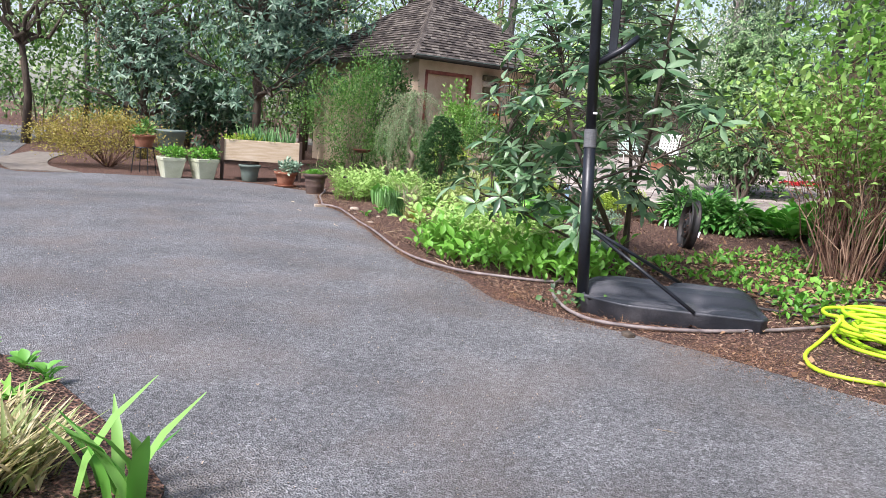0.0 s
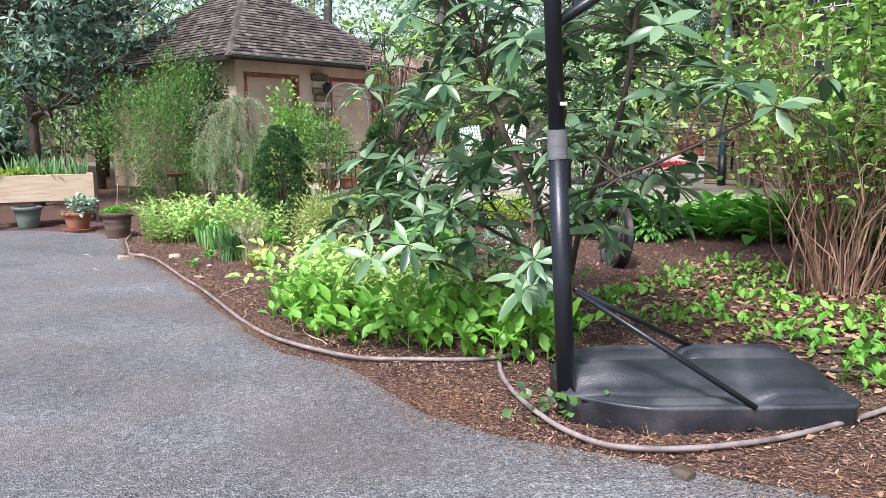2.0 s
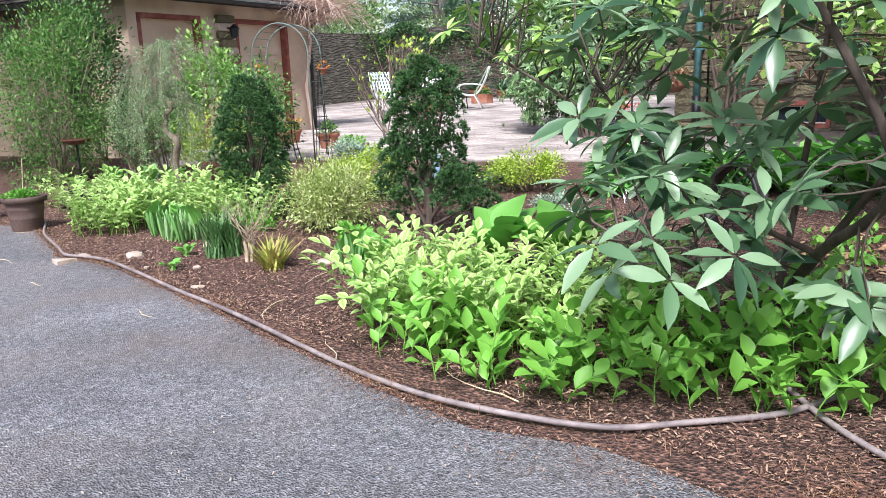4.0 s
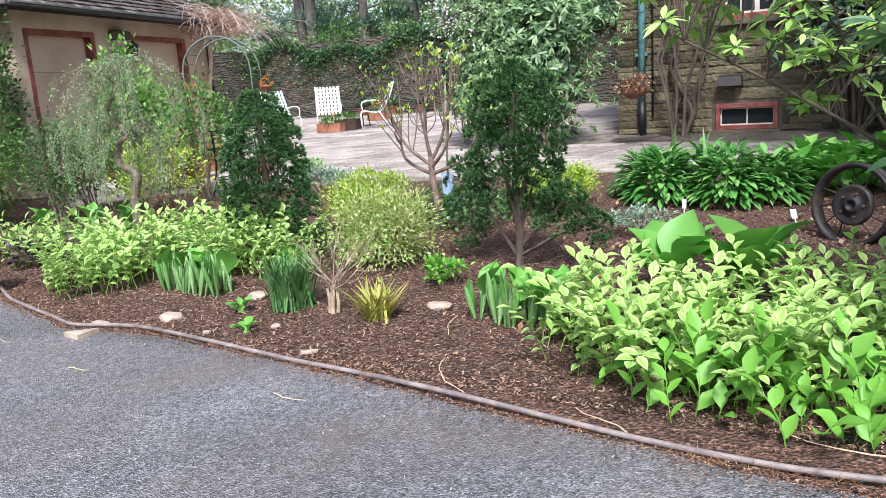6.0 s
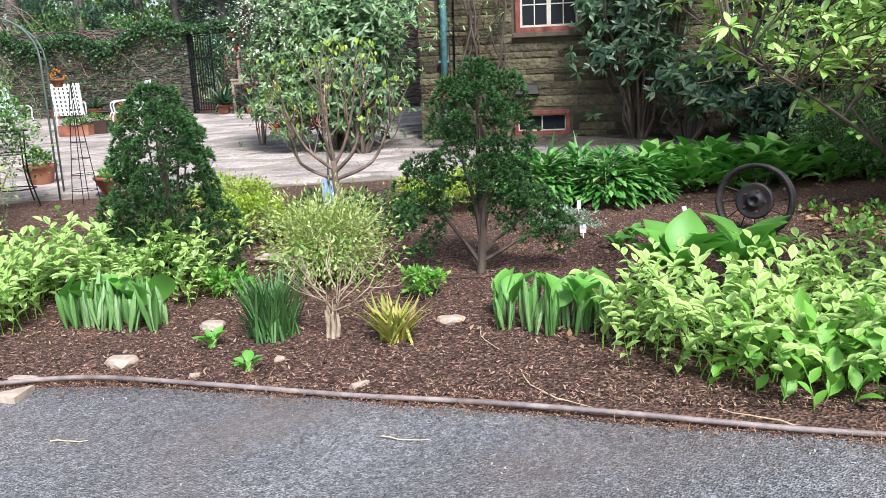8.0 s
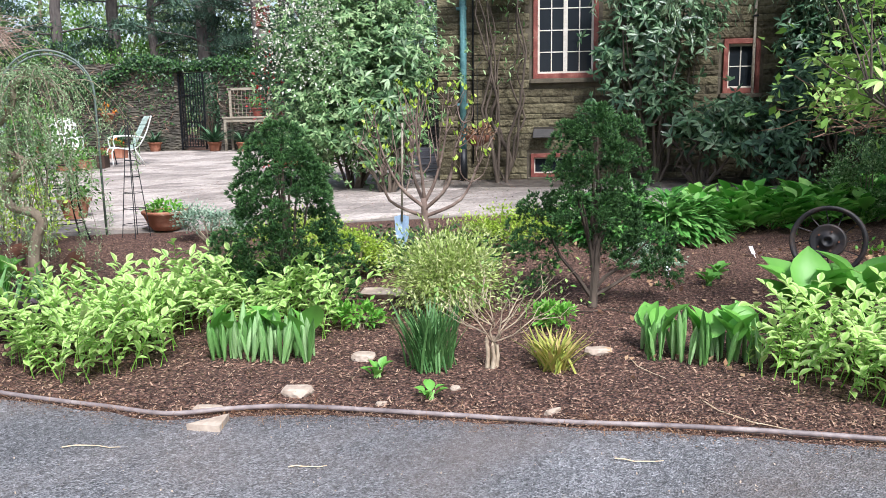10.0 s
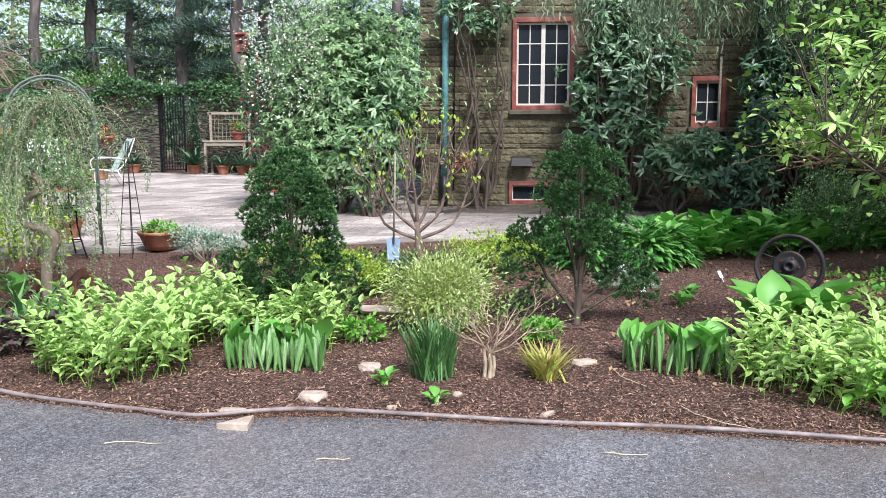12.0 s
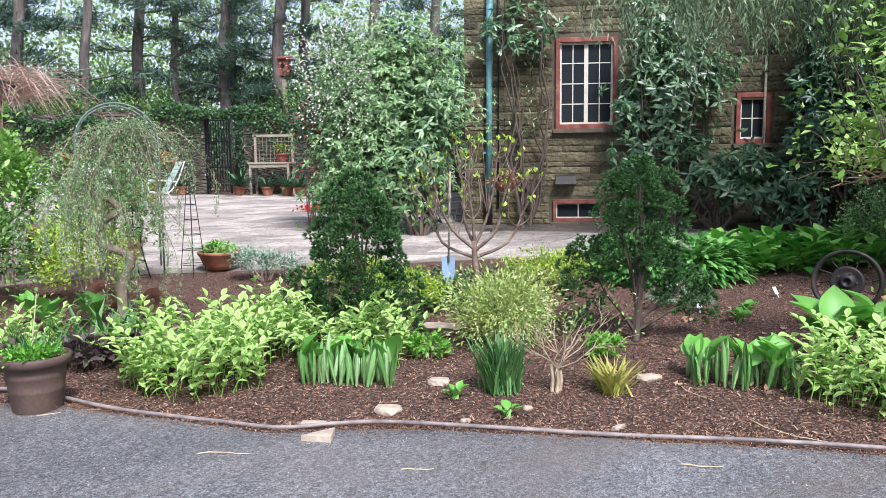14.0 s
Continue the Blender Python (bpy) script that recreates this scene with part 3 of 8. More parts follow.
# ---- garage ----
def garage():
    """Built in its own frame: x out of the front, y along the front to the north."""
    g = thing("garage", -6.91, 3.62, 0, "tan stucco garage with steep hipped shingle roof and red door frames", "garage", rz=13)
    Y0, Y1, XB, T, TOP = 0.4, 5.25, -5.6, 2.95, 2.7
    doors = [(0.6, 2.06), (2.95, 4.5)]
    b = Build()
    cuts = [Y0, *doors[0], *doors[1], Y1]
    for k, (a, c) in enumerate(zip(cuts, cuts[1:])):
        b.box(-0.3, a, TOP if k % 2 else 0.0, 0.0, c, T)
    part("wall", b.mesh("wall", STUCCO), g, "tan stucco front wall with two door openings")
    part("wall", Build().box(XB, Y0, 0.0, -0.3, Y0 + 0.25, T).mesh("wall", STUCCO), g, "tan stucco wall")
    part("wall", Build().box(XB, Y1 - 0.25, 0, -0.3, Y1, T).mesh("wall", STUCCO), g, "tan stucco wall")
    part("wall", Build().box(XB, Y0 + 0.25, 0, XB + 0.25, Y1 - 0.25, T).mesh("wall", STUCCO), g, "tan stucco wall")
    for a, c in doors:
        door = part("door", Build().box(-0.2, a + 0.08, 0.12, -0.14, c - 0.08, TOP - 0.08, bev=0.01).mesh("door", STUCCO), g, "flat tan garage door")
        for k in range(4):
            z = 0.2 + k * 0.62
            part("panel", Build().box(-0.14, a + 0.14, z, -0.126, c - 0.14, z + 0.56, bev=0.006).mesh("panel", STUCCO), door)
        for q in ((a, a + 0.08, 0.1, TOP), (c - 0.08, c, 0.1, TOP), (a + 0.08, c - 0.08, TOP - 0.08, TOP)):
            part("door_frame", Build().box(-0.22, q[0], q[2], 0.012, q[1], q[3], bev=0.005).mesh("door_frame", REDP), g, "brick-red door jamb")
    loc = random.Random(5)
    for i in range(17):
        z = 0.12 + i * 0.155
        part("pier_stone", Build().box(0.0, 2.42 + loc.uniform(-0.03, 0.04), z, 0.12 + loc.uniform(-0.02, 0.03), 2.86 + loc.uniform(-0.05, 0.03), z + 0.145, bev=0.02).mesh("pier_stone", STONE if i % 3 else ROCK), g)
    part("lamp", Build().lathe([(0.02, 0), (0.07, 0.02), (0.09, 0.16), (0.11, 0.18), (0.02, 0.26)], 10, pose(0.28, 2.64, 2.3)).box(0.1, 2.62, 2.48, 0.28, 2.66, 2.51).mesh("lamp", IRON), g, "black iron lantern")
    # hip roof in overlapping courses
    ex0, ex1, ey0, ey1, ze = 0.42, -5.98, 0.0, 5.42, 2.99
    rA = Vector(((ex0 + ex1) / 2, (ey0 + ey1) / 2, 5.22))
    c = [Vector((ex0, ey0, ze)), Vector((ex0, ey1, ze)), Vector((ex1, ey1, ze)), Vector((ex1, ey0, ze))]
    planes = [(c[i], c[(i + 1) % 4], rA, rA) for i in range(4)]
    rs = Build()
    rows = 28
    for lo0, lo1, hi1, hi0 in planes:
        nrm = (lo1 - lo0).cross(hi0 - lo0).normalized()
        if nrm.z < 0:
            nrm = -nrm
        for r in range(rows):
            t0, t1 = r / rows, (r + 1.06) / rows
            a0, a1 = lo0.lerp(hi0, t0), lo1.lerp(hi1, t0)
            b0, b1 = lo0.lerp(hi0, min(1, t1)), lo1.lerp(hi1, min(1, t1))
            n = max(1, int((a1 - a0).length / 0.17))
            u = 0.0
            while u < 1:
                w = min(1 - u, loc.uniform(0.6, 1.4) / n)
                lift = nrm * loc.uniform(0.018, 0.036)
                q = [a0.lerp(a1, u) + lift, a0.lerp(a1, u + w * 0.97) + lift, b0.lerp(b1, u + w * 0.97) + nrm * 0.004, b0.lerp(b1, u) + nrm * 0.004]
                lo = [a0.lerp(a1, u), a0.lerp(a1, u + w * 0.97)]
                rs.add(q + lo, [(0, 1, 2, 3), (4, 5, 1, 0), (4, 0, 3), (5, 2, 1)])
                u += w
    part("roof_shingles", rs.mesh("roof_shingles", SHINGLE), g, "weathered grey-brown wooden shingles in courses")["kind"] = "stuff"
    part("roof_deck", Build().add([*c, rA], [(0, 1, 4), (1, 2, 4), (2, 3, 4), (3, 0, 4), (0, 3, 2, 1)]).mesh("roof_deck", FASCIA), g)
    for lo, hi in ((c[0], rA), (c[1], rA)):
        for k in range(rows):
            p = lo.lerp(hi, (k + 0.5) / rows)
            d = (hi - lo).normalized()
            side = d.cross(Vector((0, 0, 1))).normalized() * 0.1
            up = Vector((0, 0, 0.05))
            a, e = p - d * 0.09, p + d * 0.09
            part("hip_cap", Build().add([a - side - up * 0.6, a + up, a + side - up * 0.6, e - side - up * 0.9, e + up * 0.6, e + side - up * 0.9], [(0, 1, 4, 3), (1, 2, 5, 4), (0, 2, 1), (0, 3, 5, 2)]).mesh("hip_cap", SHINGLE), g)
    part("fascia", Build().box(ex0 - 0.03, ey0, ze - 0.1, ex0, ey1, ze - 0.005).mesh("fascia", FASCIA), g, "dark board under the eaves")
    part("fascia", Build().box(ex1, ey0, ze - 0.1, ex0 - 0.03, ey0 + 0.03, ze - 0.005).mesh("fascia", FASCIA), g, "dark board under the eaves")
    part("fascia", Build().box(ex1, ey1 - 0.03, ze - 0.1, ex0 - 0.03, ey1, ze - 0.005).mesh("fascia", FASCIA), g, "dark board under the eaves")
    part("gutter", Build().tube([(ex0 + 0.05, ey0 - 0.03, ze - 0.03), (ex0 + 0.05, ey1 + 0.03, ze - 0.03)], 0.05, 8).mesh("gutter", FASCIA, True), g, "dark half-round gutter")
    part("gutter_lip", Build().box(ex0 + 0.085, ey0 - 0.03, ze - 0.012, ex0 + 0.105, ey1 + 0.03, ze + 0.004).mesh("gutter_lip", GREYP), g, "pale gutter lip")
    part("downpipe", Build().tube([(0.06, Y1 - 0.08, 0.3), (0.06, Y1 - 0.08, 2.6), (ex0 + 0.03, ey1 - 0.1, 2.92)], 0.04, 8).mesh("downpipe", FASCIA), g)


garage()


# ---- hoses, stones and litter at the edge of the drive ----
def laid_hose(name, pts, r, material, label, wave=0.008):
    line = spline([(x, y, G(x, y) + r + 0.012 + wave * math.sin(3 * x + 2 * y)) for x, y in pts], 8)
    ob = new(name, Build().tube(line, r, 8).mesh(name, material, True))
    return tagged(ob, label, "hose")


laid_hose("edging_hose", [(-2.6, 0.62), (-2.2, 0.6), (-1.86, 0.495), (-1.39, 0.315), (-0.98, 0.225), (-0.61, 0.155), (-0.24, 0.075), (0.08, 0.135), (0.4, 0.165), (1.05, 0.135), (1.67, 0.085), (2.26, 0.035),
                          (2.81, -0.025), (3.3, -0.075), (3.64, -0.105), (4.1, -0.125), (4.5, -0.085), (4.95, 0.065), (5.2, 0.32), (5.45, 0.62), (5.6, 1.0)], 0.013, HOSE, "faded grey-mauve garden hose laid along the drive edge")
laid_hose("edging_hose", [(5.3, 0.9), (5.62, 0.6), (5.95, 0.4), (6.33, 0.26), (6.6, 0.22), (6.78, 0.27), (6.96, 0.47), (7.12, 0.82), (7.22, 1.2), (7.29, 1.6), (7.3, 1.95), (7.2, 2.3)], 0.013, HOSE, "faded grey-mauve garden hose curving round the black stand base")
for pts in ([(6.2, 2.1), (6.63, 2.42), (6.85, 2.85), (7.09, 3.2), (7.6, 3.4)], [(6.5, 2.0), (6.9, 2.33), (7.05, 2.75), (7.4, 3.0), (8.0, 3.05)], [(6.6, 1.75), (6.99, 1.92), (7.2, 2.15), (7.6, 2.35)]):
    laid_hose("dark_hose", pts, 0.013, BLACKHOSE, "dark weathered hose leading out of the bed", 0.02)


def lime_coil():
    pts = []
    lr = random.Random(3)
    for k in range(13):
        cx, cy = 7.74 + lr.uniform(-0.1, 0.14), 1.86 + lr.uniform(-0.12, 0.2)
        r = lr.uniform(0.22, 0.47)
        ax, sq, tip, ph = lr.uniform(0, 3.14), lr.uniform(0.62, 1.0), lr.uniform(-0.05, 0.09), lr.uniform(0, 6)
        for i in range(16):
            a = 2 * math.pi * i / 16 + k * 0.4
            u, w = r * math.cos(a), r * sq * math.sin(a)
            x, y = cx + u * math.cos(ax) - w * math.sin(ax), cy + u * math.sin(ax) + w * math.cos(ax)
            pts.append((x, y, G(x, y) + 0.016 + 0.013 * k + tip * (1 + math.sin(a + ph)) * 0.5 * (k > 3) * (1 if tip > 0 else 0)))
    for x, y in ((7.55, 1.45), (7.75, 1.1), (8.0, 0.93), (8.25, 1.05), (8.55, 1.4), (8.9, 2.0)):
        pts.append((x, y, G(x, y) + 0.018))
    ob = new("garden_hose", Build().tube(spline(pts, 3), 0.0135, 7).mesh("garden_hose", LIMEHOSE, True))
    tagged(ob, "bright lime-green garden hose in a loose coil on mulch", "hose")


lime_coil()


def stone(x, y, sx, sy, sz, name="stone", material=ROCK, rz=0, label="pale flat fieldstone lying on the mulch"):
    bm = bmesh.new()
    bmesh.ops.create_icosphere(bm, subdivisions=2, radius=1)
    for v in bm.verts:
        k = 1 + 0.34 * noise.noise(v.co * 1.1 + Vector((x * 9, y * 7, 0)))
        v.co = Vector((math.copysign(abs(v.co.x) ** 0.7, v.co.x) * sx * k, math.copysign(abs(v.co.y) ** 0.7, v.co.y) * sy * k, math.copysign(abs(v.co.z) ** 0.3, v.co.z) * sz * (1 + 0.3 * noise.noise(v.co * 2 + Vector((x, y, 4))))))
    me = bpy.data.meshes.new(name)
    bm.to_mesh(me)
    bm.free()
    me.materials.append(material)
    ob = new(name, me)
    ob.matrix_basis = pose(x, y, G(x, y) + sz * 0.75, 0, 0, rz)
    return tagged(ob, label, "stone", "stones in the bed")


stone(0.33, 0.4, 0.082, 0.062, 0.022)
stone(0.57, 0.95, 0.075, 0.055, 0.022)
stone(1.97, 1.1, 0.08, 0.05, 0.022)
stone(-0.07, 0.16, 0.08, 0.03, 0.016)
stone(0.44, 2.4, 0.19, 0.13, 0.025, label="flat weathered stepping slab set in the mulch")
stone(1.16, 0.5, 0.03, 0.022, 0.012, rz=30)
stone(1.66, 0.22, 0.05, 0.014, 0.012, rz=40)
stone(0.8, 0.28, 0.03, 0.014, 0.01, rz=10)
stone(7.08, 0.29, 0.05, 0.04, 0.022, material=BARKD, label="small brown stone on the drive edge")
brick = Build().add([(-0.085, -0.055, 0), (0.085, -0.075, 0), (0.07, 0.085, 0), (-0.085, -0.055, 0.032), (0.085, -0.075, 0.032), (0.07, 0.085, 0.032)],
                    [(2, 1, 0), (3, 4, 5), (0, 1, 4, 3), (1, 2, 5, 4), (2, 0, 3, 5)])
ob = new("paver_shard", brick.mesh("paver_shard", ROCK))
ob.matrix_basis = pose(0.02, -0.045, 0.013, 0, 0, 0)
tagged(ob, "broken wedge of pinkish paver on the asphalt", "paver")


# ---- plants: kinds ----
def whorl_mesh(name, n, size, material, lift=0.25, shape=LF_LONG):
    a = np.arange(n) * 2.4 + rng.uniform(0, 6)
    d = np.stack([np.cos(a), np.sin(a), rng.uniform(-0.35, lift + 0.25, n)], 1)
    up = np.tile([0, 0, 1.0], (n, 1)) + rng.normal(0, 0.15, (n, 3))
    return scatter(name, shape, d * 0.012, d, up, size * rng.uniform(0.75, 1.15, n), material)


def whorl_cloud(name, n, centre, radii, size, material, parent, leaves=8, clumps=26, label="", shell=0.6, zmin=-0.7):
    p, out = cloud(n, radii, clumps, 0.2, shell, zmin)
    p = p + np.array(centre)
    axis = out + np.array([0.1, -0.55, 0.45]) + rng.normal(0, 0.25, (n, 3))
    axis /= np.linalg.norm(axis, axis=1, keepdims=True)
    a = np.cross(axis, [0.3, 0.2, 0.9])
    a /= np.maximum(np.linalg.norm(a, axis=1, keepdims=True), 1e-6)
    b = np.cross(axis, a)
    pos, ds, ups, ss = [], [], [], []
    for k in range(leaves):
        t = 2.4 * k + rng.uniform(0, 6.3, n)
        d = a * np.cos(t)[:, None] + b * np.sin(t)[:, None] + axis * rng.uniform(-0.25, 0.5, n)[:, None]
        pos.append(p)
        ds.append(d)
        ups.append(axis + rng.normal(0, 0.1, (n, 3)))
        ss.append(size * rng.uniform(0.7, 1.2, n))
    me = scatter(name, LF_LEAN, np.concatenate(pos), np.concatenate(ds), np.concatenate(ups), np.concatenate(ss), material)
    return part(name, me, parent, label)


def seal_stem(h, nleaf, size, material, rise, low):
    """An arching stem with alternate leaves: the stem's mesh, and the leaves' places on it."""
    ang = rr.uniform(0, 6.28)
    lean = rr.uniform(0.3, 0.8)
    pts = []
    for i in range(7):
        t = i / 6
        r = h * lean * t ** 2.2
        pts.append((r * math.cos(ang), r * math.sin(ang), h * (t - 0.12 * t * t * t)))
    spots = []
    for k in range(nleaf):
        t = low + (1 - low) * k / (nleaf - 1)
        i = min(5, int(t * 6))
        p = Vector(pts[i]).lerp(Vector(pts[i + 1]), t * 6 - i)
        side = ang + (1 if k % 2 else -1) * rr.uniform(0.6, 1.5)
        if k == nleaf - 1:
            side = ang
        d = Vector((math.cos(side), math.sin(side), rr.uniform(*rise))).normalized()
        x = d.cross(Vector((-0.3 * math.cos(side), -0.3 * math.sin(side), 1))).normalized()
        m = Matrix((x, d, x.cross(d))).transposed().to_4x4()
        spots.append((rr.randrange(4), Matrix.Translation(p) @ m))
    stem = Build().tube(pts, taper(0.003, 0.0015, 6), 4, False).mesh("stem", material)
    leaves = [leaf_mesh("leaf", leaf_shape([0.015, 0.22 * w, 0.29 * w, 0.2 * w, 0.01], 0.4, dr), size * q, material) for w, dr, q in ((1, 0.1, 1), (0.85, 0.25, 1.1), (1.1, 0.3, 0.8), (0.95, 0.0, 0.95))]
    return stem, leaves, spots


def leaf_mesh(name, shape, size, material, width=1.0):
    return scatter(name, shape, np.zeros((1, 3)), np.array([[0, 1.0, 0]]), np.array([[0, 0, 1.0]]), np.array([size]), material, width)


def joined_stem(kind):
    stem, leaves, spots = kind
    v, f, e = [tuple(q.co) for q in stem.vertices], [tuple(p.vertices) for p in stem.polygons], [0.0] * len(stem.vertices)
    for k, m in spots:
        o = len(v)
        me = leaves[k]
        v += [tuple(m @ q.co) for q in me.vertices]
        f += [tuple(i + o for i in p.vertices) for p in me.polygons]
        e += [a.value for a in me.attributes["edge"].data]
    return mesh_from("leafy_stem", v, f, stem.materials[0], e)


SEAL = [seal_stem(rr.uniform(0.32, 0.5), rr.randint(12, 15), 0.071, L_SEAL, (0.0, 1.2), 0.16) for _ in range(7)]
LILY = [seal_stem(rr.uniform(0.2, 0.3), rr.randint(5, 6), 0.112, L_LILY, (0.5, 1.9), 0.1) for _ in range(4)]
JOINED = {id(k[0]): joined_stem(k) for k in SEAL + LILY}


def inside(p, poly):
    x, y = p
    r = False
    for i in range(len(poly)):
        (x0, y0), (x1, y1) = poly[i], poly[i - 1]
        if (y0 > y) != (y1 > y) and x < (x1 - x0) * (y - y0) / (y1 - y0) + x0:
            r = not r
    return r


def fill(poly, step):
    xs, ys = [p[0] for p in poly], [p[1] for p in poly]
    out = []
    y = min(ys)
    while y < max(ys):
        x = min(xs)
        while x < max(xs):
            p = (x + rr.uniform(-0.6, 0.6) * step, y + rr.uniform(-0.6, 0.6) * step)
            if inside(p, poly):
                out.append(p)
            x += step
        y += step
    return out


def stem_bed(name, poly, step, stems, label, category, group, cell=0.75, scale=(0.75, 1.1), split=False):
    """Clumps of leafy stems, one thing to each patch of the bed."""
    patches = {}
    for p in fill(poly, step):
        patches.setdefault((round(p[0] / cell), round(p[1] / cell)), []).append(p)
    for pts in patches.values():
        cx, cy = sum(p[0] for p in pts) / len(pts), sum(p[1] for p in pts) / len(pts)
        t = thing(name, cx, cy, None, label, category, group)
        z0 = G(cx, cy)
        for x, y in pts:
            s = rr.uniform(*scale)
            kind = rr.choice(stems)
            m = pose(x - cx, y - cy, G(x, y) - z0, rr.uniform(-20, 20), rr.uniform(-20, 20), rr.uniform(0, 360)) @ Matrix.Scale(s, 4)
            if split:
                st = part("stem", kind[0], t, "", m)
                for k, lm in kind[2]:
                    part("leaf", kind[1][k], st, "", lm)
            else:
                part("leafy_stem", JOINED[id(kind[0])], t, "", m)["kind"] = "stuff"


def seal_clumps():
    lab = "bright green variegated Solomon's seal clump in mulch"
    stem_bed("solomons_seal", [(-1.6, 0.75), (-1.25, 0.5), (-0.85, 0.45), (-0.6, 0.7), (-0.55, 1.15), (-0.9, 1.6), (-1.4, 1.75), (-1.75, 1.4)], 0.091, SEAL, lab, "plant", "solomon's seal clumps", scale=(0.85, 1.25), split=True)
    stem_bed("solomons_seal", [(-0.95, 1.45), (-0.4, 1.3), (0.25, 1.25), (0.35, 1.6), (0.1, 2.1), (-0.5, 2.3), (-1.0, 2.3), (-1.15, 1.9)], 0.095, SEAL, lab, "plant", "solomon's seal clumps", scale=(0.9, 1.2))
    stem_bed("solomons_seal", [(2.75, 0.85), (2.95, 0.5), (3.35, 0.32), (4.1, 0.3), (4.5, 0.55), (4.6, 1.2), (4.4, 1.75), (3.7, 1.15), (3.1, 1.15)], 0.089, SEAL, lab, "plant", "solomon's seal clumps", scale=(0.8, 1.2), split=True)
    stem_bed("solomons_seal", [(-3.3, 0.9), (-2.4, 0.85), (-2.3, 1.5), (-3.2, 1.7)], 0.12, SEAL, lab, "plant", "solomon's seal clumps")
    stem_bed("lily_of_the_valley", [(3.1, 0.28), (3.5, 0.12), (4.1, 0.06), (4.6, 0.12), (5.0, 0.35), (5.6, 0.62), (5.9, 0.9), (5.4, 1.5), (4.7, 1.2), (4.3, 0.5), (3.4, 0.45)], 0.11, LILY, "broad-leaved green lily of the valley clump beside the hose", "plant", "lily of the valley clumps", scale=(0.8, 1.25), split=True)
    stem_bed("lily_of_the_valley", [(5.0, 2.6), (6.5, 2.0), (7.2, 2.2), (6.9, 3.0), (5.6, 4.0), (4.6, 4.2), (4.7, 3.2)], 0.23, LILY, "scattered low green shoots in leaf litter", "plant", "lily of the valley clumps", cell=1.2, scale=(0.2, 0.48))
    stem_bed("lily_of_the_valley", [(7.0, 1.55), (7.35, 1.75), (7.2, 2.2), (6.8, 2.0)], 0.12, LILY, "green shoots behind the black basketball stand base", "plant", "lily of the valley clumps", scale=(0.45, 0.75))


def rolled_mesh(h, r):
    """A hosta leaf still rolled into a spear, open towards the tip."""
    v, f = [], []
    n, m = 9, 8
    for j in range(m):
        t = j / (m - 1)
        rad = r * (0.62 + 0.85 * math.sin(math.pi * min(1, t) ** 1.3) ** 0.9) * (1 if t < 0.99 else 0.8)
        span = 5.7 - 3.4 * max(0, t - 0.45)
        for i in range(n):
            u = i / (n - 1) - 0.5
            a = u * span
            z = h * t * (1 - 0.1 * abs(u) * 2 * (t > 0.6)) + (h * 0.02 * (1 - abs(u) * 2) if j == m - 1 else 0)
            v.append((rad * math.sin(a), rad * math.cos(a) - 0.05 * h * t * t, z))
    for j in range(m - 1):
        for i in range(n - 1):
            a = j * n + i
            f.append((a, a + 1, a + n + 1, a + n))
    return mesh_from("rolled_leaf", v, f, L_HOSTB, smooth=True)


ROLLED = [rolled_mesh(rr.uniform(0.2, 0.34), rr.uniform(0.011, 0.017)) for _ in range(8)]


STALK = Build().tube([(0, 0, 0), (0, 0.005, 0.1), (0, 0.0, 0.17)], [0.007, 0.008, 0.009], 6).mesh("leaf_stalk", L_HOSTB, True)
HOSTA_BIG = leaf_shape([0.02, 0.22, 0.33, 0.36, 0.3, 0.17, 0.01], 0.5, 0.3)
HOSTA_LEAVES = [leaf_mesh("leaf", HOSTA_BIG, s, L_HOSTA) for s in (0.2, 0.25, 0.3, 0.35)]


def hosta_rolled(x0, y0, x1, y1, n, opened, label):
    t = thing("hosta", (x0 + x1) / 2, (y0 + y1) / 2, None, label, "plant", "hostas with rolled leaves")
    for i in range(n):
        u = rr.random()
        part("rolled_leaf", rr.choice(ROLLED), t, "", pose((x1 - x0) * (u - 0.5), (y1 - y0) * (u - 0.5) + rr.uniform(-0.14, 0.12), 0, rr.uniform(-12, 12), rr.uniform(-14, 14), rr.uniform(0, 360)) @ Matrix.Scale(rr.uniform(0.7, 1.15), 4))
    for i in range(opened):
        u = rr.random()
        part("leaf", rr.choice(HOSTA_LEAVES[:2]), t, "", pose((x1 - x0) * (u - 0.5), (y1 - y0) * (u - 0.5) + rr.uniform(-0.08, 0.12), 0.14, rr.uniform(55, 84), rr.uniform(-20, 20), rr.uniform(0, 360)) @ Matrix.Scale(rr.uniform(0.7, 0.95), 4))
        part("leaf_stalk", STALK, t, "", pose((x1 - x0) * (u - 0.5), (y1 - y0) * (u - 0.5), 0, rr.uniform(-8, 8), rr.uniform(-8, 8), 0))


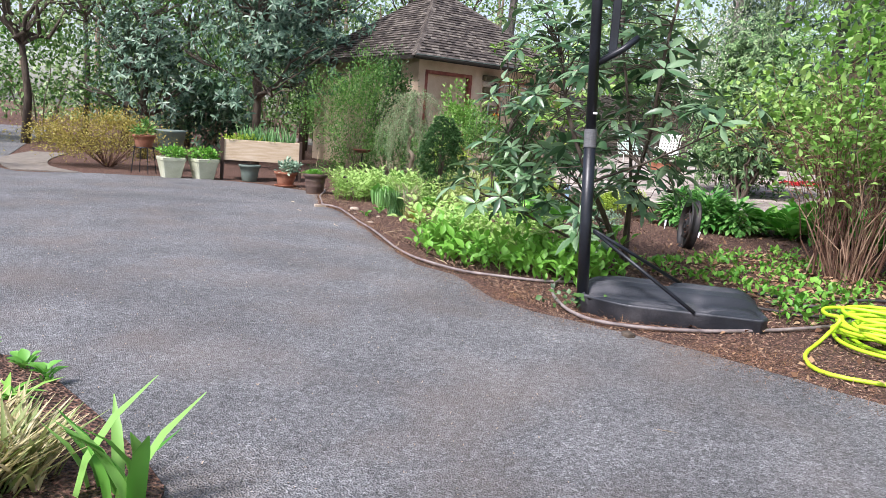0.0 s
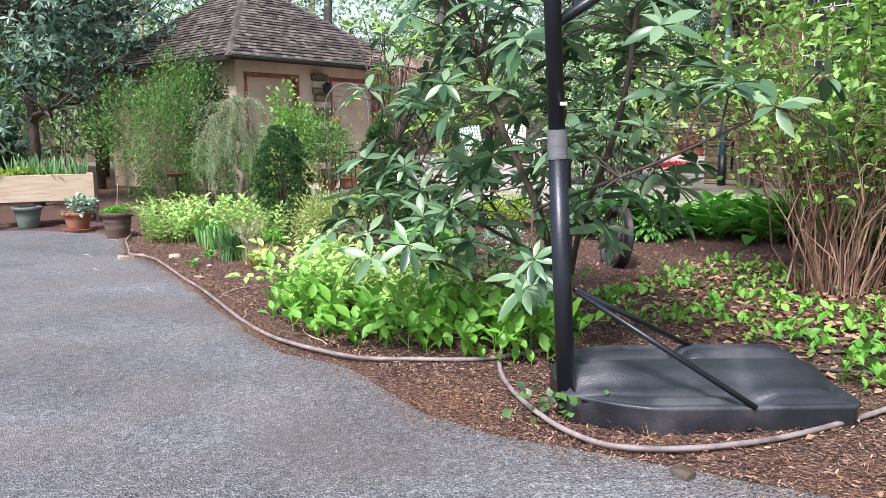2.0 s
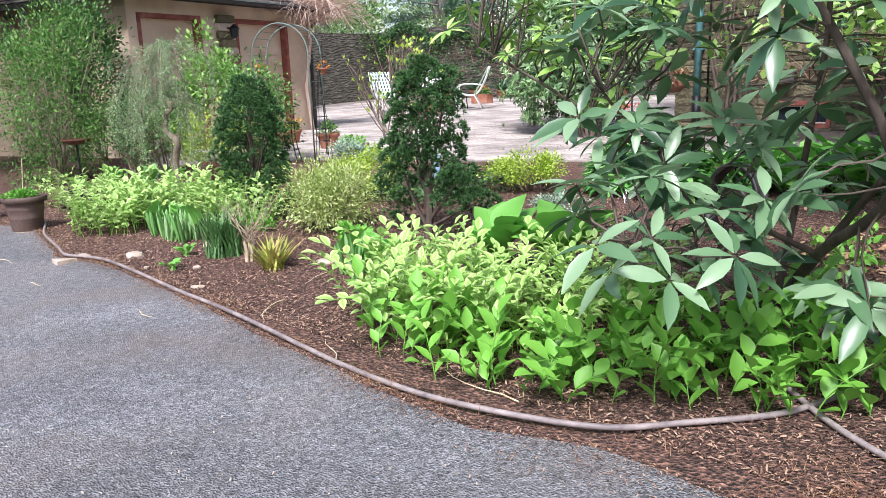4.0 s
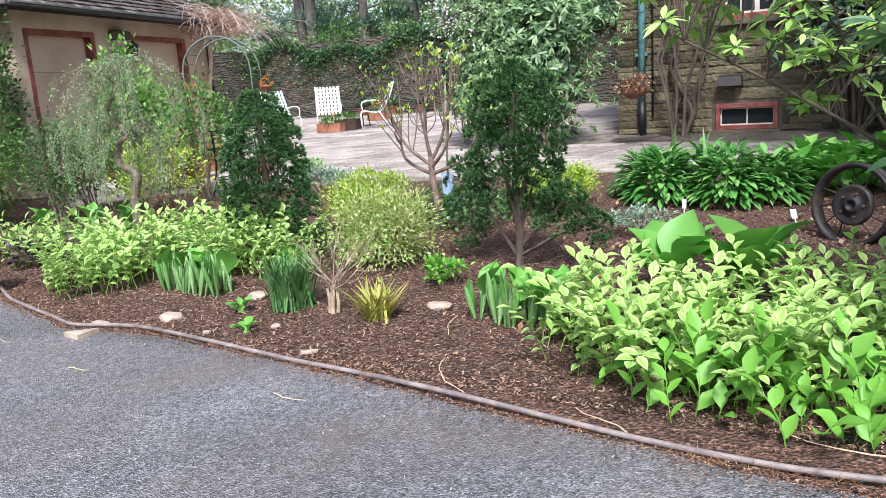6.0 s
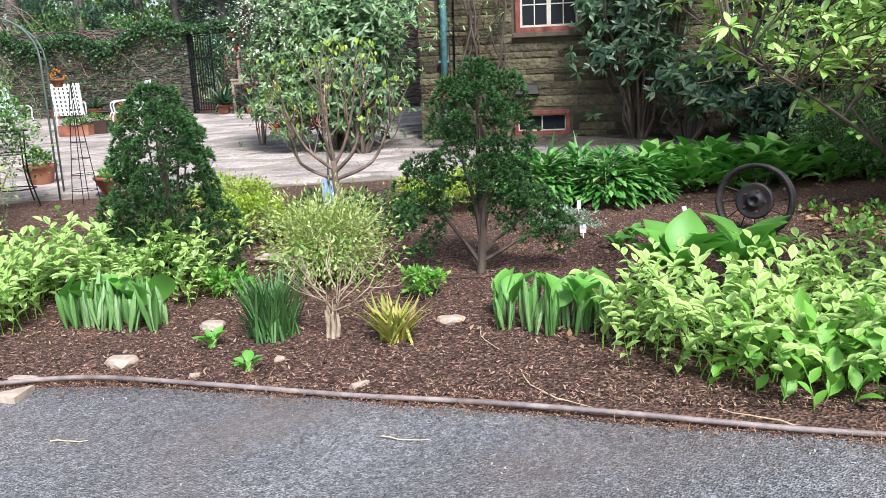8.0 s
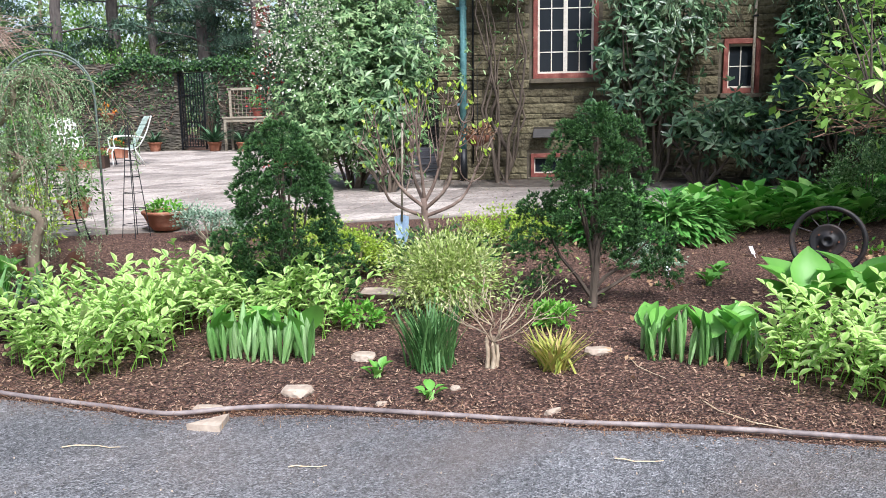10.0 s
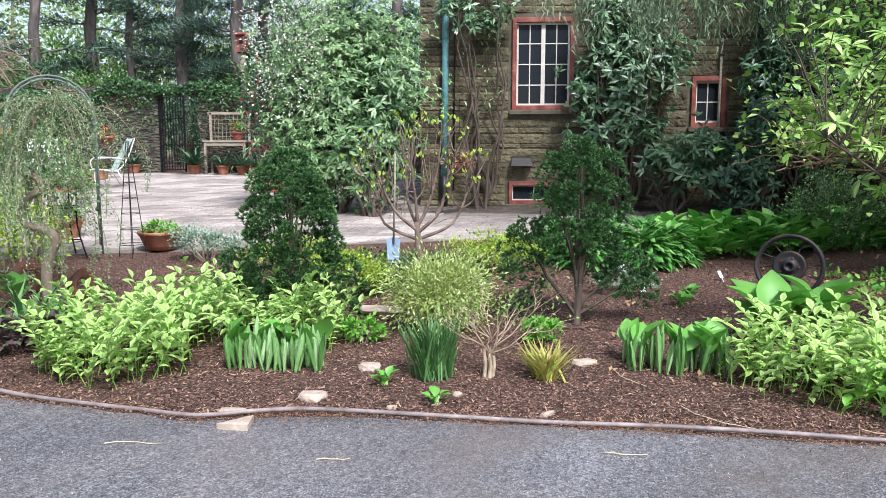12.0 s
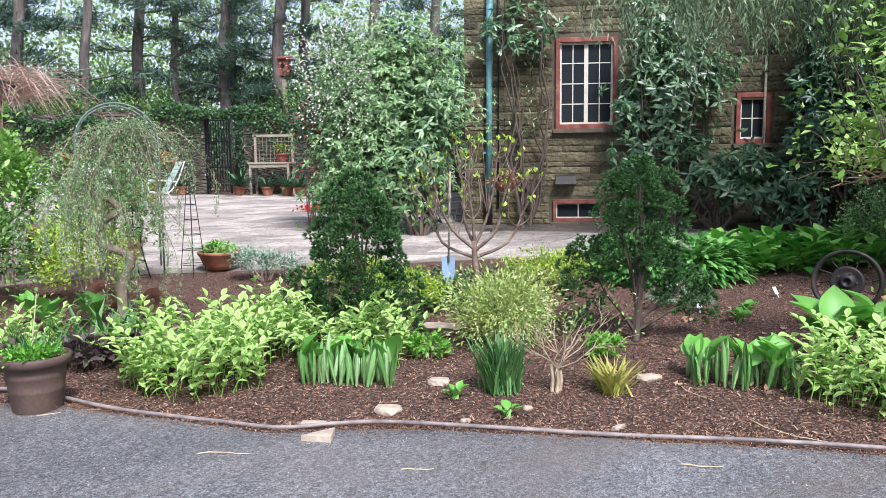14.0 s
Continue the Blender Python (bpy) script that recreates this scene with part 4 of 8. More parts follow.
def hosta(x, y, n, r, label, big=2, rise=45, group="open hostas", up=0.12):
    t = thing("hosta", x, y, None, label, "plant", group)
    for i in range(n):
        a = 360 * i / n * 2.6 + rr.uniform(-25, 25)
        ring = i / n
        tilt = rise + 25 * (1 - ring) + rr.uniform(-12, 10)
        s = r / 0.33 * rr.uniform(0.75, 1.1)
        k = rr.uniform(0.02, 0.35) * r
        m = pose(0, 0, 0, 0, 0, a) @ pose(0, k, up * rr.uniform(0.6, 1.4), tilt * 0.75, rr.uniform(-14, 14), 0) @ Matrix.Scale(s, 4)
        part("leaf", HOSTA_LEAVES[big], t, "", m)
    st = Build()
    for i in range(n):
        a = radians(360 * i / n * 2.6)
        st.tube([(0.02 * math.cos(a), 0.02 * math.sin(a), 0), (-0.2 * r * math.sin(a), 0.2 * r * math.cos(a), up)], 0.006, 4, False)
    part("stalk", st.mesh("stalk", L_HOSTA), t)["kind"] = "stuff"


def tuft(name, x, y, n, h, spread, material, label, category="plant", shape=LF_BLADE, width=1.0, zoff=0.0, group=""):
    t = thing(name, x, y, None, label, category, group)
    d = rand_dirs(n, 0.2)
    d[:, :2] *= spread
    d[:, 2] = 1
    p = np.zeros((n, 3))
    p[:, :2] = rng.normal(0, 0.045 * h / 0.3, (n, 2))
    p[:, 2] = zoff
    up = np.stack([-d[:, 0], -d[:, 1], np.full(n, 0.4)], 1)
    part("blade_tuft", scatter("blade_tuft", shape, p, d, up, h * rng.uniform(0.6, 1.15, n), material, width), t)["kind"] = "stuff"
    return t


def shrub(name, x, y, radii, n, size, material, label, shape=LF_SMALL, z=None, clumps=40, bark=BARK, stems=9, category="shrub", tight=0.2, group="", width=1.0, centre=None, zmin=-0.6, shell=0.55, stem_r=0.012):
    t = thing(name, x, y, None, label, category, group)
    zc = radii[2] * 0.95 if z is None else z
    c = (0, 0, zc) if centre is None else centre
    crown("foliage", n, c, radii, size, material, t, shape, clumps, tight, shell, width=width, zmin=zmin)
    b = Build()
    for k in range(stems):
        a = rr.uniform(0, 6.28)
        r = rr.uniform(0.2, 0.85)
        e = (c[0] + radii[0] * r * math.cos(a), c[1] + radii[1] * r * math.sin(a), c[2] + radii[2] * rr.uniform(-0.1, 0.75))
        b.tube(wobble((0.05 * math.cos(a), 0.05 * math.sin(a), 0), e, 5, 0.05 * radii[2]), taper(stem_r, stem_r * 0.3, 5), 5, False)
    part("stem_base", b.mesh("stem_base", bark), t)["kind"] = "stuff"
    return t


def conifer(x, y, spires, label):
    """A dwarf hinoki cypress of small cupped sprays on uneven spires: (dx, dy, base, top, radius)."""
    t = thing("dwarf_conifer", x, y, None, label, "conifer", "dwarf conifers")
    b = Build()
    cr = random.Random(int(1000 * x) + 7)
    part("trunk", Build().tube(wobble((0, 0, 0), (0.02, 0, max(s[3] for s in spires) * 0.9), 6, 0.03), taper(0.035, 0.008, 6), 7).mesh("trunk", BARKD), t)
    pos, ds, ups, ss = [], [], [], []

    def reach(sp, z):
        u = (z - sp[2]) / (sp[3] - sp[2])
        return 0.0 if u < 0 or u > 1 else sp[4] * (1 - u ** 2.4) ** 0.6 * (0.35 + 0.65 * min(1, u * 2.4))

    for sp in spires:
        dx, dy, z0, z1, r = sp
        for i in range(max(5, int(105 * (z1 - z0) * (r + 0.06) / 0.3))):
            z = z0 + (z1 - z0) * min(0.97, cr.random() ** 0.9)
            a = cr.uniform(0, 6.28)
            rad = reach(sp, z) * cr.uniform(0.66, 1.12)
            c = Vector((dx + rad * math.cos(a), dy + rad * math.sin(a), z))
            if any(q is not sp and (c.xy - Vector(q[:2])).length < 0.6 * reach(q, z) for q in spires):
                continue
            out = Vector((math.cos(a), math.sin(a), 0.55)).normalized()
            size = cr.uniform(0.042, 0.088)
            for h in range(int(4 + 170 * size)):
                o = (out + Vector((cr.gauss(0, 0.7), cr.gauss(0, 0.7), cr.gauss(0.15, 0.6)))).normalized()
                hub = c + Vector((o.x * size, o.y * size, o.z * size * 0.75))
                big = cr.uniform(0.018, 0.034)
                for k in range(11):
                    d = (o + Vector((cr.gauss(0, 0.55), cr.gauss(0, 0.55), cr.gauss(0.15, 0.45)))).normalized()
                    pos.append(tuple(hub + d * big * cr.uniform(0.0, 0.5)))
                    ds.append(tuple(d))
                    ups.append((cr.gauss(0, 1), cr.gauss(0, 1), cr.gauss(0.4, 1)))
                    ss.append(big * cr.uniform(0.7, 1.15))
        b.tube(wobble((0, 0, z0 * 0.6), (dx, dy, z1 * 0.85), 4, 0.02), taper(0.018, 0.005, 4), 5, False)
    part("branching", b.mesh("branching", BARKD), t)["kind"] = "stuff"
    part("foliage", scatter("foliage", LF_TUFT, np.array(pos), np.array(ds), np.array(ups), np.array(ss), L_HINOKI, 9.0), t)


def limbs_tree(name, x, y, base_r, trunk, ends, bark, label, twig=0.006, category="tree", split=3, wob=0.08):
    """Trunk through given points, then limbs to the ends, each split again; returns the thing and its tips."""
    t = thing(name, x, y, None, label, category)
    n = len(trunk) - 1
    part("trunk", Build().tube(trunk, taper(base_r, base_r * 0.6, n), 8).mesh("trunk", bark, True), t)
    b = Build()
    tips = []
    for e in ends:
        o = Vector(trunk[-1]) if len(e) < 4 else Vector(trunk[e[3]])
        pts = wobble(o, e[:3], 5, wob)
        b.tube(pts, taper(base_r * 0.5, twig * 1.4, 5), 6, False)
        for k in range(split):
            s = pts[2 + k % 3]
            d = (Vector(e[:3]) - o)
            q = s + d * rr.uniform(0.3, 0.6) + Vector((rr.uniform(-1, 1), rr.uniform(-1, 1), rr.uniform(-0.2, 0.8))) * d.length * 0.35
            b.tube(wobble(s, q, 3, wob * 0.5), taper(twig * 1.8, twig * 0.6, 3), 4, False)
            tips.append(q)
        tips.append(pts[-1])
    part("branching", b.mesh("branching", bark, True), t)["kind"] = "stuff"
    return t, tips


def tip_leaves(t, tips, per, size, material, shape=LF_SMALL, spread=0.08, lift=0.4, name="leaves"):
    pos = np.array([tuple(p) for p in tips for _ in range(per)]) + rng.normal(0, spread, (len(tips) * per, 3))
    d = rand_dirs(len(pos), -0.3) + np.array([0, 0, lift])
    part(name, scatter(name, shape, pos, d, np.array([0, 0, 1.0]) + rng.normal(0, 0.4, (len(pos), 3)), size * rng.uniform(0.6, 1.2, len(pos)), material), t)


def pot(name, x, y, prof, material, label, group="", soil=None, z=None):
    t = thing(name, x, y, z, label, "pot", group)
    part("body", Build().lathe(prof, 32).mesh("body", material, True), t)
    r, h = soil
    part("soil", Build().lathe([(0.001, h), (r, h)], 24).mesh("soil", SOIL), t)
    return t


def pot_profile(rb, rt, h, rim=0.02, rim_h=0.05, wall=0.02):
    return [(0.001, 0.0), (rb - 0.01, 0.0), (rb, 0.012), (rb + (rt - rb) * 0.5, h * 0.5), (rt - 0.005, h - rim_h), (rt + rim * 0.7, h - rim_h + 0.004), (rt + rim, h - rim_h * 0.5), (rt + rim, h - 0.006), (rt + rim * 0.8, h), (rt - wall * 0.3, h), (rt - wall, h - 0.01), (rt - wall, h - rim_h - 0.03), (0.001, h - rim_h - 0.035)]


# ---- the bed in front ----
seal_clumps()
hosta_rolled(-0.38, 1.02, 0.26, 0.95, 68, 12, "clump of upright rolled blue-green hosta spears")
hosta_rolled(2.2, 1.12, 2.85, 0.95, 34, 20, "clump of unfurling upright hosta leaves")
hosta(3.3, 1.5, 15, 0.3, "large glossy green hosta with broad open leaves", big=3, rise=66, up=0.2)
hosta(3.68, 1.62, 15, 0.32, "large glossy green hosta with broad open leaves", big=3, rise=60, up=0.22)
hosta(0.71, 0.66, 9, 0.13, "small bright green young hosta", big=0, rise=60, up=0.04)
hosta(1.04, 0.37, 7, 0.12, "small bright green young hosta", big=0, rise=40, up=0.04)
for x, y in ((-2.95, 2.15), (-2.7, 2.4), (-3.25, 2.35), (-3.6, 2.0)):
    hosta(x, y, 15, 0.2, "green hosta with upright fresh leaves", big=1, rise=72, up=0.16)
tuft("daffodil_clump", 1.0, 0.83, 260, 0.36, 0.42, L_TUFT, "dark green daffodil foliage tuft in mulch", width=0.6)
tuft("golden_grass", 1.7, 0.82, 110, 0.25, 0.75, L_YGRASS, "small golden-green ornamental grass tuft")
for x, y, n, r in ((1.76, 1.55, 420, 0.17), (0.42, 1.55, 420, 0.17), (0.18, 3.3, 300, 0.2)):
    shrub("sedum_clump", x, y, (r, r * 0.8, 0.1), n, 0.045, L_LILY, "low pale green leafy perennial clump", clumps=18, stems=5, category="plant", group="low perennials", z=0.09, stem_r=0.004)
for x, y in ((3.12, 2.97), (3.0, 2.75)):
    hosta(x, y, 12, 0.15, "small grey-green perennial rosette by a plant tag", big=0, rise=50, up=0.06, group="small rosettes")
t, tips = limbs_tree("cut_back_shrub", 1.34, 0.85, 0.009, [(0, 0, 0), (0.0, 0, 0.08), (0.01, 0.0, 0.15)],
                     [(-0.28, 0.1, 0.33), (-0.2, 0.05, 0.42), (-0.1, -0.1, 0.46), (-0.02, 0.1, 0.45), (0.1, -0.05, 0.44), (0.2, 0.1, 0.46), (0.32, 0.0, 0.48), (0.34, -0.05, 0.33)], BARKW, "pruned pale-stemmed shrub with sparse new leaves", twig=0.0017, category="shrub", split=5, wob=0.05)
sl = random.Random(21)
for i in range(5):
    a = i * 1.25
    h = sl.uniform(0.12, 0.2)
    part("stub", Build().tube([(0.028 * math.cos(a), 0.028 * math.sin(a), 0), (0.03 * math.cos(a) + 0.008, 0.03 * math.sin(a), h * 0.5), (0.034 * math.cos(a), 0.034 * math.sin(a), h)], taper(0.014, 0.009, 2), 7).mesh("stub", BARKW), t, "pale cut stem")
tip_leaves(t, tips, 5, 0.034, L_SPRING, spread=0.04)
shrub("variegated_euonymus", 0.98, 1.95, (0.42, 0.4, 0.3), 9500, 0.042, L_VARI, "cream and green variegated euonymus bush", clumps=130, z=0.28, zmin=-1.0, tight=0.3, width=0.55, shell=0.35)
shrub("golden_spirea", 1.42, 4.25, (0.5, 0.35, 0.2), 3600, 0.035, L_CHART, "low chartreuse spirea mound", clumps=40, z=0.22, group="chartreuse mounds")
shrub("golden_spirea", 0.05, 2.95, (0.45, 0.35, 0.2), 3200, 0.035, L_CHART, "low chartreuse spirea mound", clumps=40, z=0.24, group="chartreuse mounds")
shrub("golden_spirea", -0.7, 4.0, (0.5, 0.35, 0.2), 2600, 0.035, L_CHART, "low chartreuse spirea mound", clumps=40, z=0.22, group="chartreuse mounds")
shrub("catmint", -1.85, 4.6, (0.42, 0.3, 0.2), 2600, 0.035, L_BLUE, "grey-green catmint mound at the patio edge", clumps=40, z=0.22, group="grey-green mounds")
shrub("catmint", 2.6, 3.2, (0.28, 0.22, 0.1), 1000, 0.03, L_BLUE, "grey-green low mound in mulch", clumps=24, z=0.12, group="grey-green mounds")
conifer(-0.19, 1.92, [(0.0, 0, 0.15, 1.36, 0.3), (0.12, -0.1, 0.5, 1.2, 0.24), (-0.12, 0.05, 0.5, 1.22, 0.22), (-0.22, 0.05, 0.2, 0.8, 0.2), (0.2, -0.03, 0.2, 0.95, 0.2), (0.1, 0.12, 0.3, 1.15, 0.2), (-0.1, -0.1, 0.2, 1.0, 0.2), (0.43, 0.0, 0.05, 0.55, 0.09), (-0.47, 0.1, 0.1, 0.55, 0.12)], "dense dark green dwarf hinoki cypress")
conifer(2.03, 2.12, [(0.0, 0, 0.55, 1.42, 0.2), (0.02, -0.1, 0.7, 1.3, 0.17), (-0.17, 0.0, 0.6, 1.3, 0.14), (0.2, 0.02, 0.55, 1.32, 0.15), (-0.1, -0.08, 0.45, 0.95, 0.18), (0.38, -0.05, 0.2, 0.58, 0.19), (-0.42, 0.05, 0.1, 0.82, 0.13), (0.12, 0.1, 0.3, 0.8, 0.17), (0.5, 0.1, 0.12, 0.4, 0.12)], "open-branched dwarf hinoki cypress with bare trunk")
def young_magnolia():
    t = thing("young_magnolia", 0.7, 3.15, None, "small bare-limbed magnolia with first yellow-green leaves", "tree")
    mr = random.Random(8)
    part("trunk", Build().tube(spline([(0, 0, 0), (0.02, 0, 0.2), (-0.01, 0, 0.45), (-0.02, 0.0, 0.66)], 3), taper(0.036, 0.026, 9), 9).mesh("trunk", BARKM, True), t, "smooth grey-brown trunk")
    b = Build()
    tips = []
    for dx, dy, z0, z1 in ((-0.62, 0.1, 0.5, 1.2), (-0.4, -0.2, 0.58, 1.42), (-0.2, 0.22, 0.62, 1.55), (-0.02, -0.12, 0.65, 1.58), (0.2, 0.1, 0.62, 1.6), (0.42, -0.15, 0.56, 1.45), (0.62, 0.15, 0.5, 1.25)):
        o = Vector((-0.015, 0, z0))
        pts = spline([o, o + Vector((dx * 0.5, dy * 0.45, (z1 - z0) * 0.22 + mr.uniform(-0.03, 0.03))), o + Vector((dx * 0.72 + mr.uniform(-0.06, 0.06), dy * 0.75, (z1 - z0) * 0.6)), Vector((dx, dy, z1))], 4)
        b.tube(pts, taper(0.019, 0.0035, len(pts) - 1), 6, False)
        tips.append(pts[-1])
        for k in range(7):
            s0 = pts[mr.randint(3, len(pts) - 3)]
            top = mr.uniform(max(s0.z + 0.15, 1.0), z1 + 0.06)
            e = Vector((s0.x + mr.uniform(-0.16, 0.16) + dx * 0.12, s0.y + mr.uniform(-0.18, 0.18), top))
            q = spline([s0, s0.lerp(e, 0.4) + Vector((mr.uniform(-0.05, 0.05), mr.uniform(-0.05, 0.05), -0.04)), e], 3)
            b.tube(q, taper(0.0075, 0.0022, len(q) - 1), 5, False)
            tips.append(e)
            if mr.random() < 0.6:
                m = q[3]
                e2 = m + Vector((mr.uniform(-0.12, 0.12), mr.uniform(-0.1, 0.1), mr.uniform(0.08, 0.2)))
                b.tube([m, m.lerp(e2, 0.5) + Vector((0.01, 0, 0)), e2], [0.0045, 0.0035, 0.002], 4, False)
                tips.append(e2)
    part("branching", b.mesh("branching", BARKM, True), t, "bare upswept branches")["kind"] = "stuff"
    tip_leaves(t, tips, 3, 0.05, L_CHART, spread=0.01, lift=1.2)


young_magnolia()
# ivy and shoots between
tv = thing("ivy_groundcover", 0.6, 3.4, None, "creeping dark ivy over the mulch", "groundcover", kind="stuff")
n = 2600
px = rng.uniform(-0.7, 0.75, n)
py = rng.uniform(-0.5, 1.3, n)
part("leaves", scatter("leaves", LF_SMALL, np.stack([px, py, 0.04 * py + rng.uniform(0.02, 0.16, n)], 1), rand_dirs(n, -0.1), np.array([0, 0, 1.0]) + rng.normal(0, 0.3, (n, 3)), rng.uniform(0.035, 0.06, n), L_IVY, 1.3), tv)["kind"] = "stuff"
# strap-leaved clumps and hostas along the patio
def leafy_clump(x, y, n, r, h, size, material, label, group, shape=LF_LONG, rise=0.9, width=1.0):
    t = thing("leafy_perennial", x, y, None, label, "plant", group)
    a = rng.uniform(0, 6.28, n)
    u = rng.uniform(0.1, 1, n) ** 0.6
    z = h * (1 - u * u) * rng.uniform(0.6, 1.1, n) + 0.06
    p = np.stack([0.7 * r * u * np.cos(a), 0.7 * r * u * np.sin(a), z], 1)
    d = np.stack([np.cos(a), np.sin(a), rise - 1.5 * u + rng.normal(0, 0.25, n)], 1)
    up = np.stack([-0.5 * np.cos(a), -0.5 * np.sin(a), np.ones(n)], 1)
    part("leaves", scatter("leaves", shape, p, d, up, size * rng.uniform(0.7, 1.15, n), material, width), t)["kind"] = "stuff"
    b = Build()
    for k in range(14):
        q = p[k]
        b.tube([(0.1 * q[0], 0.1 * q[1], 0), (0.6 * q[0], 0.6 * q[1], q[2] * 0.7), tuple(q)], 0.005, 4, False)
    part("stalk", b.mesh("stalks", material), t)["kind"] = "stuff"


for x, y, k in ((2.4, 4.55, 1.0), (3.0, 4.5, 1.05), (2.72, 4.85, 0.95), (2.15, 4.9, 0.8), (3.3, 4.75, 0.85)):
    leafy_clump(x, y, 360, 0.44, 0.44 * k, 0.16, L_LEAFY, "dense mounded clump of arching pointed leaves", "leafy clumps by the patio", rise=1.25, width=1.15)
hr = random.Random(14)
for j in range(3):
    for i in range(13):
        x = 3.45 + 0.25 * i + hr.uniform(-0.1, 0.1) + 0.12 * (j % 2)
        leafy_clump(x, 5.0 + 0.07 * i + 0.34 * j + hr.uniform(-0.1, 0.1), 34, 0.26, 0.2 + 0.05 * j, 0.23, L_HOSTA, "mid-green hosta in a row along the patio", "hostas along the patio", LF_HOSTA, 2.0, 0.85)
for i in range(4):
    tuft("flower_spike", 2.2 + 0.25 * i, 4.75 + 0.1 * (i % 3), 3, 0.66, 0.08, L_TUFT, "tall budded flower spike among strap leaves", group="flower spikes")


# ---- car wheel, tags, shovel ----
def car_wheel():
    m = Matrix.Translation((4.09, 3.27, 0.385)) @ Matrix.Rotation(radians(-28), 4, "Z") @ Matrix.Rotation(radians(84), 4, "X")
    w = new("car_wheel")
    w.matrix_basis = m
    tagged(w, "old dark spoked car wheel standing in the mulch", "wheel")
    part("rim", Build().lathe([(0.262, -0.045), (0.285, -0.055), (0.296, -0.05), (0.298, -0.038), (0.28, -0.025), (0.276, 0.02), (0.298, 0.035), (0.296, 0.05), (0.285, 0.055), (0.262, 0.045), (0.258, 0.0), (0.262, -0.045)], 40).mesh("rim", WHEELM, True), w, "worn black rim")
    part("hub", Build().lathe([(0.001, 0.03), (0.028, 0.03), (0.03, 0.048), (0.05, 0.05), (0.055, 0.03), (0.1, 0.024), (0.128, 0.04), (0.142, 0.038), (0.146, 0.0), (0.13, -0.02), (0.001, -0.02)], 28).mesh("hub", WHEELM, True), w, "dull black brake drum hub")
    for k in range(12):
        a = 2 * math.pi * k / 12
        part("spoke", Build().tube([(0.125 * math.cos(a), 0.125 * math.sin(a), 0.012 * (-1) ** k), (0.262 * math.cos(a + 0.12), 0.262 * math.sin(a + 0.12), -0.01 * (-1) ** k)], 0.005, 5).mesh("spoke", WHEELM), w)
    for k in range(5):
        a = 2 * math.pi * k / 5
        part("lug_nut", Build().lathe([(0.001, 0.04), (0.009, 0.04), (0.009, 0.024)], 6, Matrix.Translation((0.085 * math.cos(a), 0.085 * math.sin(a), 0))).mesh("lug_nut", RUST), w)


car_wheel()


def plant_tag(x, y, h, w, rz, lean):
    b = Build().box(-w / 2, -0.002, 0.04, w / 2, 0.002, h, bev=0.001).box(-0.004, -0.002, -0.02, 0.004, 0.002, 0.04)
    ob = new("plant_tag", b.mesh("plant_tag", TAGM))
    ob.matrix_basis = pose(x, y, G(x, y), lean, 0, rz)
    tagged(ob, "white plastic plant label stuck in mulch", "plant tag", "plant tags")


plant_tag(2.75, 3.1, 0.11, 0.05, 10, -20)
plant_tag(3.66, 3.78, 0.12, 0.045, 30, -35)
plant_tag(2.72, 4.05, 0.12, 0.035, 0, -5)
plant_tag(-0.7, 1.75, 0.16, 0.05, 0, -5)
sh = thing("garden_shovel", 0.36, 3.95, G(0, 3.95) + 0.17, "long-handled shovel with pale blue blade stuck upright", "shovel")
sh.scale = (0.85, 0.85, 1.0)
bl = Build()
bl.add([(-0.075, 0, 0.02), (0.0, 0.02, 0.02), (0.075, 0, 0.02), (-0.085, 0, 0.2), (0.0, 0.03, 0.22), (0.085, 0, 0.2), (0, 0.0, -0.2), (0.0, 0.006, 0.2)], [(0, 1, 4, 3), (1, 2, 5, 4), (6, 1, 0), (6, 2, 1)])
part("blade", bl.mesh("blade", BLUEM), sh, "pale blue painted blade")
part("handle", Build().tube([(0, 0.01, 0.15), (0.015, 0.02, 0.6), (0.03, 0.03, 1.1)], 0.013, 8).mesh("handle", OLDWOOD, True), sh, "weathered wooden handle")


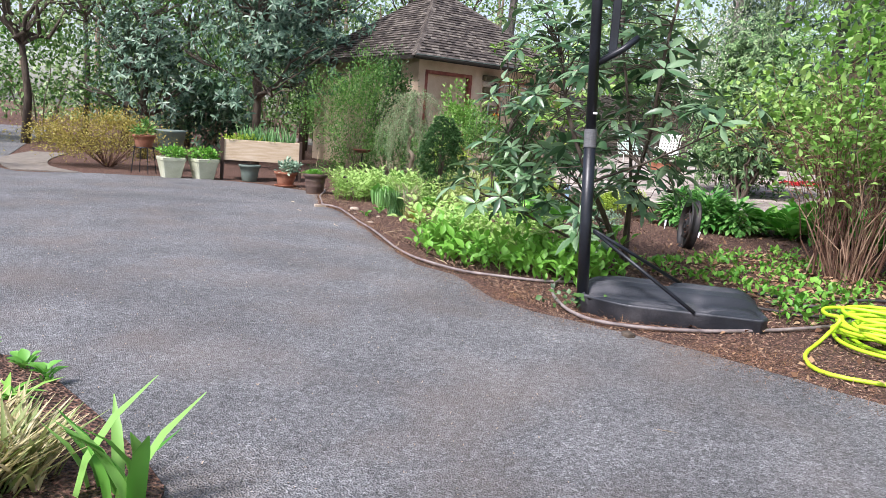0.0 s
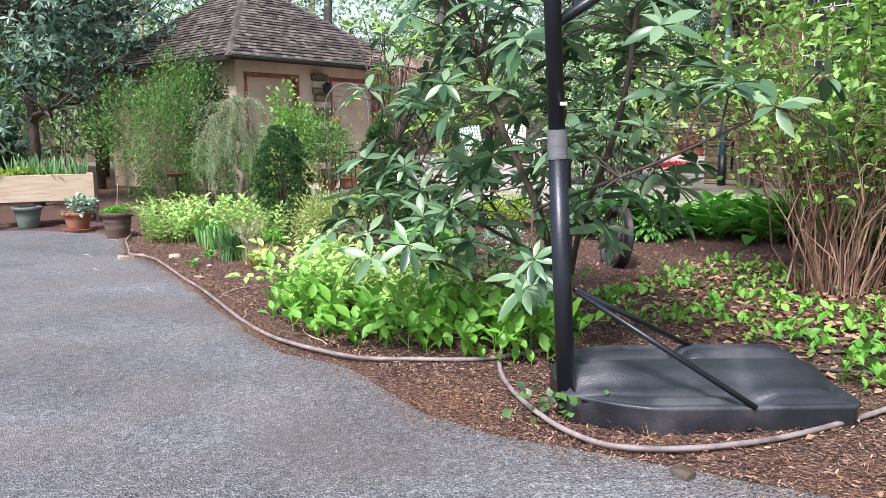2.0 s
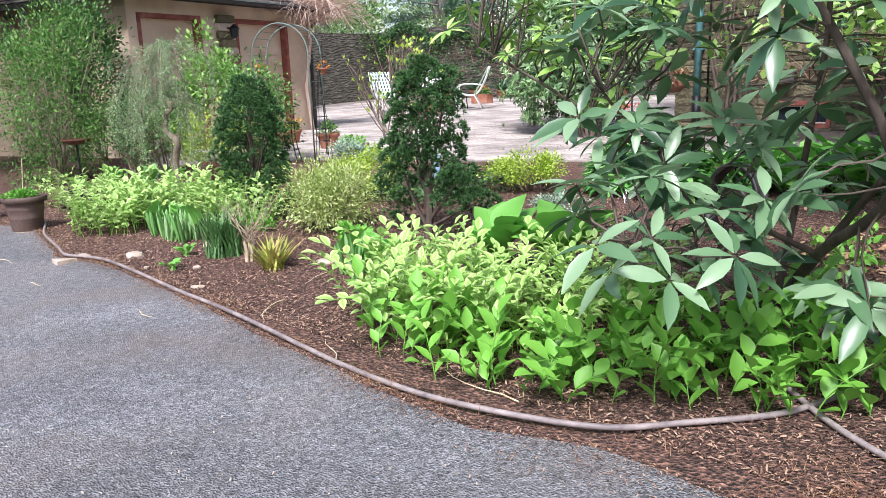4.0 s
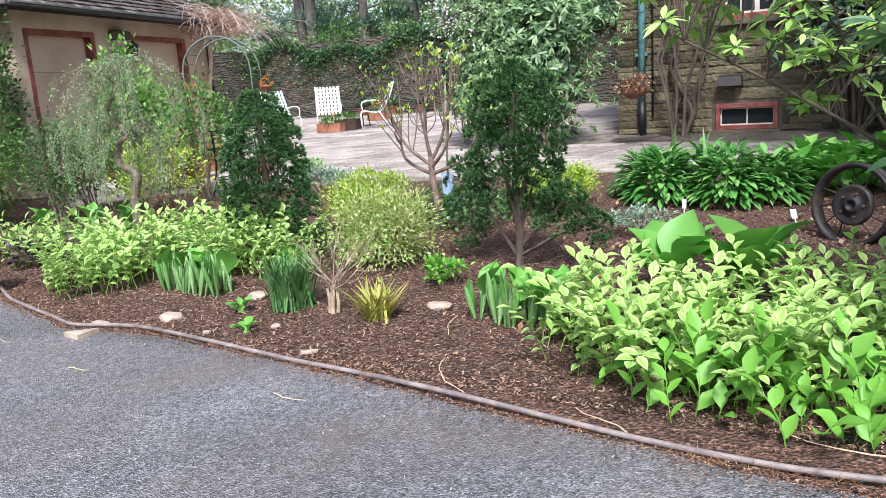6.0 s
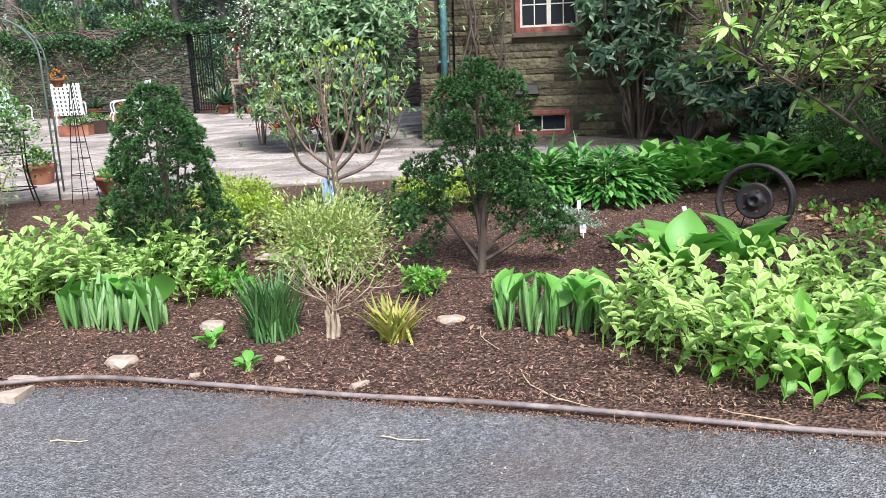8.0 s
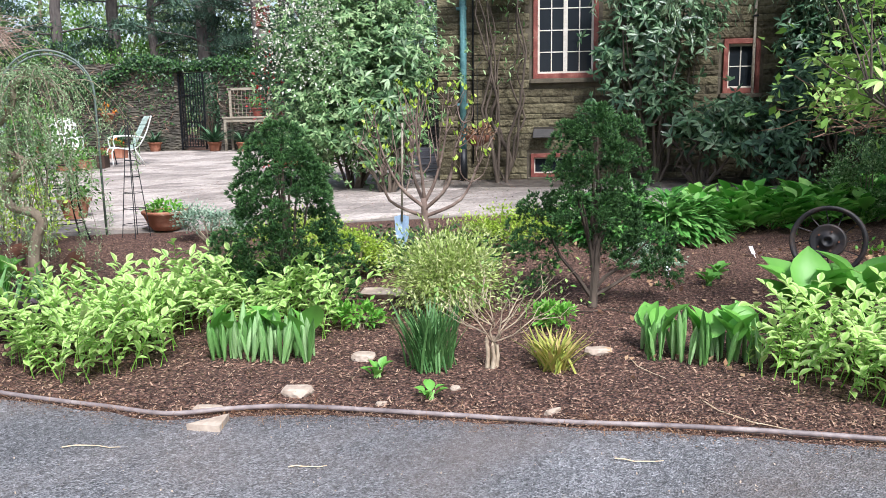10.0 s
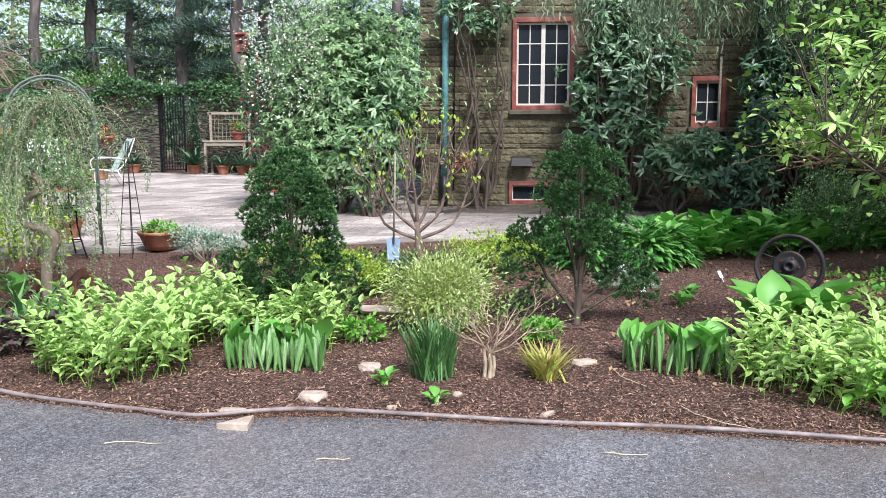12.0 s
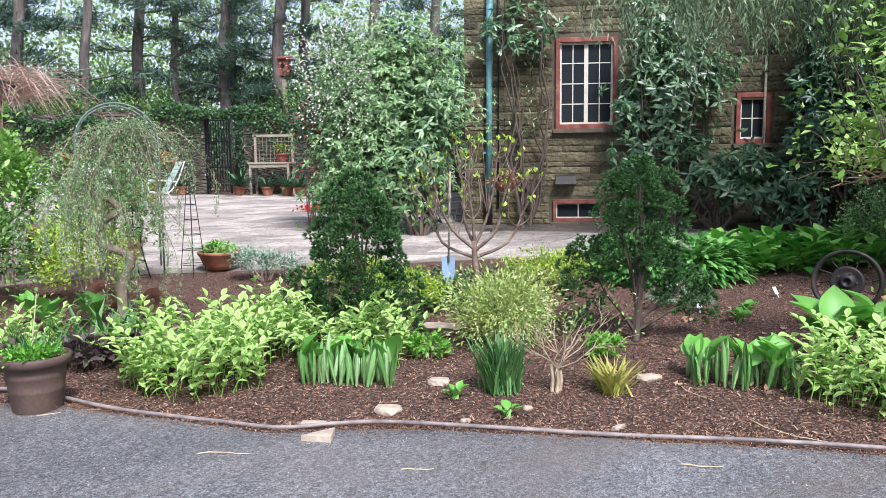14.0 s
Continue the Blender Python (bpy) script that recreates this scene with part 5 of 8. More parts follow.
# ---- basketball stand ----
def hoop_stand():
    s = thing("basketball_stand", 6.553, 0.217, None, "portable basketball stand with black base at the drive edge", "basketball stand", rz=55)
    # local x along the front edge, y towards the back
    L, D = 1.3, 0.88
    v, f = [], []
    prof = [(0.0, 0.0), (0.0, 0.11), (0.02, 0.145), (0.05, 0.185), (0.12, 0.21), (0.2, 0.215)]
    nx, ny = 60, 44
    def top(u, w):
        ex, ey = min(u, 1 - u) * L, min(w, 1 - w) * D
        e = min(ex * (0.55 if u < 0.5 else 1), ey)
        z = prof[-1][1]
        for (a, za), (b2, zb) in zip(prof, prof[1:]):
            if e <= b2:
                z = za + (zb - za) * (e - a) / max(1e-6, b2 - a) if b2 > a else zb
                break
        s = min(1, max(0, (w - 0.26) / 0.12))
        rib = -0.055 * (1 - s * s * (3 - 2 * s))
        rib -= 0.045 * math.exp(-((w - 0.6) / 0.035) ** 2) * (u > 0.12) + 0.04 * math.exp(-((w - 0.8) / 0.03) ** 2) * (u > 0.3) + 0.03 * math.exp(-((w - 0.16) / 0.022) ** 2) * (u > 0.06)
        rib -= 0.06 * math.exp(-((u - 0.5) / 0.035) ** 2) * (w > 0.55) + 0.05 * math.exp(-((u - 0.66) / 0.05) ** 2) * math.exp(-((w - 0.12) / 0.12) ** 2)
        rib += 0.016 * math.exp(-((w - 0.47) / 0.05) ** 2) + 0.012 * math.exp(-((w - 0.7) / 0.04) ** 2)
        return z + (rib if e > 0.03 else 0)
    for j in range(ny + 1):
        for i in range(nx + 1):
            u, w = i / nx, j / ny
            # the end by the pole narrows
            nar = 0.2 * max(0, 1 - u / 0.28) ** 1.5
            rnd = 0.05 * (max(0, abs(w - 0.5) - 0.38) / 0.12) ** 2
            x = u * L + (rnd if u < 0.5 else -rnd) * abs(u - 0.5) * 2
            y = (w * (1 - 2 * nar) + nar) * D
            v.append((x, y, top(u, w) if 0 < i < nx and 0 < j < ny else 0.13))
    n = nx + 1
    for j in range(ny):
        for i in range(nx):
            f.append((j * n + i, j * n + i + 1, (j + 1) * n + i + 1, (j + 1) * n + i))
    ring = [i for i in range(n)] + [j * n + nx for j in range(1, ny + 1)] + [ny * n + i for i in range(nx - 1, -1, -1)] + [j * n for j in range(ny - 1, 0, -1)]
    o = len(v)
    cx, cy = L / 2, D / 2
    lips = [(0.985, 0.12), (0.99, 0.02), (0.96, 0.0)]
    for k, z in lips:
        v += [(cx + (v[r][0] - cx) * k, cy + (v[r][1] - cy) * k, z) for r in ring]
    m = len(ring)
    prev = ring
    for q in range(3):
        cur = list(range(o + q * m, o + (q + 1) * m))
        for i in range(m):
            f.append((prev[i], cur[i], cur[(i + 1) % m], prev[(i + 1) % m]))
        prev = cur
    base = part("base", mesh_from("base", v, f, POLY, smooth=True), s, "scuffed black blow-moulded plastic base")
    P = (0.035, 0.3)
    part("pole", Build().tube([(P[0], P[1], 0.02), (P[0] - 0.062, P[1], 1.24)], 0.043, 20).mesh("pole", BLACK, True), s, "black steel pole")
    part("pole", Build().tube([(P[0] - 0.064, P[1], 1.28), (P[0] - 0.17, P[1], 3.4)], 0.038, 20).mesh("pole", BLACK, True), s, "black steel pole")
    part("tape_band", Build().tube([(P[0] - 0.06, P[1], 1.2), (P[0] - 0.066, P[1], 1.33)], 0.0455, 20).mesh("tape_band", TAPE), s, "grey tape wound round the pole")
    part("label_plate", Build().box(P[0] - 0.06, P[1] - 0.047, 1.435, P[0] - 0.03, P[1] - 0.036, 1.45).mesh("label_plate", TAGM), s, "small pale maker's plate")
    part("strut", Build().tube([(P[0] + 0.03, P[1] - 0.03, 0.6), (0.8, 0.0, 0.135)], 0.0135, 8).mesh("strut", BLACK, True), s, "black brace rod")
    part("strut", Build().tube([(P[0] + 0.03, P[1] + 0.03, 0.6), (0.82, 0.8, 0.17)], 0.0135, 8).mesh("strut", BLACK, True), s, "black brace rod")
    part("lift_handle", Build().tube([(P[0] - 0.09, P[1], 1.78), (P[0] + 0.1, P[1] + 0.03, 1.9), (P[0] + 0.2, P[1] + 0.05, 1.99)], 0.024, 10).mesh("lift_handle", BLACK, True), s, "black height lever")
    part("lift_bar", Build().box(P[0] + 0.0, P[1] + 0.02, 1.86, P[0] + 0.06, P[1] + 0.06, 3.2, bev=0.006).mesh("lift_bar", BLACK), s)
    part("backboard_arm", Build().box(P[0] - 0.55, P[1] - 0.03, 2.55, P[0], P[1] + 0.03, 2.62, bev=0.006).mesh("backboard_arm", BLACK), s)


hoop_stand()


# ---- the big rhododendron beside the stand ----
def rhododendron():
    bx, by = 4.95, 1.75
    t = thing("rhododendron", bx, by, None, "tall open rhododendron with whorls of leathery leaves", "shrub")
    z0 = G(bx, by)
    W = [whorl_mesh("leaf_whorl", rr.randint(6, 9), rr.uniform(0.16, 0.21), L_RHODO, lift=rr.uniform(0.0, 0.35)) for _ in range(6)]
    WF = [whorl_mesh("leaf_whorl", rr.randint(8, 11), rr.uniform(0.085, 0.125), L_RHODN, lift=rr.uniform(0.1, 0.9)) for _ in range(6)]
    limbs = [[(0, 0, 0), (0.35, -0.45, 0.45), (0.75, -0.95, 0.85), (0.55, -1.1, 1.4), (0.2, -1.0, 1.9)],
             [(0.02, 0, 0), (0.5, -0.35, 0.7), (1.0, -0.6, 1.3), (1.2, -0.7, 1.9), (1.25, -0.6, 2.6)],
             [(0, 0.05, 0), (0.15, -0.1, 0.8), (0.3, -0.35, 1.6), (0.2, -0.5, 2.4)],
             [(-0.03, 0, 0), (-0.5, -0.25, 0.75), (-1.0, -0.45, 1.15), (-1.5, -0.6, 1.45)],
             [(-0.5, -0.25, 0.75), (-0.8, 0.0, 1.25), (-1.0, 0.2, 1.9)],
             [(0.05, 0, 0), (0.1, -0.7, 0.3), (0.1, -1.3, 0.55), (0.1, -1.7, 0.7)],
             [(0.75, -0.95, 0.85), (1.4, -0.8, 1.1), (2.0, -0.75, 1.35)],
             [(0.35, -0.45, 0.45), (-0.1, -0.9, 0.8), (-0.3, -1.2, 1.2)]]
    b = Build()
    nodes = []
    for l, r0 in zip(limbs, (0.03, 0.022, 0.021, 0.015, 0.01, 0.016, 0.011, 0.015)):
        pts = spline(l, 4)
        part("branch", Build().tube(pts, taper(r0, r0 * 0.4, len(pts) - 1), 7, False).mesh("branch", BARKD, True), t, "gnarled brown branch")
        nodes += [(p, i / len(pts)) for i, p in enumerate(pts) if i > 2]
    spots = []
    for i in range(215):
        p = Vector((0.42, -0.72, 1.5)) + Vector(tuple(rand_dirs(1)[0])) * rr.uniform(0.45, 1.0) * 1.0
        p = Vector((0.42 + (p.x - 0.42) * 1.25, -0.72 + (p.y + 0.72) * 0.95, 1.55 + (p.z - 1.5) * 1.3))
        spots.append((p, W))
    for i in range(16):
        spots.append((Vector((rr.uniform(-0.2, 0.5), rr.uniform(-1.75, -1.0), rr.uniform(0.45, 1.0))), W))
    for i in range(9):
        spots.append((Vector((rr.uniform(1.2, 2.15), rr.uniform(-0.9, -0.55), rr.uniform(1.2, 1.5))), W))
    for i in range(64):
        u = rr.random()
        spots.append((Vector((-0.55 - 1.1 * u + rr.uniform(-0.2, 0.2), -0.2 - 0.35 * u + rr.uniform(-0.35, 0.35), 1.15 + 0.35 * u + rr.uniform(-0.2, 0.85))), WF))
    for p in ((0.11, -1.9, 0.72), (0.3, -1.75, 0.6), (-0.05, -1.7, 0.9)):
        spots.append((Vector(p), W))
    for p, kinds in spots:
        q = min(nodes, key=lambda k: (k[0] - p).length + 0.2 * k[1])[0]
        b.tube(wobble(q, p, 3, 0.06, 0.03), taper(0.006, 0.0035, 3), 4, False)
        d = (p - q).normalized() * 0.6 + Vector((rr.uniform(-0.2, 0.2), rr.uniform(-0.2, 0.2), 0.8))
        part("leaf_whorl", rr.choice(kinds), t, "", Matrix.Translation(p) @ d.to_track_quat("Z", "Y").to_matrix().to_4x4() @ Matrix.Rotation(rr.uniform(0, 6.28), 4, "Z") @ Matrix.Scale(rr.uniform(0.8, 1.15), 4))
    part("twig_mass", b.mesh("twig_mass", BARKD, True), t)["kind"] = "stuff"


rhododendron()


# ---- canes, maples and evergreens to the east ----
def cane_shrub(x, y, n, h, label, arch=0):
    t = thing("cane_shrub", x, y, None, label, "shrub", "cane shrubs")
    b = Build()
    tips = []
    for k in range(n):
        a = rr.uniform(0, 6.28)
        r = rr.uniform(0.02, 0.26)
        lean = rr.uniform(0.08, 0.55) if k % 4 else rr.uniform(0.6, 1.3)
        hh = h * rr.uniform(0.55, 1.05)
        e = (r * math.cos(a) + lean * math.cos(a) * hh * 0.5, r * math.sin(a) + lean * math.sin(a) * hh * 0.5, hh)
        pts = wobble((r * math.cos(a), r * math.sin(a), 0), e, 5, 0.13, 0.1)
        b.tube(pts, taper(rr.uniform(0.004, 0.008), 0.002, 5), 5, False)
        tips += [pts[-1], pts[-2], pts[-3]]
        for j in range(2):
            s = pts[rr.randint(2, 4)]
            q = s + Vector((rr.uniform(-0.4, 0.4), rr.uniform(-0.4, 0.4), rr.uniform(0, 0.35)))
            b.tube([s, s.lerp(q, 0.5) + Vector((0, 0, 0.03)), q], [0.004, 0.003, 0.002], 4, False)
            tips.append(q)
    sprays = []
    for k in range(arch):
        e = Vector((rr.uniform(-2.0, -0.8), rr.uniform(-0.2, 1.2), rr.uniform(1.1, 1.5)))
        pts = spline([(rr.uniform(-0.3, 0.1), rr.uniform(-0.2, 0.2), 0), (0.3 * e.x, 0.3 * e.y, rr.uniform(0.8, 1.3)), (0.65 * e.x, 0.7 * e.y, rr.uniform(1.1, 1.5)), e], 3)
        b.tube(pts, taper(rr.uniform(0.007, 0.011), 0.003, len(pts) - 1), 5, False)
        for j in range(5):
            s = pts[rr.randint(4, len(pts) - 1)]
            q = s + Vector((rr.uniform(-0.45, 0.3), rr.uniform(-0.3, 0.3), rr.uniform(-0.12, 0.45)))
            b.tube(wobble(s, q, 3, 0.05), [0.005, 0.004, 0.003, 0.002], 4, False)
            if q.z > 1.2 and q.x < -0.8:
                sprays += [q, q + Vector((0, 0, 0.12))]
    part("cane_mass", b.mesh("cane_mass", BARKR), t, "red-brown bare canes")["kind"] = "stuff"
    tip_leaves(t, [p for p in tips if p.z > 0.9], 6, 0.08, L_SPRING, LF_OVAL, spread=0.16)
    if sprays:
        tip_leaves(t, sprays, 8, 0.1, L_RHODN, spread=0.1, lift=0.1, name="fresh_leaves")


cane_shrub(5.97, 3.55, 90, 2.1, "multi-stemmed shrub of red-brown canes with few new leaves", 22)
cane_shrub(7.3, 4.3, 80, 2.2, "multi-stemmed shrub of red-brown canes with few new leaves")
t, tips = limbs_tree("japanese_maple", 7.4, 5.2, 0.07, [(0, 0, 0), (-0.1, -0.1, 0.9), (-0.25, -0.2, 1.7)],
                     [(-1.6, -0.8, 2.4), (-1.0, -1.2, 2.9), (-0.3, -1.1, 2.6), (0.5, -1.2, 2.8), (-2.1, -0.4, 2.9), (1.2, -0.6, 2.6), (-0.8, -0.3, 3.4), (0.3, 0.2, 3.5), (-1.3, -1.1, 1.9), (-0.4, -1.3, 1.8), (0.4, -1.3, 1.9), (-2.0, -0.7, 2.0), (-0.9, -0.9, 2.3), (0.0, -0.9, 2.4)], BARKD, "spring-green maple with fresh lobed leaves", split=5, wob=0.15)
tip_leaves(t, tips, 75, 0.115, L_SPRING, spread=0.34, lift=0.0)
shrub("boxwood", 5.55, 5.75, (0.6, 0.5, 0.5), 9000, 0.036, L_PIERIS, "dense olive-green clipped boxwood", clumps=70, z=0.42, tight=0.14)
shrub("boxwood", 7.4, 3.3, (0.5, 0.5, 0.4), 4000, 0.035, L_DARK, "dense dark green rounded boxwood bush", clumps=60, z=0.4, tight=0.16)


# ---- against the house ----
def wall_rhodo(x, y, radii, zc, n, size, label, material=L_RHODO, clumps=30, stems=12):
    t = thing("rhododendron", x, y, None, label, "shrub", "rhododendrons by the house")
    whorl_cloud("foliage", n, (0, 0, zc), radii, size, material, t, clumps=clumps, shell=0.35, zmin=-0.95)
    b = Build()
    for k in range(stems):
        a = rr.uniform(0, 6.28)
        e = (radii[0] * 0.7 * math.cos(a), radii[1] * 0.5 * math.sin(a), zc + radii[2] * rr.uniform(-0.3, 0.7))
        b.tube(wobble((0.1 * math.cos(a), 0.05 * math.sin(a), 0), e, 6, 0.18), taper(0.03, 0.008, 6), 6, False)
    part("branching", b.mesh("branching", BARKD, True), t)["kind"] = "stuff"
    return t


wall_rhodo(3.7, 9.6, (1.05, 0.5, 2.1), 2.6, 560, 0.17, "tall leggy rhododendron against the stone wall", clumps=44)
wall_rhodo(4.4, 9.3, (0.9, 0.5, 0.8), 0.9, 170, 0.19, "spreading dark rhododendron below the small window", clumps=24)
wall_rhodo(6.6, 9.2, (1.2, 0.7, 1.3), 1.5, 800, 0.16, "dark rhododendron massed against the house", L_DARK, clumps=40)
wall_rhodo(8.6, 8.9, (1.5, 0.8, 1.8), 2.0, 600, 0.17, "dark rhododendron massed against the house", L_DARK, clumps=40)
wall_rhodo(6.9, 9.3, (1.5, 0.6, 1.3), 4.0, 800, 0.16, "upper growth of a tall dark rhododendron", L_DARK, clumps=36)
wall_rhodo(6.3, 9.6, (0.75, 0.4, 1.7), 2.4, 700, 0.15, "tall dark rhododendron beside the small window", L_DARK, clumps=60)
wall_rhodo(5.6, 9.1, (0.9, 0.5, 0.65), 0.75, 200, 0.16, "low dark rhododendron at the foot of the house", L_DARK, clumps=40)
wall_rhodo(8.0, 9.4, (1.2, 0.5, 1.8), 3.0, 500, 0.16, "tall dark rhododendron massed against the house", L_DARK, clumps=60)
wall_rhodo(1.2, 9.75, (0.75, 0.25, 0.9), 3.5, 110, 0.15, "thin rhododendron trained up the stone wall", clumps=16, stems=4)
wall_rhodo(-0.55, 8.45, (0.85, 0.4, 1.35), 1.65, 330, 0.16, "broad-leaved rhododendron in front of the pieris", L_RHODF, clumps=40)
t = wall_rhodo(-1.2, 9.0, (1.45, 0.9, 1.95), 2.05, 3900, 0.098, "large rounded pieris bush at the house corner", L_PIERIS, clumps=150)
# darker leaf colour inside the pieris stands in for its inner shade
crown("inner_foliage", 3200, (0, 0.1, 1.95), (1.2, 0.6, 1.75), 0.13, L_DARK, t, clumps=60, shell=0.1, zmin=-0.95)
whorl_cloud("lower_foliage", 700, (0, 0, 0.75), (1.2, 0.85, 0.7), 0.12, L_PIERIS, t, clumps=60, shell=0.3)
crown("flower_mass", 2200, (-0.6, -0.3, 2.5), (0.9, 0.7, 1.6), 0.055, L_WHITE, t, clumps=26, label="sprays of small white flowers")
tc = shrub("red_camellia", -2.75, 9.9, (0.35, 0.35, 1.1), 1100, 0.07, L_DARK, "tall camellia with red flowers beside the pieris", z=1.5, clumps=40)
crown("flower_mass", 160, (0, -0.1, 1.4), (0.38, 0.38, 1.1), 0.08, L_RED, tc, clumps=60, label="red blossoms")["kind"] = "stuff"
tp = thing("fallen_petals", -3.35, 13.3, None, "bright red fallen petals scattered on the patio", "petals", kind="stuff")
n = 1300
px, py = rng.normal(0, 0.22, n), rng.normal(0, 0.4, n)
part("petals", scatter("petals", LF_SMALL, np.stack([px, py, 0.04 * py + 0.035 + rng.uniform(0, 0.015, n)], 1), rand_dirs(n, -0.05), np.tile([0, 0, 1.0], (n, 1)), rng.uniform(0.06, 0.1, n), L_RED, 1.3), tp)["kind"] = "stuff"


def climber(x, label):
    t = thing("climbing_vine", x, HY - 0.12, None, label, "vine", "vines on the house")
    b = Build()
    tips = []
    for k in range(4):
        pts = [(0, 0, 0)]
        cx = 0
        for i in range(1, 12):
            cx += rr.uniform(-0.2, 0.2)
            pts.append((max(-0.45, min(0.5, cx)), rr.uniform(-0.1, 0.03), 0.36 * i))
        b.tube(spline(pts, 3), taper(0.04 if k < 1 else 0.022, 0.007, 33), 6, False)
        tips += [Vector(p) + Vector((rr.uniform(-0.2, 0.2), -0.08, 0.1)) for p in pts[5:]]
    part("twining_stem", b.mesh("twining_stem", BARKD, True), t, "twisting bare brown stems")
    tip_leaves(t, tips, 7, 0.1, L_PIERIS, LF_LONG, 0.13)


climber(1.25, "old twisting vine climbing the stone wall")
dp = thing("downspout", 0.53, HY - 0.1, 0.4, "verdigris copper downspout on the stone house corner", "downspout")
part("pipe", Build().tube([(0, 0, 0.55), (0.02, 0, 2.4), (0.05, 0, 6.1)], 0.06, 12).mesh("pipe", TEAL, True), dp, "blue-green copper pipe")
part("boot", Build().tube([(0, 0, 0.0), (0, 0, 0.56)], 0.07, 12).mesh("boot", IRON, True), dp, "black iron boot at the ground")
for z in (1.3, 2.9):
    part("bracket", Build().box(-0.09, -0.02, z, 0.09, 0.1, z + 0.04).mesh("bracket", TEAL), dp)
cb = Build().tube([(0.17, 0.03, 0.3), (0.19, 0.03, 3.0), (0.2, 0.03, 6.0)], 0.016, 6)
part("cable", cb.mesh("cable", IRON, True), dp, "black cable beside the pipe")
vp = thing("wall_pipe", 5.37, HY - 0.06, 0.45, "thin weathered pipe rising beside the small window", "pipe")
part("pipe", Build().tube([(0, 0, 0), (0.0, 0, 2.9)], 0.022, 8).mesh("pipe", OLDWOOD, True), vp)
part("clip", Build().box(-0.04, -0.03, 2.6, 0.04, 0.05, 2.63).mesh("clip", IRON), vp)
vb = thing("dryer_vent", 1.92, HY - 0.1, 1.12, "dark metal vent hood on the stone wall", "vent")
part("hood", Build().add([(-0.19, 0.1, 0.0), (0.19, 0.1, 0), (0.19, -0.1, 0.02), (-0.19, -0.1, 0.02), (-0.17, 0.1, 0.2), (0.17, 0.1, 0.2), (0.17, -0.04, 0.16), (-0.17, -0.04, 0.16)],
                         [(3, 2, 1, 0), (4, 5, 6, 7), (3, 7, 6, 2), (0, 4, 7, 3), (2, 6, 5, 1), (1, 5, 4, 0)]).mesh("hood", FASCIA), vb)
hb = thing("hanging_basket", 0.86, 8.6, 1.05, "wire hanging basket with dry trailing plant", "basket")
part("basket", Build().lathe([(0.001, 0.0), (0.1, 0.02), (0.17, 0.08), (0.2, 0.17), (0.185, 0.17), (0.001, 0.12)], 20).mesh("basket", RUST, True), hb, "rust-brown coir basket")
crown("plant", 260, (0, 0, 0.2), (0.24, 0.24, 0.12), 0.06, L_LITTER, hb, clumps=14)
part("hanger", Build().tube([(0, 0, 0.17), (0, 0, 1.2), (0.02, 1.45, 1.4)], 0.006, 5).mesh("hanger", IRON), hb)


# ---- patio furniture and garden wall ----
def patio_chair(x, y, rz, mesh_col, label):
    c = thing("patio_chair", x, y, None, label, "chair", "patio chairs", rz=rz)
    c.scale = (1.12, 1.12, 1.15)
    z = 0.04
    for s in (-0.28, 0.28):
        part("side_frame", Build().tube(spline([(s, -0.3, z), (s, -0.28, 0.38), (s, 0.1, 0.36), (s, 0.32, 0.6), (s, 0.48, 1.0)], 4), 0.014, 6).mesh("side_frame", WHITEM, True), c, "white tube frame")
        part("leg", Build().tube([(s, 0.12, 0.36), (s, 0.3, z)], 0.013, 6).mesh("leg", WHITEM, True), c)
        part("armrest", Build().tube(spline([(s, -0.25, 0.38), (s, -0.26, 0.58), (s, 0.0, 0.62), (s, 0.3, 0.58)], 4), 0.015, 6).mesh("armrest", WHITEM, True), c)
    for k in range(7):
        u = -0.24 + 0.08 * k
        part("strap", Build().box(u - 0.024, -0.27, 0.375, u + 0.024, 0.11, 0.382).mesh("strap", mesh_col), c)
    m = Matrix.Translation((0, 0.11, 0.38)) @ Matrix.Rotation(radians(-29), 4, "X")
    for k in range(7):
        u = -0.24 + 0.08 * k
        part("strap", Build().box(u - 0.024, -0.004, 0.0, u + 0.024, 0.004, 0.7, m).mesh("strap", mesh_col), c)
    for k in range(7):
        u = 0.06 + 0.095 * k
        part("cross_strap", Build().box(-0.28, -0.008, u - 0.018, 0.28, -0.005, u + 0.018, m).mesh("cross_strap", mesh_col), c)


MINT = mat("pale_mint_webbing", ["a9c0b4", "bfd0c5"], scale=8, rough=0.6, bump=0.1)
patio_chair(-8.65, 13.1, 40, WHITEM, "white lattice-strapped lounge chair on the patio")
patio_chair(-7.35, 13.3, -52, MINT, "pale mint strapped lounge chair on the patio")
patio_chair(-9.7, 12.5, 72, MINT, "pale mint strapped lounge chair on the patio")
tb = thing("side_table", -8.1, 13.75, None, "low dark round side table with potted plant", "table")
part("tabletop", Build().lathe([(0.001, 0.43), (0.33, 0.43), (0.34, 0.445), (0.33, 0.46), (0.001, 0.46)], 24).mesh("tabletop", DARKWOOD), tb)
for k in range(3):
    a = k * 2.09
    part("leg", Build().tube([(0.2 * math.cos(a), 0.2 * math.sin(a), 0.43), (0.26 * math.cos(a), 0.26 * math.sin(a), 0.03)], 0.014, 6).mesh("leg", IRON), tb)


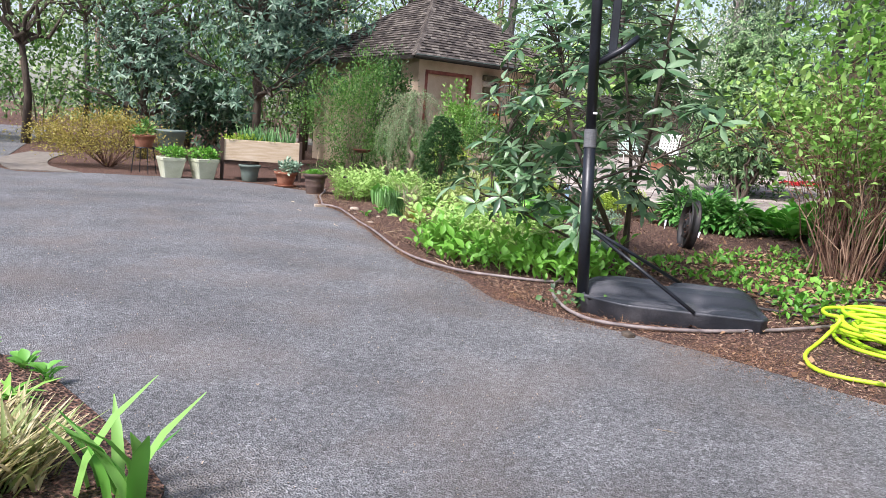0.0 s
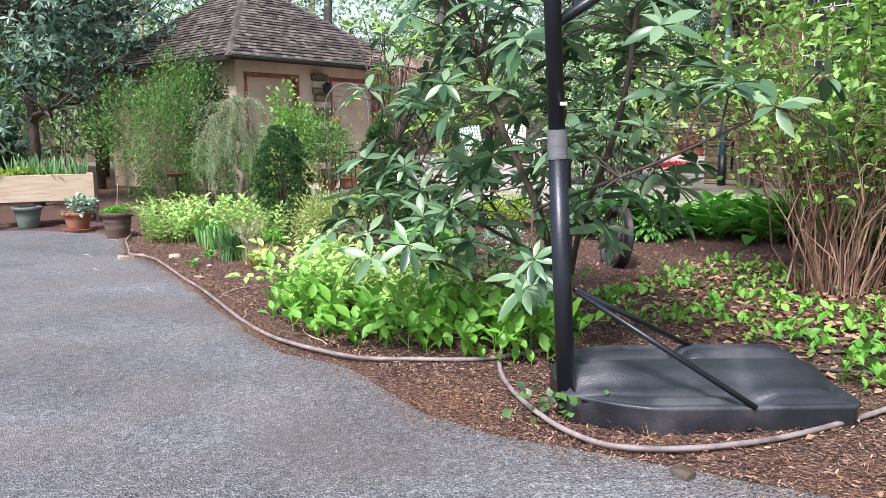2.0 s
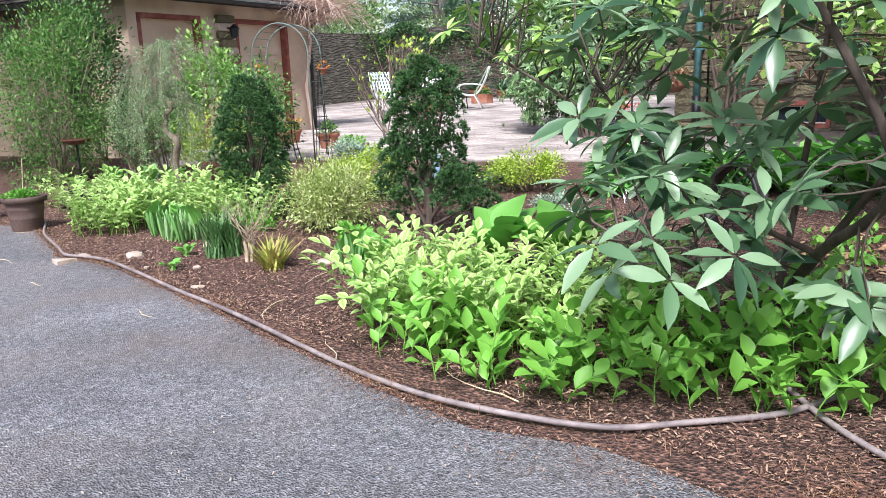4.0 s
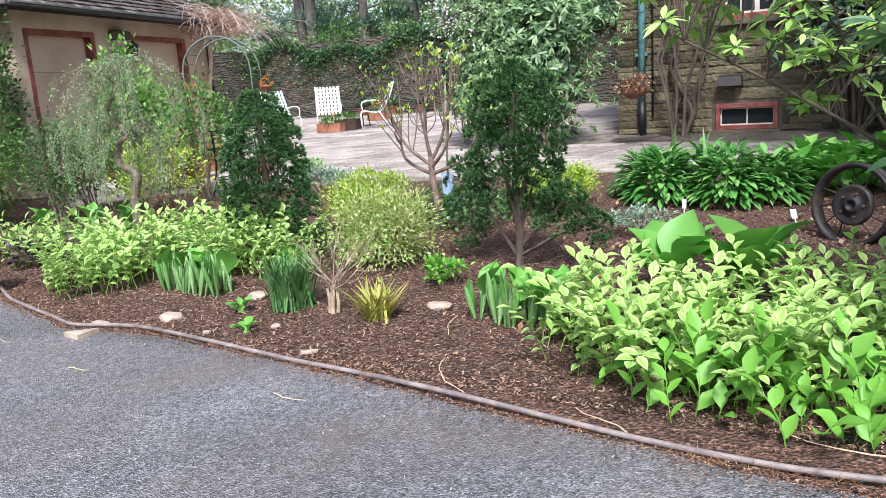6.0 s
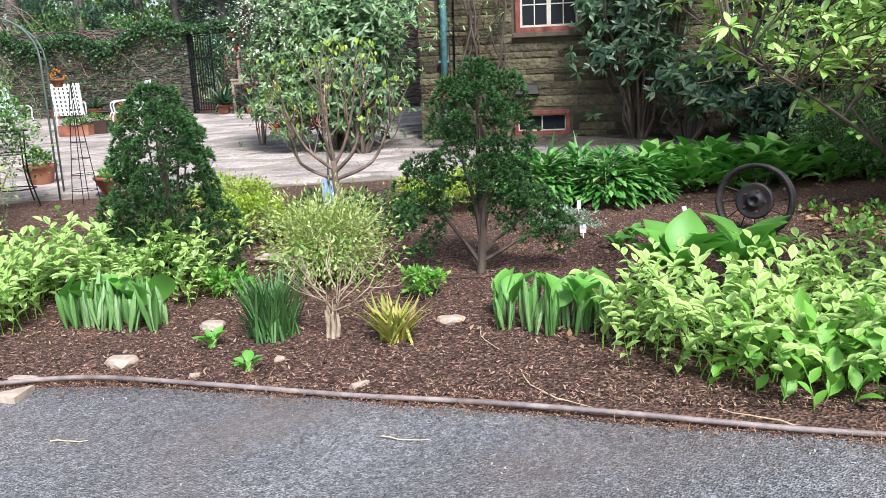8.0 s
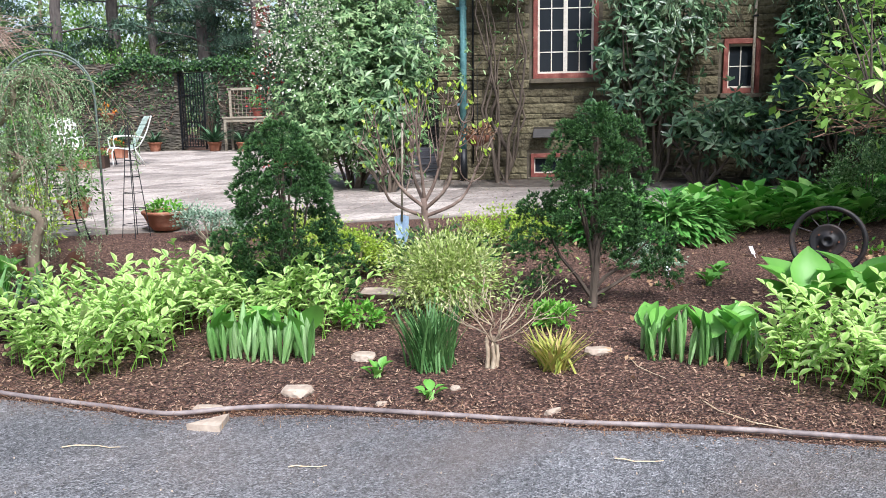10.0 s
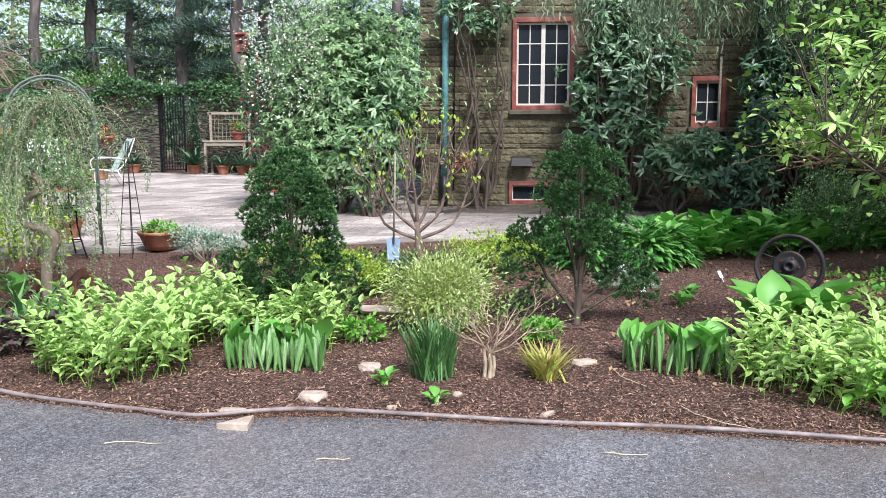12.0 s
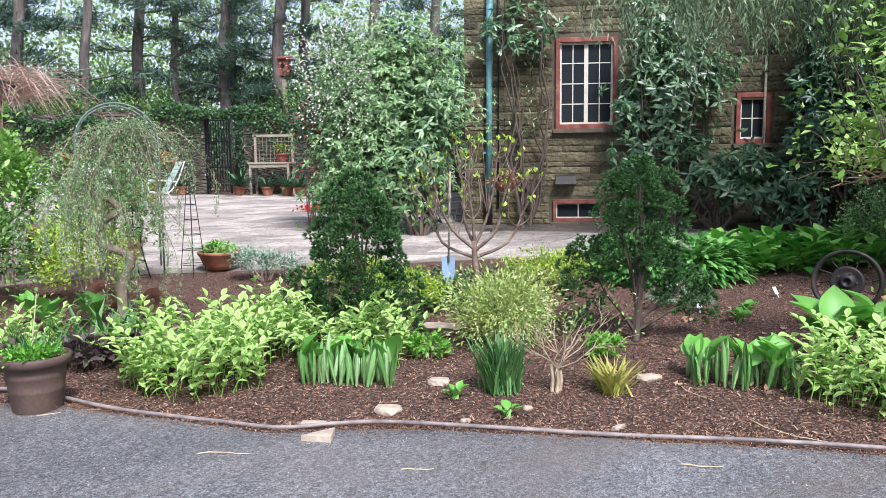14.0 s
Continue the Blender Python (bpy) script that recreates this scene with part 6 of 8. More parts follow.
def trough(x, y, lx, ly, h, material, label, flowers=None, rz=0):
    t = thing("planter_trough", x, y, None, label, "planter", "patio planters", rz=rz)
    b = Build()
    w = 0.02
    b.box(-lx, -ly, 0.03, lx, ly, 0.07).box(-lx, -ly, 0.07, lx, -ly + w, h).box(-lx, ly - w, 0.07, lx, ly, h).box(-lx, -ly + w, 0.07, -lx + w, ly - w, h).box(lx - w, -ly + w, 0.07, lx, ly - w, h)
    part("box", b.mesh("box", material), t)
    part("soil", Build().box(-lx + w, -ly + w, h - 0.05, lx - w, ly - w, h - 0.03).mesh("soil", SOIL), t)
    crown("plants", 350, (0, 0, h + 0.05), (lx, ly, 0.12), 0.06, L_MID, t, clumps=16)
    if flowers:
        crown("flowers", 60, (0, 0, h + 0.14), (lx, ly, 0.08), 0.05, flowers, t, clumps=16)


trough(-8.1, 12.45, 0.33, 0.15, 0.26, TERRA, "terracotta trough planter on the patio", rz=10)
trough(-7.95, 12.95, 0.3, 0.17, 0.3, DARKWOOD, "dark wooden trough planter beside the lounge chair", rz=10)
trough(-8.9, 15.6, 0.3, 0.15, 0.3, TERRA, "terracotta trough with orange flowers", L_ORANGE)
for i, (x, y) in enumerate([(-5.3, 5.7), (-5.8, 6.4), (-4.9, 5.0), (-4.3, 6.1)]):
    p = pot("terracotta_pot", x, y, pot_profile(0.13, 0.19, 0.28), TERRA, "terracotta pot of seedlings on the patio", "terracotta pots", (0.17, 0.23))
    crown("plant", 240, (0, 0, 0.34), (0.2, 0.2, 0.12), 0.06, L_MID, p, clumps=14)
    if i < 2:
        crown("flowers", 45, (0, 0, 0.42), (0.2, 0.2, 0.08), 0.05, L_ORANGE, p, clumps=14)
bw = pot("bowl_planter", -2.66, 5.25, [(0.001, 0.02), (0.15, 0.02), (0.2, 0.08), (0.25, 0.2), (0.265, 0.21), (0.275, 0.235), (0.265, 0.25), (0.245, 0.245), (0.235, 0.2), (0.001, 0.19)], TERRA, "shallow terracotta bowl planted with greens", "", (0.235, 0.215))
crown("plant", 320, (0, 0, 0.27), (0.2, 0.2, 0.1), 0.06, L_LILY, bw, clumps=16)


def iron_gate():
    g = thing("iron_gate", -8.28, 18.36, 0.78, "ornate black iron garden gate standing ajar", "gate", rz=-30)
    w, h = 1.1, 2.15
    for x in (0.0, w):
        part("stile", Build().box(x - 0.02, -0.02, 0, x + 0.02, 0.02, h).mesh("stile", IRON), g)
    for z in (0.05, 0.75, 1.5, h - 0.03):
        part("rail", Build().box(0, -0.014, z, w, 0.014, z + 0.03).mesh("rail", IRON), g)
    for k in range(1, 9):
        x = w * k / 9
        part("bar", Build().box(x - 0.009, -0.009, 0.05, x + 0.009, 0.009, h).mesh("bar", IRON), g)
    for r in range(5):
        for k in range(4):
            cx, cz = 0.14 + 0.27 * k, 0.28 + 0.42 * r
            part("scroll", Build().tube([(cx + 0.1 * math.cos(a * 0.6) * (1 - a / 16), 0.012, cz + 0.12 * math.sin(a * 0.6) * (1 - a / 16)) for a in range(13)], 0.009, 4).mesh("scroll", IRON), g)


iron_gate()


def potting_bench():
    b = thing("potting_bench", -6.07, 17.75, None, "weathered wooden potting bench with lattice back", "bench")
    h = 0.96
    part("tabletop", Build().box(-0.62, -0.3, h - 0.05, 0.62, 0.3, h, bev=0.008).mesh("tabletop", OLDWOOD), b)
    part("apron", Build().box(-0.58, -0.27, h - 0.15, 0.58, -0.25, h - 0.05).mesh("apron", OLDWOOD), b)
    for x in (-0.56, 0.56):
        for y in (-0.25, 0.25):
            part("leg", Build().box(x - 0.03, y - 0.03, 0.0, x + 0.03, y + 0.03, h - 0.05).mesh("leg", OLDWOOD), b)
        part("upright", Build().box(x - 0.04, 0.24, h, x + 0.03, 0.28, 1.75).mesh("upright", OLDWOOD), b)
    part("top_rail", Build().box(-0.64, 0.24, 1.7, 0.64, 0.28, 1.77).mesh("top_rail", OLDWOOD), b)
    for k in range(1, 10):
        x = -0.56 + 0.112 * k
        part("slat", Build().box(x - 0.004, 0.25, h, x + 0.004, 0.256, 1.7).mesh("slat", OLDWOOD), b)
    for k in range(1, 6):
        z = h + 0.12 * k
        part("slat", Build().box(-0.56, 0.258, z - 0.004, 0.56, 0.264, z + 0.004).mesh("slat", OLDWOOD), b)
    return b


potting_bench()
p = pot("red_pot", -5.75, 17.7, pot_profile(0.11, 0.16, 0.24), REDP, "red flowerpot on the potting bench", "", (0.14, 0.19), z=G(0, 17.7) + 0.96)
crown("plant", 120, (0, 0, 0.34), (0.2, 0.2, 0.2), 0.07, L_LILY, p, clumps=10)
crown("flowers", 18, (0, 0, 0.4), (0.2, 0.2, 0.16), 0.06, L_RED, p, clumps=8)
for x, y, h in ((-7.0, 17.6, 0.9), (-6.1, 17.4, 0.6), (-5.5, 17.3, 0.7), (-5.0, 17.0, 0.8), (-8.9, 17.9, 0.6), (-10.0, 17.9, 0.7), (-11.2, 17.9, 0.7), (-12.4, 17.8, 0.8)):
    p = pot("potted_plant", x, y, pot_profile(0.13, 0.18, 0.28), TERRA, "strap-leaved plant in a terracotta pot by the garden wall", "potted plants by the wall", (0.16, 0.23))
    n = 60
    d = rand_dirs(n, 0.1)
    part("leaves", scatter("leaves", LF_BLADE, np.tile([0, 0, 0.22], (n, 1)), d + np.array([0, 0, 0.5]), np.tile([0, 0, 1.0], (n, 1)) - d * 0.5, 0.8 * h * rng.uniform(0.6, 1.1, n), L_DARK, 1.6), p)
bh = thing("birdhouse", -7.5, 23.9, None, "barn-red birdhouse on a tall wooden post", "birdhouse")
z = 4.05
part("box", Build().box(-0.2, -0.18, z, 0.2, 0.18, z + 0.62, bev=0.01).mesh("box", REDP), bh, "barn-red box")
part("roof", Build().add([(-0.26, -0.28, z + 0.6), (0.26, -0.28, z + 0.6), (0.26, 0.24, z + 0.72), (-0.26, 0.24, z + 0.72), (-0.26, -0.28, z + 0.64), (0.26, -0.28, z + 0.64), (0.26, 0.24, z + 0.76), (-0.26, 0.24, z + 0.76)], [(3, 2, 1, 0), (4, 5, 6, 7), (0, 1, 5, 4), (1, 2, 6, 5), (2, 3, 7, 6), (3, 0, 4, 7)]).mesh("roof", REDP), bh)
# flat disc on the box front, the hole's shade painted near-black
part("entry_hole", Build().lathe([(0.001, 0.0), (0.08, 0.0), (0.08, 0.01)], 16, Matrix.Translation((0, -0.19, z + 0.36)) @ Matrix.Rotation(radians(90), 4, "X")).mesh("entry_hole", DARKIN), bh)
part("post", Build().box(-0.08, -0.08, 0, 0.08, 0.08, z).mesh("post", OLDWOOD), bh)
# ivy over the garden wall
iv = thing("wall_ivy", -10, 18.35, 0.7, "dark ivy and bare creeper over the stone garden wall", "ivy", kind="stuff")
n = 15000
x = rng.uniform(-6.4, 7.5, n)
top = 2.5 + 0.2 * np.sin(x * 0.9) + 0.16 * np.sin(x * 2.3)
hang = np.abs(rng.normal(0, 0.24, n)) * (0.6 + 0.9 * np.sin(x * 1.3) ** 2) + (rng.random(n) < 0.2) * rng.uniform(0, 1.4, n)
zz = top - hang
ok = ~((x > 1.6) & (x < 2.95) & (zz < 2.3)) & (zz > 0.1)
pos = np.stack([x, rng.uniform(-0.22, 0.15, n), zz], 1)[ok]
part("leaves", scatter("leaves", LF_SMALL, pos, rand_dirs(len(pos)) * np.array([1, 0.5, 1]) + np.array([0, -0.3, -0.3]), np.array([0, -1.0, 0.5]) + rng.normal(0, 0.3, (len(pos), 3)), rng.uniform(0.05, 0.1, len(pos)), L_CREEPER, 1.4), iv)["kind"] = "stuff"
ir = random.Random(4)
b = Build()
for k in range(620):
    x0, z0 = ir.uniform(-6.2, 9.6), ir.uniform(0.6, 2.4)
    if 1.4 < x0 < 3.0:
        continue
    p = Vector((x0, ir.uniform(-0.12, 0.0), z0))
    q = p + Vector((ir.uniform(-0.5, 0.5), ir.uniform(-0.1, 0.0), ir.uniform(-0.3, 0.55)))
    b.tube(wobble(p, q, 4, 0.09), taper(0.008, 0.004, 4), 3, False)
part("creeper_twigs", b.mesh("creeper_twigs", BARKR), iv, "bare brown creeper stems")["kind"] = "stuff"


# ---- weeping tree, arch, obelisk, discs ----
def weeping_larch():
    t = thing("weeping_larch", -2.3, 2.2, None, "contorted weeping larch with fine pale foliage", "tree")
    tr = spline([(0, 0, 0), (0.0, 0, 0.35), (0.05, 0, 0.52), (0.1, 0, 0.62), (0.03, 0.0, 0.7), (-0.14, 0, 0.75), (-0.19, 0.02, 0.86), (-0.1, 0, 0.98), (0.0, 0.02, 1.05), (-0.05, 0, 1.14), (-0.2, 0, 1.2), (-0.22, 0, 1.32), (-0.06, 0.02, 1.52), (-0.02, 0, 1.66), (0.12, 0, 1.74), (0.3, 0.0, 1.66)], 5)
    b = Build().tube(tr, taper(0.046, 0.016, len(tr) - 1), 8)
    pos, ds = [], []
    for k in range(74):
        o = tr[rr.randint(len(tr) // 2, len(tr) - 1)]
        a = rr.uniform(0, 6.28)
        r = rr.uniform(0.12, 0.62)
        top = o + Vector((r * 0.6 * math.cos(a), r * 0.6 * math.sin(a), rr.uniform(0.0, 0.1)))
        end = Vector((o.x + r * 1.15 * math.cos(a), o.y + r * 1.15 * math.sin(a), max(0.2, o.z - rr.uniform(0.25, 1.0))))
        pts = spline([o, top, end.lerp(top, 0.45) + Vector((0.12 * math.cos(a), 0.12 * math.sin(a), 0)), end], 5)
        b.tube(pts, taper(0.0045, 0.0015, len(pts) - 1), 4, False)
        for p in pts[3:]:
            for j in range(22):
                pos.append(tuple(p + Vector((rr.uniform(-0.03, 0.03), rr.uniform(-0.03, 0.03), rr.uniform(-0.05, 0.05)))))
    part("branching", b.mesh("branching", BARK, True), t, "grey serpentine trunk and hanging branches")["kind"] = "stuff"
    n = len(pos)
    part("foliage", scatter("foliage", LF_SMALL, np.array(pos), rand_dirs(n) + np.array([0, 0, -0.2]), np.array([0, 0, 1.0]) + rng.normal(0, 0.5, (n, 3)), rng.uniform(0.02, 0.034, n), L_LARCH, 0.5), t)


weeping_larch()
ar = thing("garden_arch", -3.8, 5.0, None, "grey metal garden arch with hanging flower pots", "arch", rz=30)
for y in (-0.25, 0.25):
    pts = [(-0.46, y, 0)] + [(-0.46 * math.cos(a), y, 1.62 + 0.46 * math.sin(a)) for a in [i * math.pi / 14 for i in range(15)]] + [(0.46, y, 0)]
    part("hoop", Build().tube(pts, 0.012, 7).mesh("hoop", GREYP, True), ar, "bent grey metal hoop")
for i in range(12):
    a = i * math.pi / 11
    x, z = -0.46 * math.cos(a), 1.62 + 0.46 * math.sin(a)
    part("rung", Build().tube([(x, -0.25, z), (x, 0.25, z)], 0.006, 5).mesh("rung", GREYP), ar)
for z in (0.4, 0.8, 1.2, 1.55):
    for x in (-0.46, 0.46):
        part("rung", Build().tube([(x, -0.25, z), (x, 0.25, z)], 0.006, 5).mesh("rung", GREYP), ar)
for x, y, z in ((-4.35, 4.9, 1.5), (-3.3, 5.3, 1.5)):
    p = pot("hanging_pot", x, y, pot_profile(0.05, 0.075, 0.1, 0.01, 0.03, 0.01), TERRA, "small pot of orange flowers hung on the arch", "hanging pots", (0.06, 0.07), z=z)
    crown("flowers", 50, (0, 0, 0.14), (0.1, 0.1, 0.06), 0.04, L_ORANGE, p, clumps=10)
    part("hook", Build().tube([(0, 0, 0.14), (0, 0, 0.5)], 0.004, 4).mesh("hook", IRON), p)
sr = shrub("climbing_rose", -3.6, 4.3, (0.7, 0.6, 0.75), 2600, 0.06, L_MID, "leafy climbing rose round the metal arch", z=0.85, clumps=50)
shrub("leafy_shrub", -3.3, 3.4, (0.5, 0.5, 0.45), 2200, 0.05, L_CHART, "light green leafy shrub in the bed", z=0.5, clumps=40)
shrub("leafy_shrub", -4.3, 3.1, (0.6, 0.5, 0.6), 2600, 0.06, L_MID, "light green leafy shrub in the bed", z=0.6, clumps=40)
ob_ = thing("wire_obelisk", -2.83, 4.85, None, "thin black wire obelisk plant support", "plant support")
for k in range(4):
    a = k * math.pi / 2 + 0.4
    part("leg", Build().tube([(0.15 * math.cos(a), 0.15 * math.sin(a), 0), (0.012 * math.cos(a), 0.012 * math.sin(a), 1.35)], 0.005, 5).mesh("leg", IRON), ob_)
for k in range(6):
    z = 0.15 + 0.18 * k
    r = 0.15 * (1 - z / 1.45) + 0.006
    part("ring", Build().tube([(r * math.cos(i * math.pi / 6), r * math.sin(i * math.pi / 6), z) for i in range(13)], 0.004, 4).mesh("ring", IRON), ob_)
tr_ = thing("iron_plant_stand", -3.6, 4.7, None, "black iron stand with round shelf for pots", "plant stand")
for k in range(4):
    a = k * math.pi / 2
    part("leg", Build().tube(spline([(0.22 * math.cos(a), 0.22 * math.sin(a), 0.85), (0.2 * math.cos(a), 0.2 * math.sin(a), 0.4), (0.3 * math.cos(a), 0.3 * math.sin(a), 0.0)], 3), 0.009, 5).mesh("leg", IRON), tr_)
for z in (0.2, 0.6, 0.85):
    part("ring", Build().tube([(0.22 * math.cos(i * math.pi / 10), 0.22 * math.sin(i * math.pi / 10), z) for i in range(21)], 0.008, 5).mesh("ring", IRON), tr_)
for x, y, r, rz, ln in ((-2.95, 3.0, 0.16, 30, 70), (-2.32, 2.75, 0.15, -20, 66)):
    ob = new("rusty_disc", Build().lathe([(r * 0.35, -0.006), (r * 0.7, -0.012), (r, 0.0), (r, 0.006), (r * 0.7, -0.004), (r * 0.35, 0.004), (r * 0.35, -0.006)], 26).mesh("rusty_disc", RUST, True))
    ob.matrix_basis = pose(x, y, G(x, y) + r * 0.9, ln, 0, rz)
    tagged(ob, "rusty iron farm disc propped in the bed", "metal disc", "rusty discs")
for k in range(3):
    tuft("iris_clump", -2.3 + 0.18 * k, 1.45 + 0.1 * k, 16, 0.38, 0.3, L_TUFT, "upright iris fan in the bed", group="iris fans", width=1.5)
for x, y in ((-2.05, 1.2), (-2.4, 1.1), (-1.8, 1.4)):
    shrub("purple_heuchera", x, y, (0.22, 0.18, 0.1), 260, 0.08, L_PURPLE, "low dark purple-leaved heuchera perennial", z=0.12, clumps=14, stems=4, category="plant", group="purple perennials", stem_r=0.004)


# ---- planter box and pots at the far side of the drive ----
def planter_box():
    x0, y0 = -4.26, -0.92
    t = thing("raised_planter", x0, y0, None, "raised cedar planter box on dark legs with seedlings", "planter", rz=82)
    L, D, z0, z1 = 1.47, 0.6, 0.38, 0.78
    part("board", Build().box(0, 0, z0, L, 0.03, z1, bev=0.005).mesh("board", CEDAR), t, "pale cedar front board")
    part("board", Build().box(0, D - 0.03, z0, L, D, z1, bev=0.005).mesh("board", CEDAR), t, "pale cedar board")
    for x in (0.0, L - 0.03):
        part("board", Build().box(x, 0.03, z0, x + 0.03, D - 0.03, z1, bev=0.004).mesh("board", CEDAR), t, "pale cedar end board")
    for x in (-0.03, L - 0.02):
        for y in (-0.03, D - 0.02):
            part("leg", Build().box(x, y, 0, x + 0.055, y + 0.055, z1 + 0.03, bev=0.005).mesh("leg", DARKWOOD), t, "dark wooden leg")
    part("soil", Build().box(0.03, 0.03, z1 - 0.12, L - 0.03, D - 0.03, z1 - 0.06).mesh("soil", SOIL), t)
    crown("seedlings", 700, (L * 0.4, D / 2, z1 - 0.0), (L * 0.4, D * 0.4, 0.1), 0.06, L_CHART, t, clumps=20)
    n = 160
    p = np.stack([rng.uniform(0.3, L - 0.1, n), rng.uniform(0.1, D - 0.1, n), np.full(n, z1 - 0.06)], 1)
    part("shoot_tuft", scatter("shoot_tuft", LF_BLADE, p, rand_dirs(n, 0.2) + np.array([0, 0, 1.6]), np.tile([0, -1.0, 0.2], (n, 1)), rng.uniform(0.15, 0.4, n), L_TUFT), t)


planter_box()


def square_pot(x, y, label, rz):
    t = thing("square_pot", x, y, None, label, "pot", "sage square pots", rz=rz)
    rows = [(0.15, 0.0), (0.155, 0.02), (0.215, 0.32), (0.225, 0.33), (0.23, 0.38), (0.22, 0.39), (0.195, 0.385), (0.19, 0.32)]
    v, f = [], []
    for r, z in rows:
        k = r * 0.86
        v += [(k, -r, z), (r, -k, z), (r, k, z), (k, r, z), (-k, r, z), (-r, k, z), (-r, -k, z), (-k, -r, z)]
    for i in range(len(rows) - 1):
        for k in range(8):
            f.append((i * 8 + k, i * 8 + (k + 1) % 8, i * 8 + 8 + (k + 1) % 8, i * 8 + 8 + k))
    part("body", mesh_from("body", v, f, OLIVEP), t, "sage-green glazed body")
    part("soil", Build().box(-0.19, -0.19, 0.33, 0.19, 0.19, 0.345).mesh("soil", SOIL), t)
    crown("plant", 520, (0, 0, 0.45), (0.24, 0.24, 0.13), 0.07, L_LILY, t, clumps=20)


square_pot(-4.15, -1.85, "square sage-green pot with leafy plant", 10)
square_pot(-4.15, -1.27, "square sage-green pot with leafy plant", 18)
p = pot("grey_pot", -4.1, -0.42, pot_profile(0.14, 0.19, 0.32), GREYP, "grey-green pot under the cedar planter", "", (0.17, 0.26))
p = pot("terracotta_pot", -3.1, 0.08, pot_profile(0.14, 0.19, 0.24, 0.025), TERRA, "terracotta pot on a saucer beside the drive", "", (0.17, 0.18), z=0.045)
part("saucer", Build().lathe([(0.001, -0.03), (0.19, -0.03), (0.21, 0.0), (0.2, 0.005), (0.18, -0.018), (0.001, -0.018)], 24).mesh("saucer", TERRA), p)
crown("plant", 320, (0, 0, 0.3), (0.25, 0.25, 0.14), 0.08, L_BLUE, p, clumps=18)
p = pot("brown_pot", -1.86, 0.33, [(0.001, 0.0), (0.135, 0.0), (0.142, 0.015), (0.158, 0.13), (0.162, 0.14), (0.158, 0.15), (0.172, 0.22), (0.176, 0.23), (0.172, 0.24), (0.178, 0.29), (0.205, 0.295), (0.21, 0.32), (0.212, 0.34), (0.2, 0.352), (0.185, 0.345), (0.18, 0.3), (0.001, 0.29)], BROWNP, "big brown plastic pot with low greenery by the hose", "", (0.18, 0.31))
crown("plant", 900, (0, 0, 0.34), (0.17, 0.17, 0.06), 0.035, L_LILY, p, clumps=30, zmin=0.0)
part("stake", Build().tube([(-0.03, 0, 0.3), (0.02, 0.03, 0.72)], 0.004, 5).mesh("stake", STRAW), p, "thin bamboo stake")
n = 40
part("grass", scatter("grass", LF_NEEDLE, rng.normal(0, 0.06, (n, 3)) * np.array([1, 1, 0]) + np.array([0, 0, 0.32]), rand_dirs(n, 0.2) + np.array([0, 0, 1.0]), np.tile([0, -1.0, 0.2], (n, 1)), rng.uniform(0.15, 0.35, n), L_TUFT), p)
bb = thing("bird_bath", -4.55, 1.95, None, "shallow rusty bird bath dish on a thin post", "bird bath")
part("dish", Build().lathe([(0.001, 0.58), (0.1, 0.585), (0.19, 0.63), (0.205, 0.65), (0.2, 0.655), (0.18, 0.64), (0.001, 0.6)], 28).mesh("dish", RUST, True), bb, "rust-brown dish")
part("post", Build().tube([(0, 0, 0), (0, 0, 0.58)], 0.014, 8).mesh("post", IRON), bb)
ur = pot("dark_urn", -6.0, -1.75, [(0.001, 0), (0.2, 0), (0.22, 0.05), (0.12, 0.12), (0.12, 0.3), (0.25, 0.5), (0.28, 0.75), (0.33, 0.8), (0.33, 0.84), (0.28, 0.84), (0.25, 0.75), (0.001, 0.72)], GREYP, "large dark grey garden urn", "", (0.25, 0.76))
ps = thing("pot_stand", -4.95, -2.3, None, "black wire stand holding a potted plant", "plant stand")
for k in range(4):
    a = k * math.pi / 2 + 0.3
    part("leg", Build().tube([(0.18 * math.cos(a), 0.18 * math.sin(a), 0.5), (0.24 * math.cos(a), 0.24 * math.sin(a), 0)], 0.009, 5).mesh("leg", IRON), ps)
part("ring", Build().tube([(0.19 * math.cos(i * math.pi / 10), 0.19 * math.sin(i * math.pi / 10), 0.5) for i in range(21)], 0.009, 5).mesh("ring", IRON), ps)
p = pot("terracotta_pot", -4.95, -2.3, pot_profile(0.15, 0.2, 0.24), TERRA, "terracotta pot raised on a wire stand", "", (0.18, 0.18), z=0.5)
crown("plant", 320, (0, 0, 0.34), (0.22, 0.22, 0.16), 0.07, L_MID, p, clumps=18)


# ---- shrubs and trees west of the drive ----
def golden_bush(x, y, radii, n, label):
    t = shrub("golden_bush", x, y, radii, n, 0.05, L_GOLD, label, z=radii[2] * 0.95, clumps=70, stems=60, bark=BARKR, group="golden bushes", stem_r=0.008, tight=0.2)


golden_bush(-6.2, -2.95, (0.95, 1.4, 0.62), 9000, "golden-leaved twiggy shrub beside the path")
golden_bush(-4.9, -5.6, (0.7, 0.9, 0.6), 3600, "golden-leaved twiggy shrub beside the path")
shrub("leafy_shrub", -5.4, 2.0, (1.15, 1.15, 1.3), 17000, 0.065, L_MID, "tall airy green shrub in front of the garage", z=1.3, zmin=-1.0, clumps=90, shape=LF_SMALL, width=0.6, stems=24, tight=0.17)
shrub("leafy_shrub", -6.75, 3.25, (0.6, 0.6, 1.35), 5000, 0.08, L_IVY, "dark ivy-clad shrub at the garage corner", z=1.45, clumps=60)
shrub("yew", -4.25, 2.6, (0.32, 0.32, 0.62), 3000, 0.035, L_HINOKI, "small dark upright yew", z=0.65, clumps=50)


